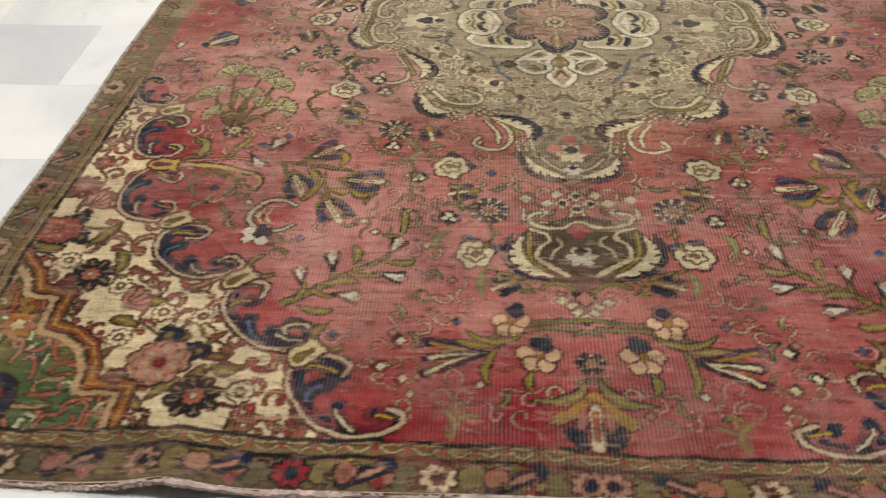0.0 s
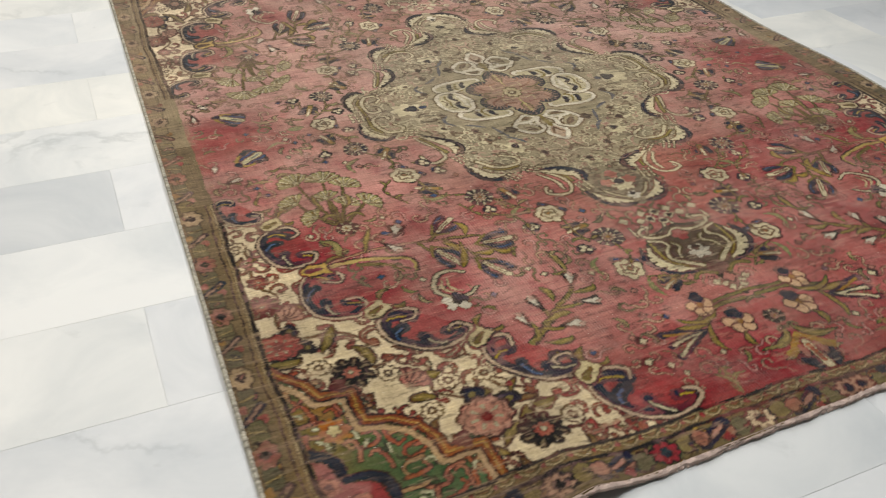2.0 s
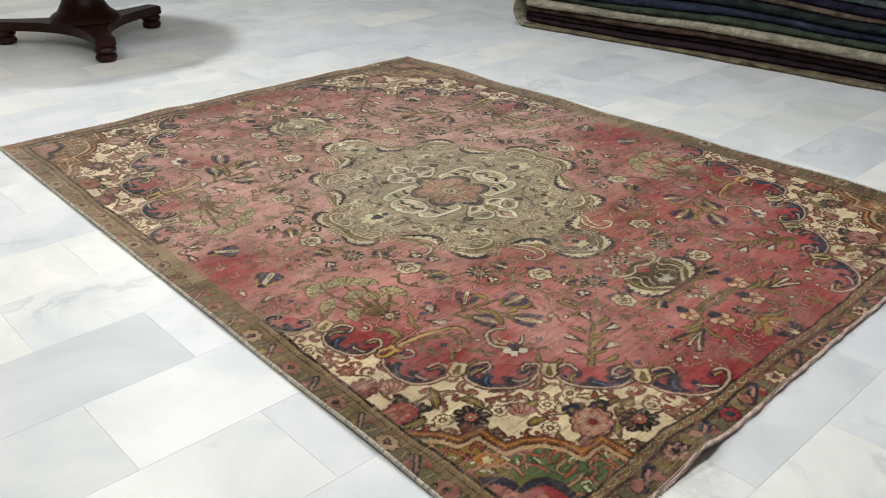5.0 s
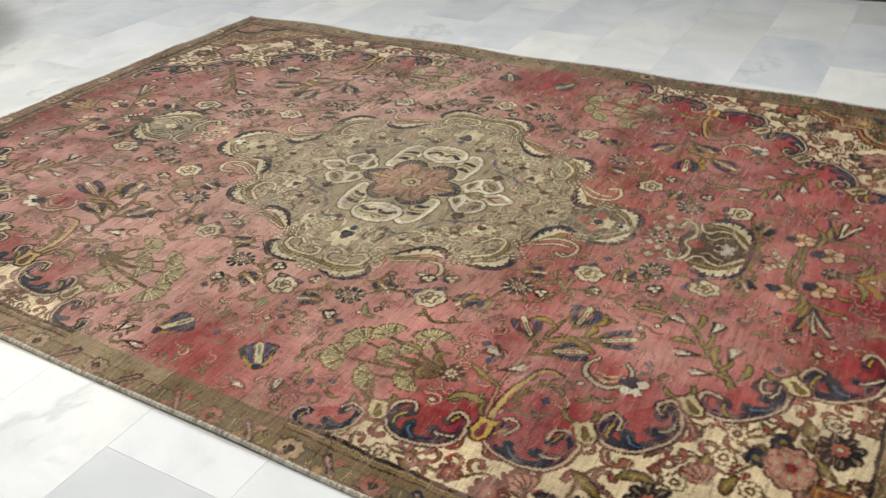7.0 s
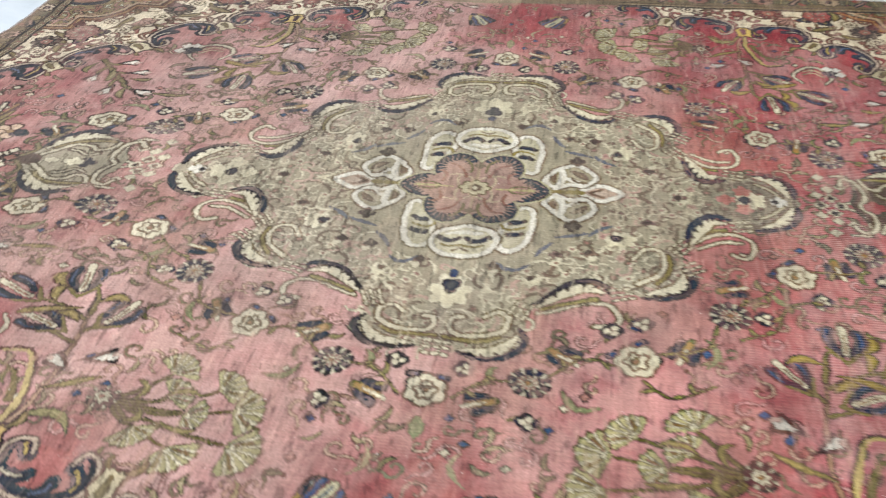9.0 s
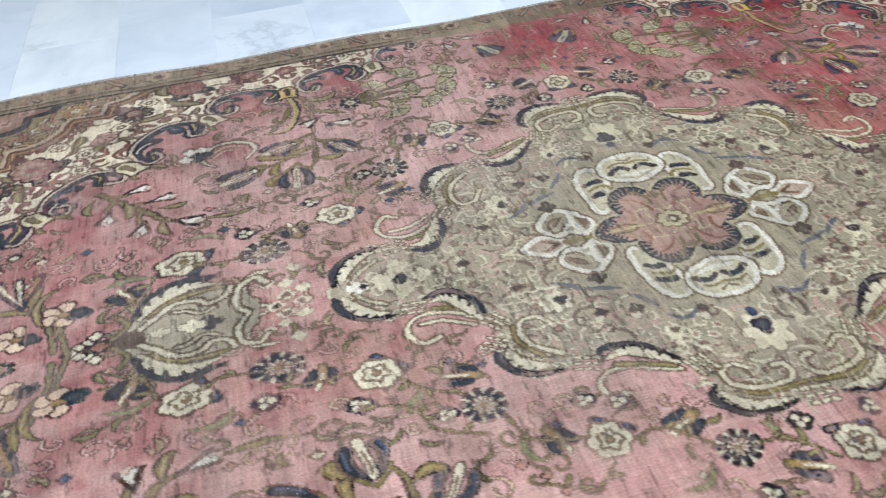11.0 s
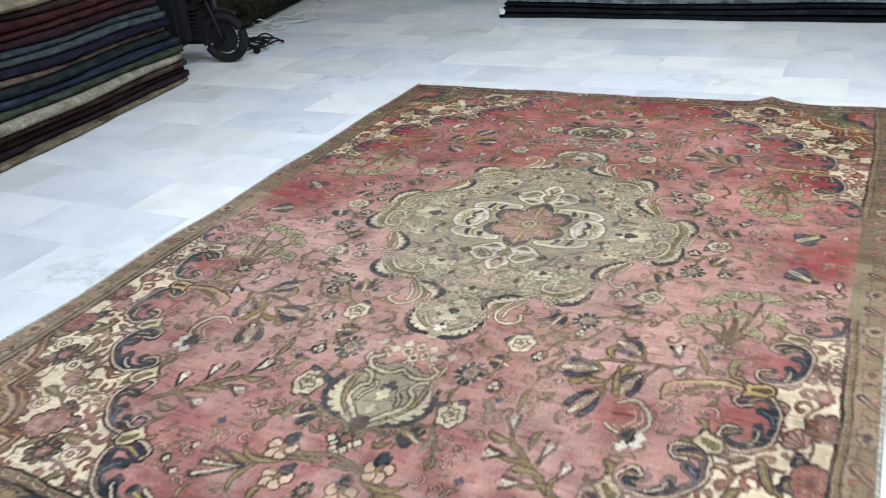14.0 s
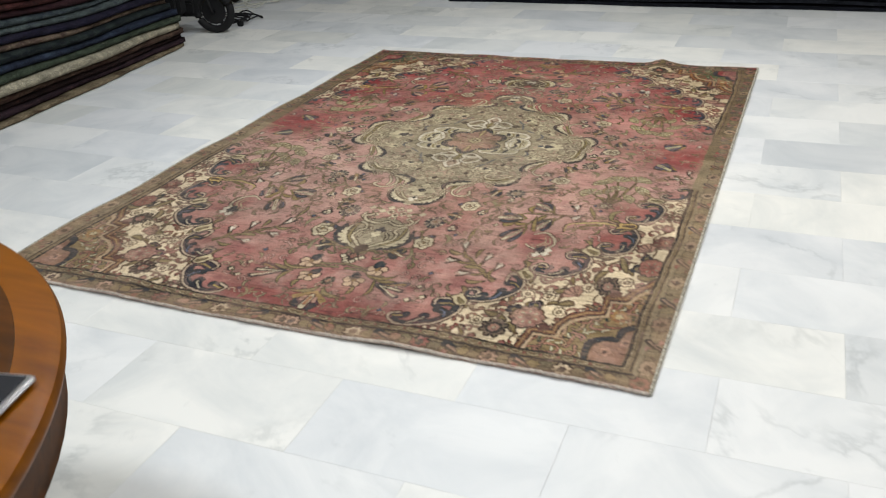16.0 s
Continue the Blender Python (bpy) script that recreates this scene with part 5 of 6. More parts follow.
def draw_quarter(near):
    cv = Canvas()
    rng = np.random.default_rng(5 if near else 6)
    p, q = np.meshgrid(np.arange(cv.np) * STEP, np.arange(cv.nq) * STEP)

    def pool(cp, cq, rp, rq):
        return np.exp(-((p - cp) / rp) ** 2 - ((q - cq) / rq) ** 2)[..., None]

    # the field: faded pink, deep red towards the ends, the sides and the lobes
    a = RED * np.ones((cv.nq, cv.np, 1))
    age = 0.30 if near else 0.84
    fade = np.clip(age * np.ones((cv.nq, cv.np, 1)) * (1 - 0.5 * pool(0.3, 1.3, 0.6, 0.35)) + 0.45 * pool(0.7, 0.25, 0.6, 0.6) + 0.35 * pool(0.6, 1.15, 0.3, 0.25), 0, 1)
    a = a * (1 - fade) + PINK * fade
    deep = np.clip(0.95 * pool(0.15, 1.70, 0.45, 0.13) + 0.95 * pool(1.18, 0.04, 0.24, 0.15) + 0.9 * pool(1.07, 0.72, 0.10, 0.11) + 0.95 * pool(1.06, 1.0, 0.11, 0.10) + 0.6 * pool(0.86, 1.12, 0.16, 0.09)
                   + 0.45 * pool(0.36, 0.78, 0.16, 0.10) + 0.6 * pool(0.0, 1.32, 0.12, 0.08) + 0.5 * pool(0.79, 1.04, 0.05, 0.05), 0, 1)
    cv.a[:] = a * (1 - deep) + DEEP * deep

    # fine curls all over the field
    keep = [(0.82, 0, 0.06), (0.77, 0.225, 0.05), (0.67, 0.455, 0.06), (0.505, 0.66, 0.05), (0.325, 0.84, 0.05), (0.225, 1.015, 0.05), (0.25, 1.18, 0.05), (0.96, 0.47, 0.16), (0.70, 0.9, 0.14), (0.56, 1.27, 0.13), (0.15, 1.45, 0.10), (1.15, 0.15, 0.08)]
    land = [(0.0, 0.95), (0.20, 0.80), (0.30, 0.62), (0.48, 0.60), (0.52, 0.42), (0.60, 0.25), (0.72, 0.15), (0.74, 0.0), (1.3, 0.02), (1.3, 0.38), (1.12, 0.62), (1.0, 1.0), (0.7, 1.3), (0.36, 1.68), (0.0, 1.68)]
    for c in scatter(rng, land, 150, 0.046, keep):
        ang, turn = rng.random() * 6.3, rng.choice((-0.8, 0.8))
        r = 0.017 + 0.012 * rng.random()
        curl(cv, c, r, ang, turn, RUST * 0.75, 0.0058)
        curl(cv, c, r, ang, turn, (PINK * 1.15, wool(206, 164, 128), wool(190, 140, 112), TAN * 1.1)[rng.integers(4)], 0.0036)
    for c in scatter(rng, land, 120, 0.036, keep):
        d, e = frame_of(rng.random() * 6.3)
        if rng.random() < 0.6:
            leaf(cv, c - d * 0.024, c + e * 0.011, c + d * 0.024, 0.0085, (OLIVE, TAN * 1.1, wool(170, 146, 98))[rng.integers(3)], UMBER * 1.4)
        else:
            cv.petals(c, 0.014, 4, 0.4, UMBER)
            cv.petals(c, 0.010, 4, 0.4, (CREAM * 0.85, ROSE, BLUE)[rng.integers(3)])

    draw_medallion(cv, rng, p, q, near, pool)
    draw_pendant(cv, near)
    draw_flowers(cv)
    draw_bouquet(cv)
    draw_corner(cv, rng, near, p, q, pool)
    draw_scrolls(cv, near)
    draw_border(cv, rng, near, p, q)
    # the corroded brown outline round every shape
    jump = np.zeros(p.shape)
    for axis in (0, 1):
        diff = np.abs(np.diff(cv.a, axis=axis)).sum(-1)
        if axis == 0:
            jump[1:] = np.maximum(jump[1:], diff)
        else:
            jump[:, 1:] = np.maximum(jump[:, 1:], diff)
    drawn = np.clip((jump - 0.10) / 0.25, 0, 1)[..., None]
    drawn = drawn * np.where(inside(np.array(MEDALLION), p, q), 0.32, 0.64)[..., None]
    cv.a[:] = cv.a * (1 - drawn) + UMBER * 0.8 * drawn
    return cv.a


def rug_height(x, y):
    """The lie of the rug: flat, with slack waves along the ends and a curl at one fold."""
    near_end, far_end = -1.835 * UNIT, 2.09 * UNIT
    fn, ff = np.exp(-np.abs(y - near_end) / 0.14), np.exp(-np.abs(y - far_end) / 0.09)
    h = 0.024 * np.exp(-np.abs((x + 0.62) / 0.060) ** 1.5) * fn + 0.004 * np.exp(-((x - 0.35) / 0.12) ** 2) * fn + 0.0015 * (1 + np.sin(x * 17)) * fn
    h = h + (0.0014 * (1 + np.sin(x * 14 + 1)) + 0.006 * np.exp(-((x - 0.62) / 0.08) ** 2) + 0.007 * np.exp(-((x + 0.35) / 0.10) ** 2)) * ff
    h = h + 0.003 * (1 + np.sin(y * 9 + x * 3)) * np.exp(-(1.10 - np.abs(x)) / 0.05)
    return 0.0085 + h + 0.0008 * np.sin(x * 23 + 2) * np.sin(y * 19)


def wavy(x, y, s):
    return np.sin(x * 5.1 + s) * np.sin(y * 4.3 + 2 * s) + 0.6 * np.sin(x * 11.3 - y * 7.7 + 3 * s) + 0.35 * np.sin(x * 23 + y * 19 + s)


def cloud(shape, cells, seed):
    """Soft random patches, 0 to 1: cells along and across."""
    rng = np.random.default_rng(seed)
    total, weight = np.zeros(shape), 0.0
    for k, amount in enumerate((1.0, 0.6, 0.4, 0.25)):
        n, m = cells[0] * 2 ** k, cells[1] * 2 ** k
        g = rng.random((n + 2, m + 2))
        j, i = np.linspace(0, n, shape[0]), np.linspace(0, m, shape[1])
        j0, i0 = j.astype(int), i.astype(int)
        fj, fi = (j - j0)[:, None], (i - i0)[None, :]
        fj, fi = fj * fj * (3 - 2 * fj), fi * fi * (3 - 2 * fi)
        rows = g[j0] * (1 - fj) + g[j0 + 1] * fj
        total += amount * (rows[:, i0] * (1 - fi) + rows[:, i0 + 1] * fi)
        weight += amount
    return total / weight


def soften(img, r):
    """Running means over 2 r + 1 knots both ways."""
    for axis in (0, 1):
        pad = [(0, 0)] * 3
        pad[axis] = (r + 1, r)
        c = np.cumsum(np.pad(img, pad, mode="edge"), axis=axis)
        n = img.shape[axis]
        img = (np.take(c, range(2 * r + 1, 2 * r + 1 + n), axis) - np.take(c, range(0, n), axis)) / (2 * r + 1)
    return img


def sample(img, p, q):
    i, j = np.clip(p / STEP, 0, img.shape[1] - 1.001), np.clip(q / STEP, 0, img.shape[0] - 1.001)
    i0, j0 = i.astype(int), j.astype(int)
    fi, fj = (i - i0)[..., None], (j - j0)[..., None]
    return (img[j0, i0] * (1 - fi) + img[j0, i0 + 1] * fi) * (1 - fj) + (img[j0 + 1, i0] * (1 - fi) + img[j0 + 1, i0 + 1] * fi) * fj


def edge_left(v):
    return (-1.46 + 0.065 * v) * UNIT


def edge_right(v):
    return (1.425 + 0.055 * v) * UNIT


def build_rug():
    rug = tagged(new("knotted_rug"), "worn red hand-knotted wool rug with olive grey medallion and ivory corners", "rug")
    near_img, far_img = draw_quarter(True), draw_quarter(False)
    nu, nv = 920, 1220
    u, v = np.meshgrid(np.linspace(-1, 1, nu), np.linspace(0, 1, nv))
    y = (-1.835 + 3.925 * v) * UNIT
    half = np.where(u < 0, -edge_left(v), edge_right(v))
    x = u * half
    # the ends are not quite straight
    y = y + 0.006 * np.sin(u * 4 + 1) * np.abs(2 * v - 1) ** 6
    q = np.where(y < 0, -y / UNIT, 0.0)
    yf = np.clip(y / UNIT, 0, None)
    # the far half was knotted a little longer than the near half
    guess = yf.copy()
    for _ in range(12):
        e = np.clip((guess - 0.55) / 0.95, 0, 1)
        guess = yf / (1 + 0.139 * e * e * (3 - 2 * e))
    q = np.where(y >= 0, guess, q)
    # the knotted middle line lies a little to one side
    off = 0.028 + 0.017 * np.exp(-(q / 0.5) ** 2)
    lean = u * PW + off * (1 - np.abs(u))
    p = np.abs(lean)
    # hand-drawn unevenness, different in each quarter
    fade_in = np.clip((PW - p) / 0.10, 0, 1) * np.clip((QL - q) / 0.10, 0, 1)
    rng = np.random.default_rng(3)
    knot_p, knot_q = rng.normal(0, 0.0013, p.shape), rng.normal(0, 0.0008, p.shape)
    frayed = [cloud((nv, nu), (330, 150), 40 + k) - 0.5 for k in range(2)]
    pw = np.abs(p + (0.007 * wavy(x, y, 1.0) + 0.0022 * wavy(x * 6, y * 6, 2.0)) * fade_in * np.clip(p / 0.1, 0, 1) + knot_p + 0.006 * frayed[0])
    qw = np.abs(q + (0.007 * wavy(x, y, 4.0) + 0.0022 * wavy(x * 6, y * 6, 5.0)) * fade_in * np.clip(q / 0.1, 0, 1) + knot_q + 0.005 * frayed[1])
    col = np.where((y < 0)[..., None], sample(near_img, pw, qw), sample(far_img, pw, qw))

    # fading and wear that follow the years on the floor, not the drawing
    def blotch(cells, seed, lo, hi):
        return np.clip((cloud((nv, nu), cells, seed) - lo) / (hi - lo), 0, 1)[..., None]

    bled = soften(soften(col, 6), 6)
    col = col + 0.65 * (col - soften(soften(col, 3), 3)).clip(-0.10, 0.05)
    wear, streak = blotch((14, 9), 21, 0.44, 0.66), blotch((60, 16), 22, 0.46, 0.66)
    col = col * (1 - 0.22 * wear) + bled * 0.22 * wear
    col = col * (1 - 0.16 * streak) + bled * 1.12 * 0.16 * streak
    pale = blotch((9, 6), 23, 0.46, 0.66)
    level = col.mean(-1, keepdims=True)
    col = col * (1 - 0.14 * pale) + (level * 0.75 + 0.05) * np.array((1.14, 0.96, 0.78)) * 0.14 * pale
    # clouds in the red dye; the far half is paled further down
    red = np.clip((col[..., :1] - 1.6 * col[..., 1:2]) / (col[..., :1] + 0.02) * 3.0, 0, 1)
    cloud_a, cloud_b = blotch((30, 12), 33, 0.36, 0.66), blotch((34, 14), 34, 0.36, 0.66)
    dark, light = blotch((40, 30), 31, 0.45, 0.66) * red, blotch((44, 32), 32, 0.48, 0.68) * red
    col = col * (1 - dark * np.array((0.22, 0.52, 0.44)))
    col = col * (1 - 0.34 * light) + np.array((0.40, 0.235, 0.20)) * 0.34 * light
    # where the madder stayed deep, and where the light took it
    for cx, cy, rx, ry, amount in ((-0.97, 0.0, 0.17, 0.15, 0.85), (0.88, -0.03, 0.20, 0.14, 0.75), (0.80, -0.64, 0.13, 0.12, 0.7), (-0.83, -0.62, 0.10, 0.10, 0.9), (-0.80, -0.77, 0.11, 0.08, 0.9), (-0.05, -1.30, 0.34, 0.09, 0.85),
                                   (-0.52, 0.86, 0.12, 0.08, 0.85), (-0.28, 0.80, 0.14, 0.08, 0.5), (0.61, 1.32, 0.2, 0.1, 0.4), (0.66, -0.20, 0.2, 0.12, 0.35), (0.42, -0.56, 0.36, 0.20, 0.6), (0.46, 1.07, 0.14, 0.10, 0.8), (0.28, 1.25, 0.14, 0.09, 0.7),
                                   (0.38, -1.05, 0.30, 0.25, 0.5), (-0.10, 1.46, 0.34, 0.07, 0.7), (0.12, -0.60, 0.14, 0.10, 0.6), (-0.45, -0.55, 0.25, 0.10, 0.3), (-0.35, -1.22, 0.25, 0.08, 0.5), (-0.62, -0.98, 0.12, 0.07, 0.35)):
        spread = np.exp(-((x - cx) / rx) ** 2 - ((y - cy) / ry) ** 2)[..., None]
        spread = np.clip(spread * (0.55 + 0.9 * cloud_a) - 0.05, 0, 1) * red * amount
        col = col * (1 - spread) + DEEP * 1.05 * spread
    for cx, cy, rx, ry, amount in ((-0.45, -0.92, 0.28, 0.16, 0.5), (-0.75, -0.30, 0.25, 0.14, 0.45), (0.35, -1.22, 0.20, 0.08, 0.35), (-0.70, 0.45, 0.25, 0.25, 0.4), (0.45, 0.75, 0.3, 0.2, 0.35), (-0.72, 1.05, 0.2, 0.15, 0.4), (0.0, -1.02, 0.25, 0.08, 0.35)):
        spread = np.exp(-((x - cx) / rx) ** 2 - ((y - cy) / ry) ** 2)[..., None] * (0.4 + 0.9 * cloud_b) * red * amount
        col = col * (1 - spread) + wool(214, 150, 136) * spread
    # the pile trodden down to tan round the medallion and in patches
    tan = np.exp(-(((x + 0.05) / 0.66) ** 2 + ((y - 0.12) / 0.80) ** 2) ** 2)[..., None] * (0.20 + 0.55 * cloud_b) + 0.18 * blotch((24, 16), 35, 0.46, 0.66)
    tan = np.clip(tan, 0, 0.7) * red * 0.75
    col = col * (1 - tan) + (wool(178, 134, 98) * 0.75 + bled * 0.25) * tan
    # far half lightened and hazed: nap sheen put into the colour along with fading
    far_sheen = (1 / (1 + np.exp(-(y + 0.15) / 0.35)))[..., None]
    col = col * (0.91 + 0.25 * far_sheen)
    col = col * (1 - 0.42 * far_sheen) + (col.mean(-1, keepdims=True) * 0.8 + 0.055) * np.array((1.16, 0.98, 0.78)) * 0.42 * far_sheen
    # the far border gets more of that painted sheen, towards rose-brown
    border_sheen = np.clip(np.maximum(p - 1.385, q - 1.772) / 0.02, 0, 1)[..., None] * far_sheen * (0.22 + 0.25 * cloud_a)
    col = col * (1 - border_sheen) + wool(176, 146, 118) * border_sheen
    # uneven dye lots row by row, worn rows and trodden-in dirt
    col = col * (0.92 + 0.16 * blotch((210, 14), 24, 0.30, 0.70)) * (0.86 + 0.28 * blotch((26, 18), 25, 0.34, 0.66))
    dash = blotch((420, 44), 26, 0.63, 0.72)
    col = col * (1 - 0.55 * dash) + (bled * 0.9 + np.array((0.12, 0.09, 0.065))) * 0.55 * dash
    dirt = blotch((380, 70), 27, 0.63, 0.72)
    col = col * (1 - 0.42 * dirt)
    col = np.clip(col, 0.004, 1) * rng.normal(1.0, 0.06, (nv, nu, 1)).clip(0.8, 1.2)
    bare = np.exp(-((x + 0.05) / 0.62) ** 4 - ((y + 0.98) / 0.40) ** 4) * blotch((12, 10), 61, 0.34, 0.60)[..., 0] + 0.30 * blotch((16, 11), 62, 0.54, 0.68)[..., 0]
    bare = 0.7 * np.clip(bare, 0, 1)
    z = rug_height(x, y)
    co = np.stack((x, y, z), -1).reshape(-1, 3)
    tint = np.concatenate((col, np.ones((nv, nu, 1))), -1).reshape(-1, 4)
    # which part each patch of knots belongs to
    pc, qc, uc, yc = (0.25 * (g[:-1, :-1] + g[1:, :-1] + g[:-1, 1:] + g[1:, 1:]) for g in (p, q, u, y))
    region = np.zeros(pc.shape, int)
    region[inside(np.array(MEDALLION), pc, qc)] = 1
    span = inside(np.array(SPANDREL), pc, qc)
    for k, (sx, sy) in enumerate(((-1, -1), (1, -1), (1, 1), (-1, 1))):
        region[span & (np.sign(uc) == sx) & (np.sign(yc) == sy)] = 2 + k
    region[(pc > 1.335) | (qc > 1.722)] = 6
    region[(pc > 1.381) | (qc > 1.768)] = 7
    jj, ii = np.mgrid[0:nv - 1, 0:nu - 1]
    quads = np.stack((jj * nu + ii, jj * nu + ii + 1, (jj + 1) * nu + ii + 1, (jj + 1) * nu + ii), -1)
    names = ("field", "medallion", "corner_panel", "corner_panel", "corner_panel", "corner_panel", "guard_stripe", "main_border")
    labels = ("faded rose red wool field with flower sprays", "olive grey lobed medallion with a white and rose heart", *["ivory corner panel with rust scrolling vines and a green gold tip"] * 4,
              "narrow zigzag guard stripe", "brown border with small red and blue flowers")
    for k, (name, label) in enumerate(zip(names, labels)):
        f = quads[region == k]
        used, faces = np.unique(f, return_inverse=True)
        faces = faces.reshape(-1, 4)
        me = bpy.data.meshes.new(name)
        me.vertices.add(len(used))
        me.vertices.foreach_set("co", co[used].astype(np.float32).ravel())
        me.loops.add(faces.size)
        me.loops.foreach_set("vertex_index", faces.astype(np.int32).ravel())
        me.polygons.add(len(faces))
        me.polygons.foreach_set("loop_start", np.arange(0, faces.size, 4, dtype=np.int32))
        me.update(calc_edges=True)
        me.polygons.foreach_set("use_smooth", np.ones(len(faces), bool))
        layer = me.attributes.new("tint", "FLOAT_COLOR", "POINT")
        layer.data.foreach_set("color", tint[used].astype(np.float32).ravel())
        layer = me.attributes.new("bare", "FLOAT", "POINT")
        layer.data.foreach_set("value", bare.ravel()[used].astype(np.float32))
        me.materials.append(PILE)
        ob = new(name, me)
        ob.parent = rug
        tagged(ob, label)
    # cotton back under the pile
    bm = bmesh.new()
    bu, bv = 60, 80
    grid = []
    for b in range(bv + 1):
        row = []
        for a in range(bu + 1):
            uu, vv = -1 + 2 * a / bu, b / bv
            xx = uu * (-edge_left(vv) if uu < 0 else edge_right(vv)) * 0.998
            yy = (-1.833 + 3.921 * vv) * UNIT
            row.append(bm.verts.new((xx, yy, float(rug_height(xx, yy)) - 0.0035)))
        grid.append(row)
    for b in range(bv):
        for a in range(bu):
            bm.faces.new((grid[b][a], grid[b][a + 1], grid[b + 1][a + 1], grid[b + 1][a]))
    part("backing", bm, BACKING, rug, "brown knotted back of the rug")
    # overcast cords along the two long sides
    for side in (-1, 1):
        bm = bmesh.new()
        pts = []
        for k in range(700):
            vv = k / 699
            xx = edge_left(vv) if side < 0 else edge_right(vv)
            yy = (-1.835 + 3.925 * vv) * UNIT
            pts.append((xx + side * 0.001, yy, float(rug_height(xx, yy)) - 0.003 + 0.0012 * math.sin(k * 1.9)))
        tube(bm, pts, 0.0055, 6)
        part("selvedge", bm, WHIPPED, rug, "whipped pale grey wool edge cord")
    # fuzzy bound ends, thick and thin
    for end in (0, 1):
        rng = random.Random(51 + end)
        bm = bmesh.new()
        rings = []
        count, thick = 620, 1.0
        for k in range(count):
            uu = -1 + 2 * k / (count - 1)
            xx = uu * (-edge_left(end) if uu < 0 else edge_right(end))
            thick = min(1.35, max(0.45, thick + 0.35 * (rng.random() - 0.5)))
            r = (0.0036 if not end else 0.0032) * thick
            yy = ((-1.835 if not end else 2.09) * UNIT) + 0.006 * math.sin(uu * 4 + 1) + 0.0030 * (rng.random() - 0.5) + 0.0015 * math.sin(k * 0.21)
            zz = float(rug_height(xx, yy)) - 0.003 + 0.0022 * rng.random()
            rings.append([bm.verts.new((xx, yy + r * 1.3 * math.cos(a), zz + r * math.sin(a))) for a in (0.3, 1.35, 2.4, 3.44, 4.5, 5.55)])
        for a, b in zip(rings, rings[1:]):
            for i in range(6):
                j = (i + 1) % 6
                bm.faces.new((a[i], a[j], b[j], b[i]))
        part("end_binding", bm, COTTON if not end else WOOL_CORD, rug, "fuzzy pinkish cotton end binding" if not end else "dark frayed end binding")
    # short worn fringe along both ends
    for end in (0, 1):
        bm = bmesh.new()
        rng = random.Random(31 + end)
        count = 900
        for k in range(count):
            uu = -0.995 + 1.99 * k / (count - 1)
            xx = uu * (-edge_left(end) if uu < 0 else edge_right(end))
            yy = ((-1.835 if not end else 2.09) * UNIT) + 0.006 * math.sin(uu * 4 + 1)
            zz = float(rug_height(xx, yy)) - 0.002
            out = -1 if not end else 1
            length = (0.003 + 0.004 * rng.random() * rng.random() + 0.001 * math.sin(k * 0.05)) if not end else (0.002 + 0.002 * rng.random())
            lean = 0.006 * (rng.random() - 0.5)
            a, b = 0.0019, 0.0012
            top = [bm.verts.new(c) for c in ((xx - a, yy - out * 0.004, zz + 0.003), (xx + a, yy - out * 0.004, zz + 0.003), (xx + lean + b, yy + out * length, max(0.002, zz - 0.003)), (xx + lean - b, yy + out * length, max(0.002, zz - 0.003)))]
            low = [bm.verts.new(c) for c in ((xx - a, yy - out * 0.004, zz - 0.002), (xx + a, yy - out * 0.004, zz - 0.002), (xx + lean + b, yy + out * length, max(0.0005, zz - 0.0055)), (xx + lean - b, yy + out * length, max(0.0005, zz - 0.0055)))]
            bm.faces.new(top)
            bm.faces.new(low[::-1])
            for i in range(4):
                j = (i + 1) % 4
                bm.faces.new((top[j], top[i], low[i], low[j]))
        fringe = part("fringe", bm, COTTON, rug, "short worn cotton fringe")
        tagged(fringe, kind="stuff")
    return rug


build_rug()


# ---- the stack of folded rugs ----
def folded_rug(y0, y1, x0, x1, z0, thick, depth, mat, label, seed, sag):
    """One rug of a stack, folded so that a soft round fold faces the room; x0 and x1 are its front at the two ends."""
    rng = random.Random(seed)
    ph = [rng.random() * 6.3 for _ in range(6)]
    steps, arc = 110, 10
    bm = bmesh.new()
    rings = []
    for k in range(steps + 1):
        s = k / steps
        yy = y0 + (y1 - y0) * s
        low = z0 + sag(yy, z0)
        high = z0 + thick + sag(yy, z0 + thick)
        front = x0 + (x1 - x0) * s + 0.012 * math.sin(yy * 3.1 + ph[0]) + 0.005 * math.sin(yy * 9 + ph[1]) + 0.002 * math.sin(yy * 31 + ph[2])
        t = high - low
        round_off = min(1.0, min(s, 1 - s) * steps / 3.0) ** 0.5
        ring = []
        for i in range(arc + 1):
            ang = -math.pi / 2 + math.pi * i / arc
            dent = 1 + 0.05 * math.sin(yy * 17 + ph[3] + i * 0.8) + 0.03 * math.sin(yy * 47 + ph[4] + i)
            reach = 0.75 * t * math.cos(ang) * dent
            ring.append((front + 0.04 - reach * round_off, yy, low + t / 2 + t * 0.495 * math.sin(ang)))
        ring += [(front + depth, yy, low + t), (front + depth, yy, low)]
        rings.append([bm.verts.new(c) for c in ring])
    m = len(rings[0])
    for a, b in zip(rings, rings[1:]):
        for i in range(m):
            j = (i + 1) % m
            bm.faces.new((a[j], a[i], b[i], b[j]))
    bm.faces.new(rings[0])
    bm.faces.new(rings[-1][::-1])
    return tagged(finish("folded_rug", bm, mat), label, "rug", "stack of folded rugs")


def stack_sag(y, z):
    grow = min(1.0, z / 0.35)
    return grow * (0.020 * math.sin(y * 2.1 + 0.6) + 0.010 * math.sin(y * 4.7)) - grow * 0.05 * max(0.0, -0.75 - y) ** 2


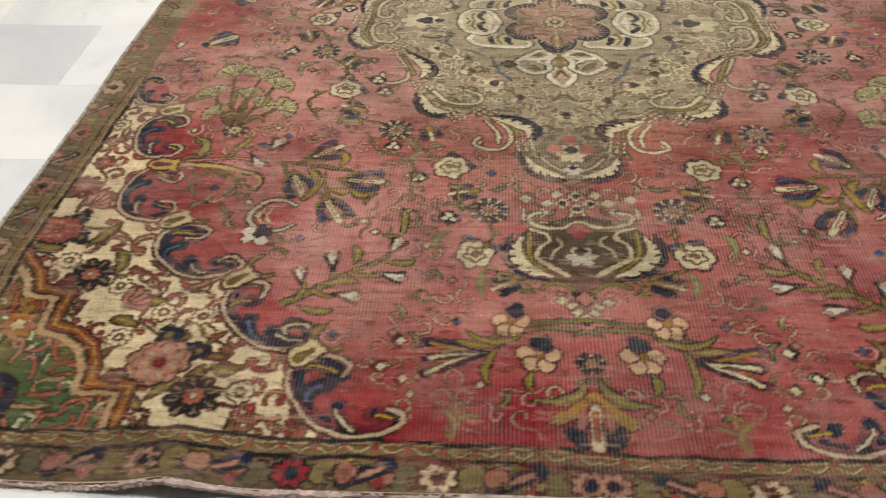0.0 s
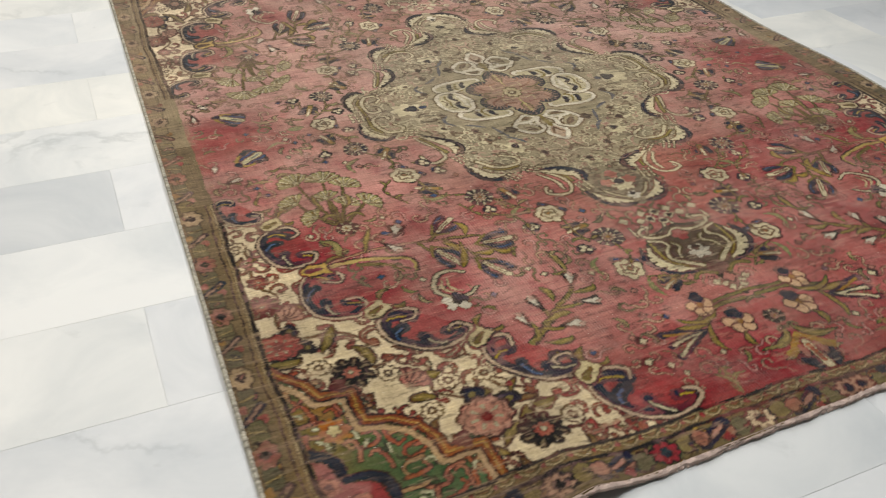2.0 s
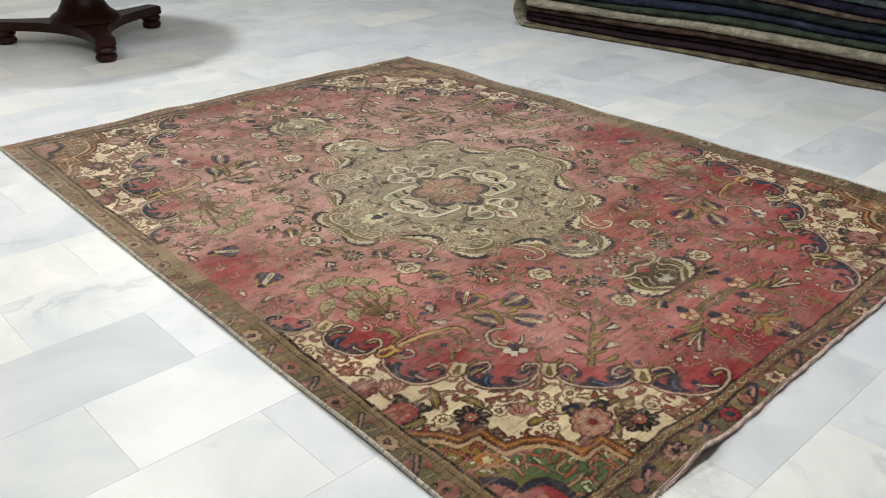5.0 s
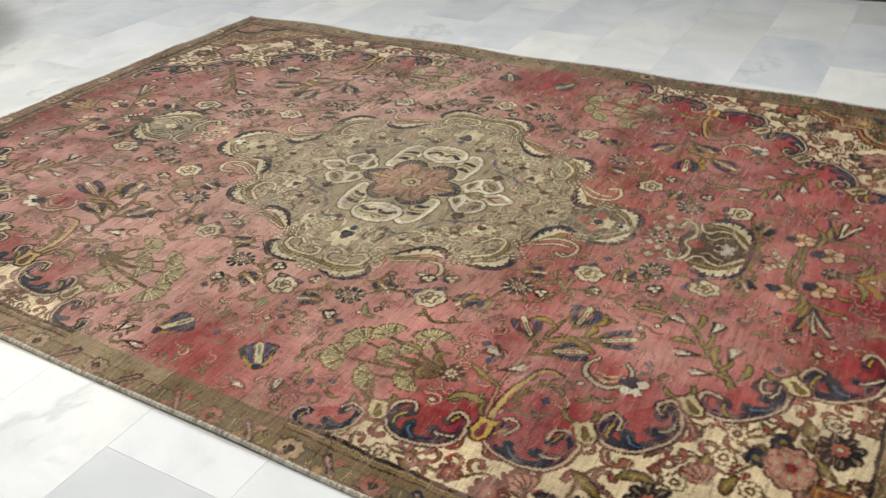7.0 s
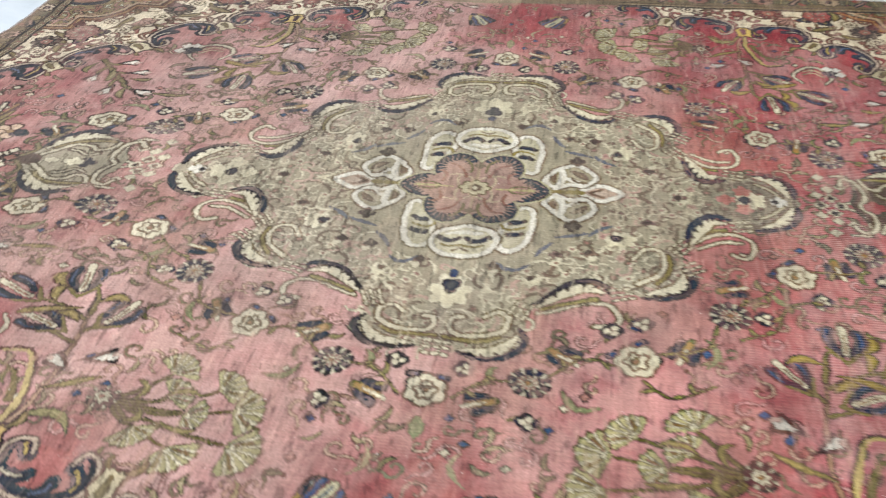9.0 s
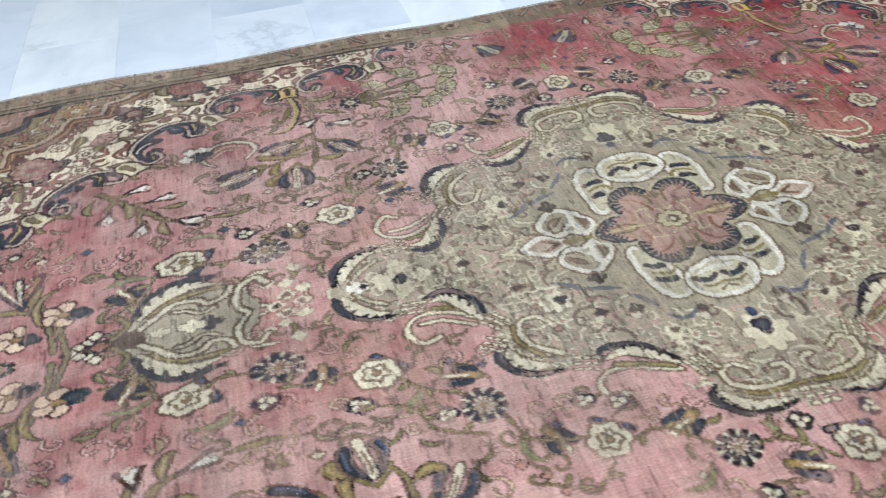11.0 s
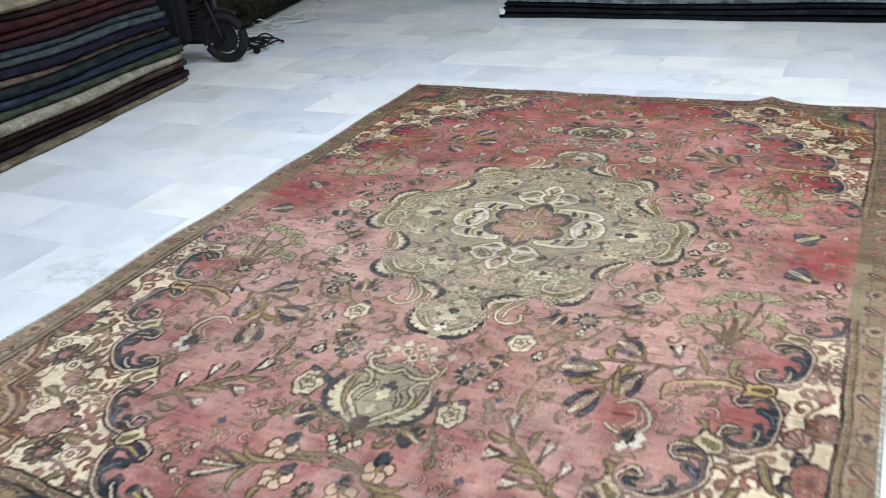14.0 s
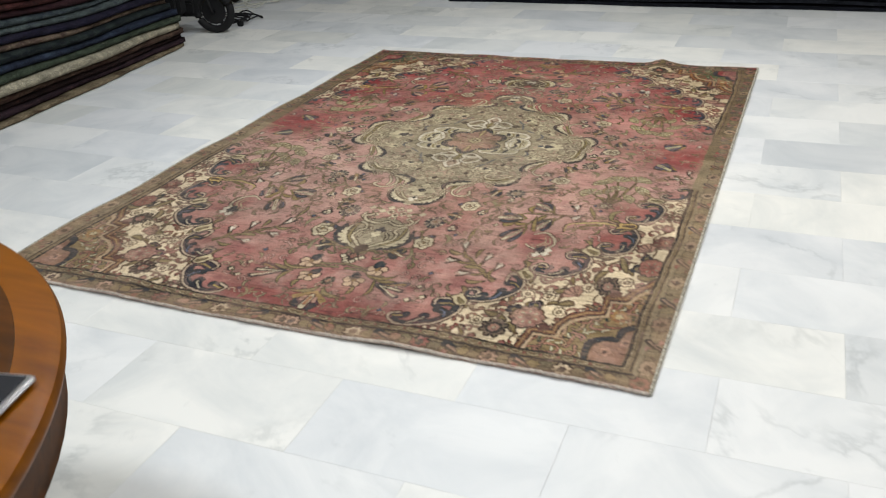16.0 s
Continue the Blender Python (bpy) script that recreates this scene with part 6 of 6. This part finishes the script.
# name, wool, second colour, share of it, thickness, how far the fold stands back, label
FOLDS = [
    ("beige", (142, 128, 104), (96, 80, 62), 0.60, 0.024, 0.0, "thin beige wool rug lying flat under the stack"),
    ("plum", (58, 44, 50), (74, 54, 56), 0.62, 0.034, 0.035, "dark plum brown folded rug"),
    ("umber", (52, 38, 38), (72, 50, 46), 0.60, 0.034, 0.030, "dark umber folded rug"),
    ("brown", (104, 84, 72), (78, 58, 52), 0.52, 0.036, 0.012, "mid-brown folded wool rug"),
    ("cream", (188, 180, 158), (168, 160, 138), 0.60, 0.050, -0.004, "thick cream folded rug"),
    ("moss", (74, 84, 70), (170, 170, 156), 0.69, 0.040, 0.0, "moss green folded rug with pale knots"),
    ("teal", (50, 58, 76), (62, 74, 90), 0.58, 0.042, 0.004, "dark blue folded rug"),
    ("forest", (52, 60, 58), (38, 44, 48), 0.50, 0.044, 0.0, "dark green folded rug"),
    ("tan", (126, 110, 96), (92, 76, 68), 0.55, 0.030, 0.004, "tan patterned folded rug"),
    ("aubergine", (40, 38, 56), (54, 50, 66), 0.58, 0.042, 0.010, "dark aubergine folded rug"),
    ("slate", (92, 102, 102), (70, 78, 84), 0.55, 0.036, 0.0, "slate grey folded rug"),
    ("steel", (80, 90, 92), (60, 68, 76), 0.55, 0.034, 0.006, "blue grey folded rug"),
    ("wine", (62, 40, 44), (80, 50, 50), 0.60, 0.040, 0.010, "dark wine red folded rug"),
    ("madder", (82, 48, 46), (58, 36, 36), 0.55, 0.038, 0.006, "madder red folded rug"),
    ("garnet", (70, 38, 40), (94, 62, 54), 0.60, 0.038, 0.0, "garnet red folded rug"),
    ("coffee", (64, 46, 42), (88, 66, 56), 0.58, 0.034, 0.01, "coffee brown folded rug"),
    ("sand", (176, 162, 136), (140, 124, 102), 0.60, 0.050, 0.0, "pale sand folded rug on top of the stack"),
]
level = 0.001
for k, (name, base, accent, spots, thick, back, label) in enumerate(FOLDS):
    mat = folded_material("wool_" + name, tuple(c * 0.58 for c in lin(*base)), tuple(c * 0.58 for c in lin(*accent)), spots)
    high = k / len(FOLDS)
    rnd = random.Random(70 + k)
    end_near = (-1.30, -1.33, -1.315)[k] if k < 3 else -1.34 + 0.12 * high * high + 0.05 * rnd.random()
    end_far = 1.73 - (0.02 + 0.10 * rnd.random() if k else 0.0) - 0.2 * high
    if name in ("plum", "umber", "brown"):
        end_far = 1.735
    elif name in ("beige", "cream"):
        end_far = 1.71
    lean = 0.13 * high + back - 0.02
    folded_rug(end_near, end_far, 2.47 + lean + 0.02 * rnd.random(), 2.215 + lean + 0.02 * rnd.random(), level, thick, 1.15, mat, label, 70 + k, stack_sag)
    level += thick + 0.001
# the beige rug is turned up round the lowest ones at the far end
cuff = bmesh.new()
rings = []
for k in range(15):
    ang = -math.pi / 2 + math.pi * k / 14
    rings.append([cuff.verts.new((x, 1.70 + r * 0.9 * math.cos(ang), 0.108 + r * math.sin(ang))) for x, r in ((2.225, 0.104), (2.212, 0.094), (2.225, 0.082), (3.3, 0.082), (3.3, 0.107), (2.24, 0.107))])
for a, b in zip(rings, rings[1:]):
    for i in range(6):
        j = (i + 1) % 6
        cuff.faces.new((a[i], a[j], b[j], b[i]))
cuff.faces.new(rings[0][::-1])
cuff.faces.new(rings[-1])
tagged(finish("folded_rug", cuff, bpy.data.materials["wool_cream"]), "cream rug end turned up round the lowest rugs", "rug", "stack of folded rugs")


# ---- the low stack of large rugs along the far side ----
def flat_rug(x0, x1, y0, y1, z0, thick, mat, label, seed):
    rng = random.Random(seed)
    ph = [rng.random() * 6.3 for _ in range(3)]
    bm = bmesh.new()
    cols, rows = 70, 10
    top, low = [], []
    for b in range(rows + 1):
        s = b / rows
        yy = y1 + (y0 - y1) * s
        rt, rl = [], []
        for a in range(cols + 1):
            xx = x0 + (x1 - x0) * a / cols
            edge = 0.010 * math.sin(xx * 3 + ph[0]) + 0.006 * math.sin(xx * 9 + ph[1]) if b == 0 else 0
            lift = 0.006 * math.sin(xx * 2.3 + ph[2]) * (z0 > 0.02)
            soft = thick * (0.35 if b in (0, rows) or a in (0, cols) else 0.0)
            rt.append(bm.verts.new((xx, yy + edge, z0 + thick + lift - soft)))
            rl.append(bm.verts.new((xx, yy + edge, z0 + lift)))
        top.append(rt)
        low.append(rl)
    for b in range(rows):
        for a in range(cols):
            bm.faces.new((top[b][a + 1], top[b][a], top[b + 1][a], top[b + 1][a + 1]))
            bm.faces.new((low[b][a], low[b][a + 1], low[b + 1][a + 1], low[b + 1][a]))
    for a in range(cols):
        bm.faces.new((top[0][a], top[0][a + 1], low[0][a + 1], low[0][a]))
        bm.faces.new((top[-1][a + 1], top[-1][a], low[-1][a], low[-1][a + 1]))
    for b in range(rows):
        bm.faces.new((top[b + 1][0], top[b][0], low[b][0], low[b + 1][0]))
        bm.faces.new((top[b][-1], top[b + 1][-1], low[b + 1][-1], low[b][-1]))
    return tagged(finish("stacked_rug", bm, mat), label, "rug", "low stack of large rugs")


DARK_WOOL = folded_material("wool_charcoal", lin(30, 32, 38), lin(46, 48, 54), 0.6)
INK_WOOL = folded_material("wool_ink", lin(20, 22, 28), lin(34, 36, 44), 0.6)
ASH_WOOL = folded_material("wool_ash", lin(118, 122, 126), lin(80, 86, 94), 0.52)
z = 0.001
for k, (thick, mat, label) in enumerate(((0.032, INK_WOOL, "near-black rug at the bottom of a low stack"), (0.030, DARK_WOOL, "charcoal rug in a low stack"),
                                         (0.022, INK_WOOL, "near-black rug in a low stack"), (0.030, ASH_WOOL, "ash grey patterned rug on top of a low stack"))):
    flat_rug(-3.6, 1.26 - 0.012 * k, -4.75, -2.955 - 0.012 * k, z, thick, mat, label, 11 + k)
    z += thick + 0.004
flat_rug(1.75, 3.03, -4.9, -3.58, 0.001, 0.07, DARK_WOOL, "dark rug lying folded on the marble floor", 21)


tagged(finish("paper_tag", lathe(bmesh.new(), [(0.020, 0.0), (0.021, 0.0015), (0.020, 0.003)], 20), PAPER), "small round white paper tag on the rug's edge", "tag").matrix_basis = pose(1.235, -2.938, 0.045, 90, 0, 0)


# ---- pedestal table ----
def build_table(cx, cy):
    table = tagged(new("round_table"), "round wooden pedestal table with banded top and dark three-footed base", "table")
    table.location = (cx, cy, 0)
    R, H = 0.683, 0.765
    part("apron", lathe(bmesh.new(), [(R - 0.034, H - 0.100), (R - 0.022, H - 0.098), (R - 0.017, H - 0.090), (R - 0.020, H - 0.080), (R - 0.020, H - 0.031)], 96), WALNUT, table, "dark brown apron under the top")
    part("tabletop", lathe(bmesh.new(), [(R - 0.035, H - 0.034), (R - 0.010, H - 0.030), (R - 0.002, H - 0.020), (R, H - 0.012), (R - 0.004, H - 0.003), (R - 0.014, H)], 128), CHERRY, table, "polished top with a light cherry band")
    part("inlay", lathe(bmesh.new(), [(R - 0.055, H - 0.002), (R - 0.055, H + 0.0010), (R - 0.057, H + 0.0013)], 128), WALNUT, table, "darker veneered centre of the top")
    part("column", lathe(bmesh.new(), [(0.20, 0.135), (0.205, 0.15), (0.19, 0.175), (0.15, 0.20), (0.115, 0.26), (0.10, 0.34), (0.105, 0.42), (0.125, 0.50), (0.13, 0.54), (0.11, 0.57), (0.15, 0.61), (0.22, 0.65)], 40), MAHOGANY, table, "turned dark column")
    # three-armed platform with hollow sides
    bm = bmesh.new()
    outline = []
    start = math.radians(-102)
    for k in range(3):
        ang = start + k * 2 * math.pi / 3
        d, s = Vector((math.cos(ang), math.sin(ang))), Vector((-math.sin(ang), math.cos(ang)))
        for off in (-0.055, 0.055):
            outline.append(d * 0.545 + s * off)
        nxt = ang + math.pi / 3
        hub = Vector((math.cos(nxt), math.sin(nxt)))
        a = d * 0.545 + s * 0.055
        nd, ns = Vector((math.cos(ang + 2 * math.pi / 3), math.sin(ang + 2 * math.pi / 3))), Vector((-math.sin(ang + 2 * math.pi / 3), math.cos(ang + 2 * math.pi / 3)))
        b = nd * 0.545 - ns * 0.055
        for i in range(1, 10):
            t = i / 10
            outline.append((1 - t) ** 2 * a + 2 * t * (1 - t) * hub * 0.02 + t * t * b)
    low = [bm.verts.new((v.x, v.y, 0.085)) for v in outline]
    top = [bm.verts.new((v.x, v.y, 0.138)) for v in outline]
    bm.faces.new(low[::-1])
    bm.faces.new(top)
    for i in range(len(low)):
        j = (i + 1) % len(low)
        bm.faces.new((low[i], low[j], top[j], top[i]))
    bmesh.ops.bevel(bm, geom=[e for e in bm.edges if abs(e.verts[0].co.z - e.verts[1].co.z) < 1e-5], offset=0.006, segments=2, affect="EDGES")
    part("platform", bm, MAHOGANY, table, "dark platform with three arms")
    for k in range(3):
        ang = start + k * 2 * math.pi / 3
        c = (0.50 * math.cos(ang), 0.50 * math.sin(ang))
        part("foot", lathe(bmesh.new(), [(0.040, 0.0), (0.052, 0.006), (0.060, 0.022), (0.055, 0.038), (0.044, 0.044), (0.056, 0.052), (0.062, 0.066), (0.054, 0.080), (0.045, 0.086)], 28, c), MAHOGANY, table, "turned bun foot")
    return table


build_table(-0.035, 3.19)


def build_tablet(x, y, turn):
    tablet = tagged(new("tablet"), "black glass tablet with a silver rim lying on the table", "tablet")
    tablet.matrix_basis = pose(x, y, 0.7668, 0, 0, turn)
    part("case", box(bmesh.new(), -0.12, 0.12, -0.085, 0.085, 0.0, 0.009, 0.004), STEEL, tablet, "silver rim")
    part("screen", box(bmesh.new(), -0.112, 0.112, -0.077, 0.077, 0.0088, 0.0102), GLASS_BLACK, tablet, "black glass front")


build_tablet(-0.515, 2.935, 102)


# ---- child's bicycle parked behind the stack ----
def build_bicycle():
    bike = tagged(new("bicycle"), "small black bicycle parked behind the folded rugs", "bicycle")
    bike.matrix_basis = pose(2.53, -1.69, 0, 0, 0, 12)
    R = 0.15

    def wheel(x):
        w = new("wheel")
        w.parent = bike
        w.location = (x, 0, R)
        part("tyre", tube(bmesh.new(), [((R - 0.026) * math.cos(a), 0, (R - 0.026) * math.sin(a)) for a in np.linspace(0, 2 * math.pi, 40, endpoint=False)], 0.027, 12, True), RUBBER, w, "black rubber tyre")
        part("rim", tube(bmesh.new(), [((R - 0.048) * math.cos(a), 0, (R - 0.048) * math.sin(a)) for a in np.linspace(0, 2 * math.pi, 40, endpoint=False)], 0.005, 6, True), DULL, w, "dull steel rim")
        for k in range(12):
            a = k * math.pi / 6
            part("spoke", tube(bmesh.new(), [(0.015 * math.cos(a), 0.012 * (-1) ** k, 0.015 * math.sin(a)), ((R - 0.05) * math.cos(a), 0, (R - 0.05) * math.sin(a))], 0.0013, 5), DULL, w)
        part("hub", tube(bmesh.new(), [(0, -0.035, 0), (0, 0.035, 0)], 0.014, 10), DULL, w)
        part("brake_disc", tube(bmesh.new(), [(0, 0.004, 0), (0, 0.010, 0)], 0.088, 28), BLACK, w, "black disc over the hub")

    wheel(0.0)
    wheel(0.62)
    bars = (("fork", [(0.0, 0.03, R), (0.06, 0.03, 0.36), (0.085, 0.0, 0.42)], 0.010), ("fork", [(0.0, -0.03, R), (0.06, -0.03, 0.36), (0.085, 0.0, 0.42)], 0.010),
            ("head_tube", [(0.08, 0, 0.40), (0.12, 0, 0.55)], 0.018), ("down_tube", [(0.09, 0, 0.42), (0.34, 0, 0.18)], 0.016), ("top_tube", [(0.11, 0, 0.50), (0.40, 0, 0.40)], 0.014),
            ("seat_tube", [(0.34, 0, 0.18), (0.44, 0, 0.52)], 0.014), ("chain_stay", [(0.34, 0.04, 0.18), (0.62, 0.04, R)], 0.009), ("chain_stay", [(0.34, -0.04, 0.18), (0.62, -0.04, R)], 0.009),
            ("handlebar", [(0.16, -0.22, 0.62), (0.12, -0.10, 0.60), (0.12, 0.10, 0.60), (0.16, 0.22, 0.62)], 0.010), ("stem", [(0.12, 0, 0.55), (0.12, 0, 0.60)], 0.013))
    for name, pts, r in bars:
        part(name, tube(bmesh.new(), pts, r, 10), BLACK, bike)
    part("mudguard", tube(bmesh.new(), [((R + 0.016) * math.cos(a), 0, R + (R + 0.016) * math.sin(a)) for a in np.linspace(0.5, 2.2, 14)], 0.012, 8), BLACK, bike)
    # engine-like body: a rounded core, a ribbed block and a chrome canister
    core = box(bmesh.new(), 0.10, 0.52, -0.055, 0.055, 0.12, 0.30, 0.03)
    part("body_panel", core, BLACK, bike, "black plastic body")
    for k in range(6):
        part("fin", box(bmesh.new(), 0.13, 0.30, -0.068, 0.068, 0.205 + 0.024 * k, 0.217 + 0.024 * k, 0.003), RUBBER, bike)
    part("tank", box(bmesh.new(), 0.14, 0.46, -0.07, 0.07, 0.40, 0.54, 0.045), BLACK, bike, "rounded black tank")
    part("canister", tube(bmesh.new(), [(0.075, -0.07, 0.30), (0.085, -0.07, 0.42)], 0.030, 18), CHROME_DARK, bike, "shiny dark metal canister")
    part("foot_peg", tube(bmesh.new(), [(0.20, -0.15, 0.16), (0.20, 0.15, 0.16)], 0.010, 8), DULL, bike)
    part("basket", box(bmesh.new(), 0.16, 0.50, 0.06, 0.20, 0.14, 0.60, 0.03), RUBBER, bike, "black side bag")
    part("chain_guard", box(bmesh.new(), 0.28, 0.66, -0.062, -0.048, 0.13, 0.23, 0.006), BLACK, bike)
    saddle = lathe(bmesh.new(), [(0.03, 0.52), (0.085, 0.53), (0.10, 0.55), (0.085, 0.575), (0.03, 0.58)], 20, (0.44, 0))
    part("saddle", saddle, RUBBER, bike)
    part("headlamp", lathe(bmesh.new(), [(0.012, 0.43), (0.026, 0.44), (0.030, 0.47), (0.012, 0.48)], 16, (0.045, 0)), STEEL, bike, "small chrome lamp")


build_bicycle()


# ---- cables beside the bicycle ----
def cable(name, label, loops, radius, mat, seed, spread):
    rng = random.Random(seed)
    pts = []
    cx, cy = loops[0]
    for k, (x, y) in enumerate(loops):
        r = spread * (0.7 + 0.6 * rng.random())
        start = rng.random() * 6.3
        for i in range(14):
            a = start + i / 14 * 2 * math.pi * 1.1
            pts.append((x + r * math.cos(a), y + 0.7 * r * math.sin(a), radius + radius * 2.0 * (k % 3) + 0.012 * (1 + math.sin(a * 2 + k)) * (k > 0)))
    return tagged(finish(name, tube(bmesh.new(), pts, radius, 6), mat), label, "cable")


cable("cable", "tangled black electric cable on the floor", [(2.64, -1.98), (2.56, -2.03), (2.70, -2.08), (2.50, -2.14), (2.62, -2.18), (2.54, -1.96)], 0.006, RUBBER, 3, 0.075)
cable("cord", "tangled pale grey cord on the floor", [(2.86, -2.42), (2.76, -2.52), (2.92, -2.58), (2.80, -2.70), (2.72, -2.80)], 0.0045, CABLE_WHITE, 8, 0.11)
tail = [(2.72 + 0.30 * t + 0.06 * math.sin(t * 7), -2.80 - 0.70 * t, 0.005) for t in np.linspace(0, 1, 24)]
tagged(finish("cord", tube(bmesh.new(), tail, 0.0045, 6), CABLE_WHITE), "pale grey cord running along the floor", "cable")
tagged(finish("power_plug", box(bmesh.new(), 2.455, 2.495, -1.92, -1.88, 0.0, 0.045, 0.008), RUBBER), "black plug at the end of the cable", "plug")


def rolled_rug(a, b, r, mat, label):
    roll = tagged(new("rolled_rug"), label, "rug", "rolled rugs along the side")
    a, b = Vector(a), Vector(b)
    bm = bmesh.new()
    n = 12
    tube(bm, [a.lerp(b, i / n) + Vector((0, 0, 0.004 * math.sin(i * 1.7))) for i in range(n + 1)], r, 22)
    part("roll", bm, mat, roll)
    d = (b - a).normalized()
    s = d.cross(Vector((0, 0, 1))).normalized()
    pts = [b + d * 0.004 + (r * (0.92 - 0.8 * t / 40)) * (math.cos(t * 0.6) * s + math.sin(t * 0.6) * Vector((0, 0, 1))) for t in range(40)]
    part("roll_end", tube(bm := bmesh.new(), pts, 0.006, 5), mat, roll)
    return roll


OLIVE_WOOL = folded_material("wool_olive", lin(34, 33, 26), lin(54, 48, 36), 0.55)
KHAKI_WOOL = folded_material("wool_khaki", lin(50, 44, 35), lin(32, 29, 24), 0.55)
rolled_rug((3.42, -4.6, 0.09), (3.04, -2.48, 0.09), 0.088, OLIVE_WOOL, "dark olive rolled rug on the floor")
rolled_rug((3.62, -4.6, 0.10), (3.24, -2.38, 0.10), 0.098, KHAKI_WOOL, "khaki rolled rug on the floor")
rolled_rug((3.84, -4.6, 0.11), (3.46, -2.33, 0.11), 0.108, OLIVE_WOOL, "dark olive rolled rug beside the others")
rolled_rug((3.72, -4.6, 0.27), (3.34, -2.40, 0.27), 0.085, KHAKI_WOOL, "khaki rolled rug lying on top of two others")


# ---- marble tiles ----
TILE_W, TILE_L, GAP = 0.300, 0.600, 0.0004
# tiles of a greyer slab, by row and place in the row
GREYER = {(-1, -3), (-2, -3), (4, -3), (2, -4), (-5, -1), (-7, 2), (-9, 0), (-8, 4), (2, 3), (-4, 4), (-6, 3), (-2, 3), (0, 4), (-6, 1), (-11, 3), (-10, -2), (-10, 1), (-7, -2), (-8, -1), (-6, -3)}


def tile_mesh(material, cache={}):
    if material.name not in cache:
        bm = bmesh.new()
        box(bm, GAP / 2, TILE_L - GAP / 2, GAP / 2, TILE_W - GAP / 2, -0.012, 0.0)
        top = [e for e in bm.edges if e.verts[0].co.z > -0.001 and e.verts[1].co.z > -0.001]
        bmesh.ops.bevel(bm, geom=top, offset=0.0004, segments=1, affect="EDGES")
        me = bpy.data.meshes.new("tile")
        bm.to_mesh(me)
        bm.free()
        me.materials.append(material)
        cache[material.name] = me
    return cache[material.name]


def lay_tiles():
    rng = random.Random(12)
    single, rest = [], []
    for row in range(-17, 19):
        y = -0.035 + TILE_W * row
        for k in range(-6, 11):
            x = (-0.31 if row % 2 == 0 else -0.02) + TILE_L * k
            if x + TILE_L < X0 or x > X1 or y + TILE_W < Y0 or y > Y1:
                continue
            tile = (x, y, (row, k) in GREYER or rng.random() < (0.30 if row < -5 else 0.10 if k > 2 or row > 9 else 0.0))
            near = (-3.2 < x < 2.25) and (-3.0 < y < 3.6)
            (single if near else rest).append(tile)
    # those beneath the rug are never seen apart
    hidden = [t for t in single if -0.95 < t[0] and t[0] + TILE_L < 0.95 and -1.3 < t[1] < 1.2]
    single = [t for t in single if t not in hidden]
    single.sort(key=lambda t: abs(t[0]) + abs(t[1]))
    rest += hidden + single[300:]
    for x, y, dull in single[:300]:
        ob = new("tile", tile_mesh(MARBLE_GREY if dull else MARBLE))
        ob.location = (x, y, 0)
        ob.parent = floor
    verts, faces = [], []
    kinds = []
    for x, y, dull in rest:
        x0, x1 = max(X0, x) + GAP / 2, min(X1, x + TILE_L) - GAP / 2
        y0, y1 = max(Y0, y) + GAP / 2, min(Y1, y + TILE_W) - GAP / 2
        if x1 - x0 < 0.01 or y1 - y0 < 0.01:
            continue
        b = len(verts)
        for zz in (-0.012, 0.0):
            verts += [(x0, y0, zz), (x1, y0, zz), (x1, y1, zz), (x0, y1, zz)]
        faces += [(b + 4, b + 5, b + 6, b + 7), (b, b + 1, b + 5, b + 4), (b + 1, b + 2, b + 6, b + 5), (b + 2, b + 3, b + 7, b + 6), (b + 3, b, b + 4, b + 7)]
        kinds += [int(dull)] * 5
    me = bpy.data.meshes.new("outer_tiles")
    me.from_pydata(verts, [], faces)
    me.materials.append(MARBLE)
    me.materials.append(MARBLE_GREY)
    me.polygons.foreach_set("material_index", kinds)
    ob = new("outer_tiles", me)
    ob.parent = floor
    tagged(ob, "marble tiles towards the walls", kind="stuff")


lay_tiles()
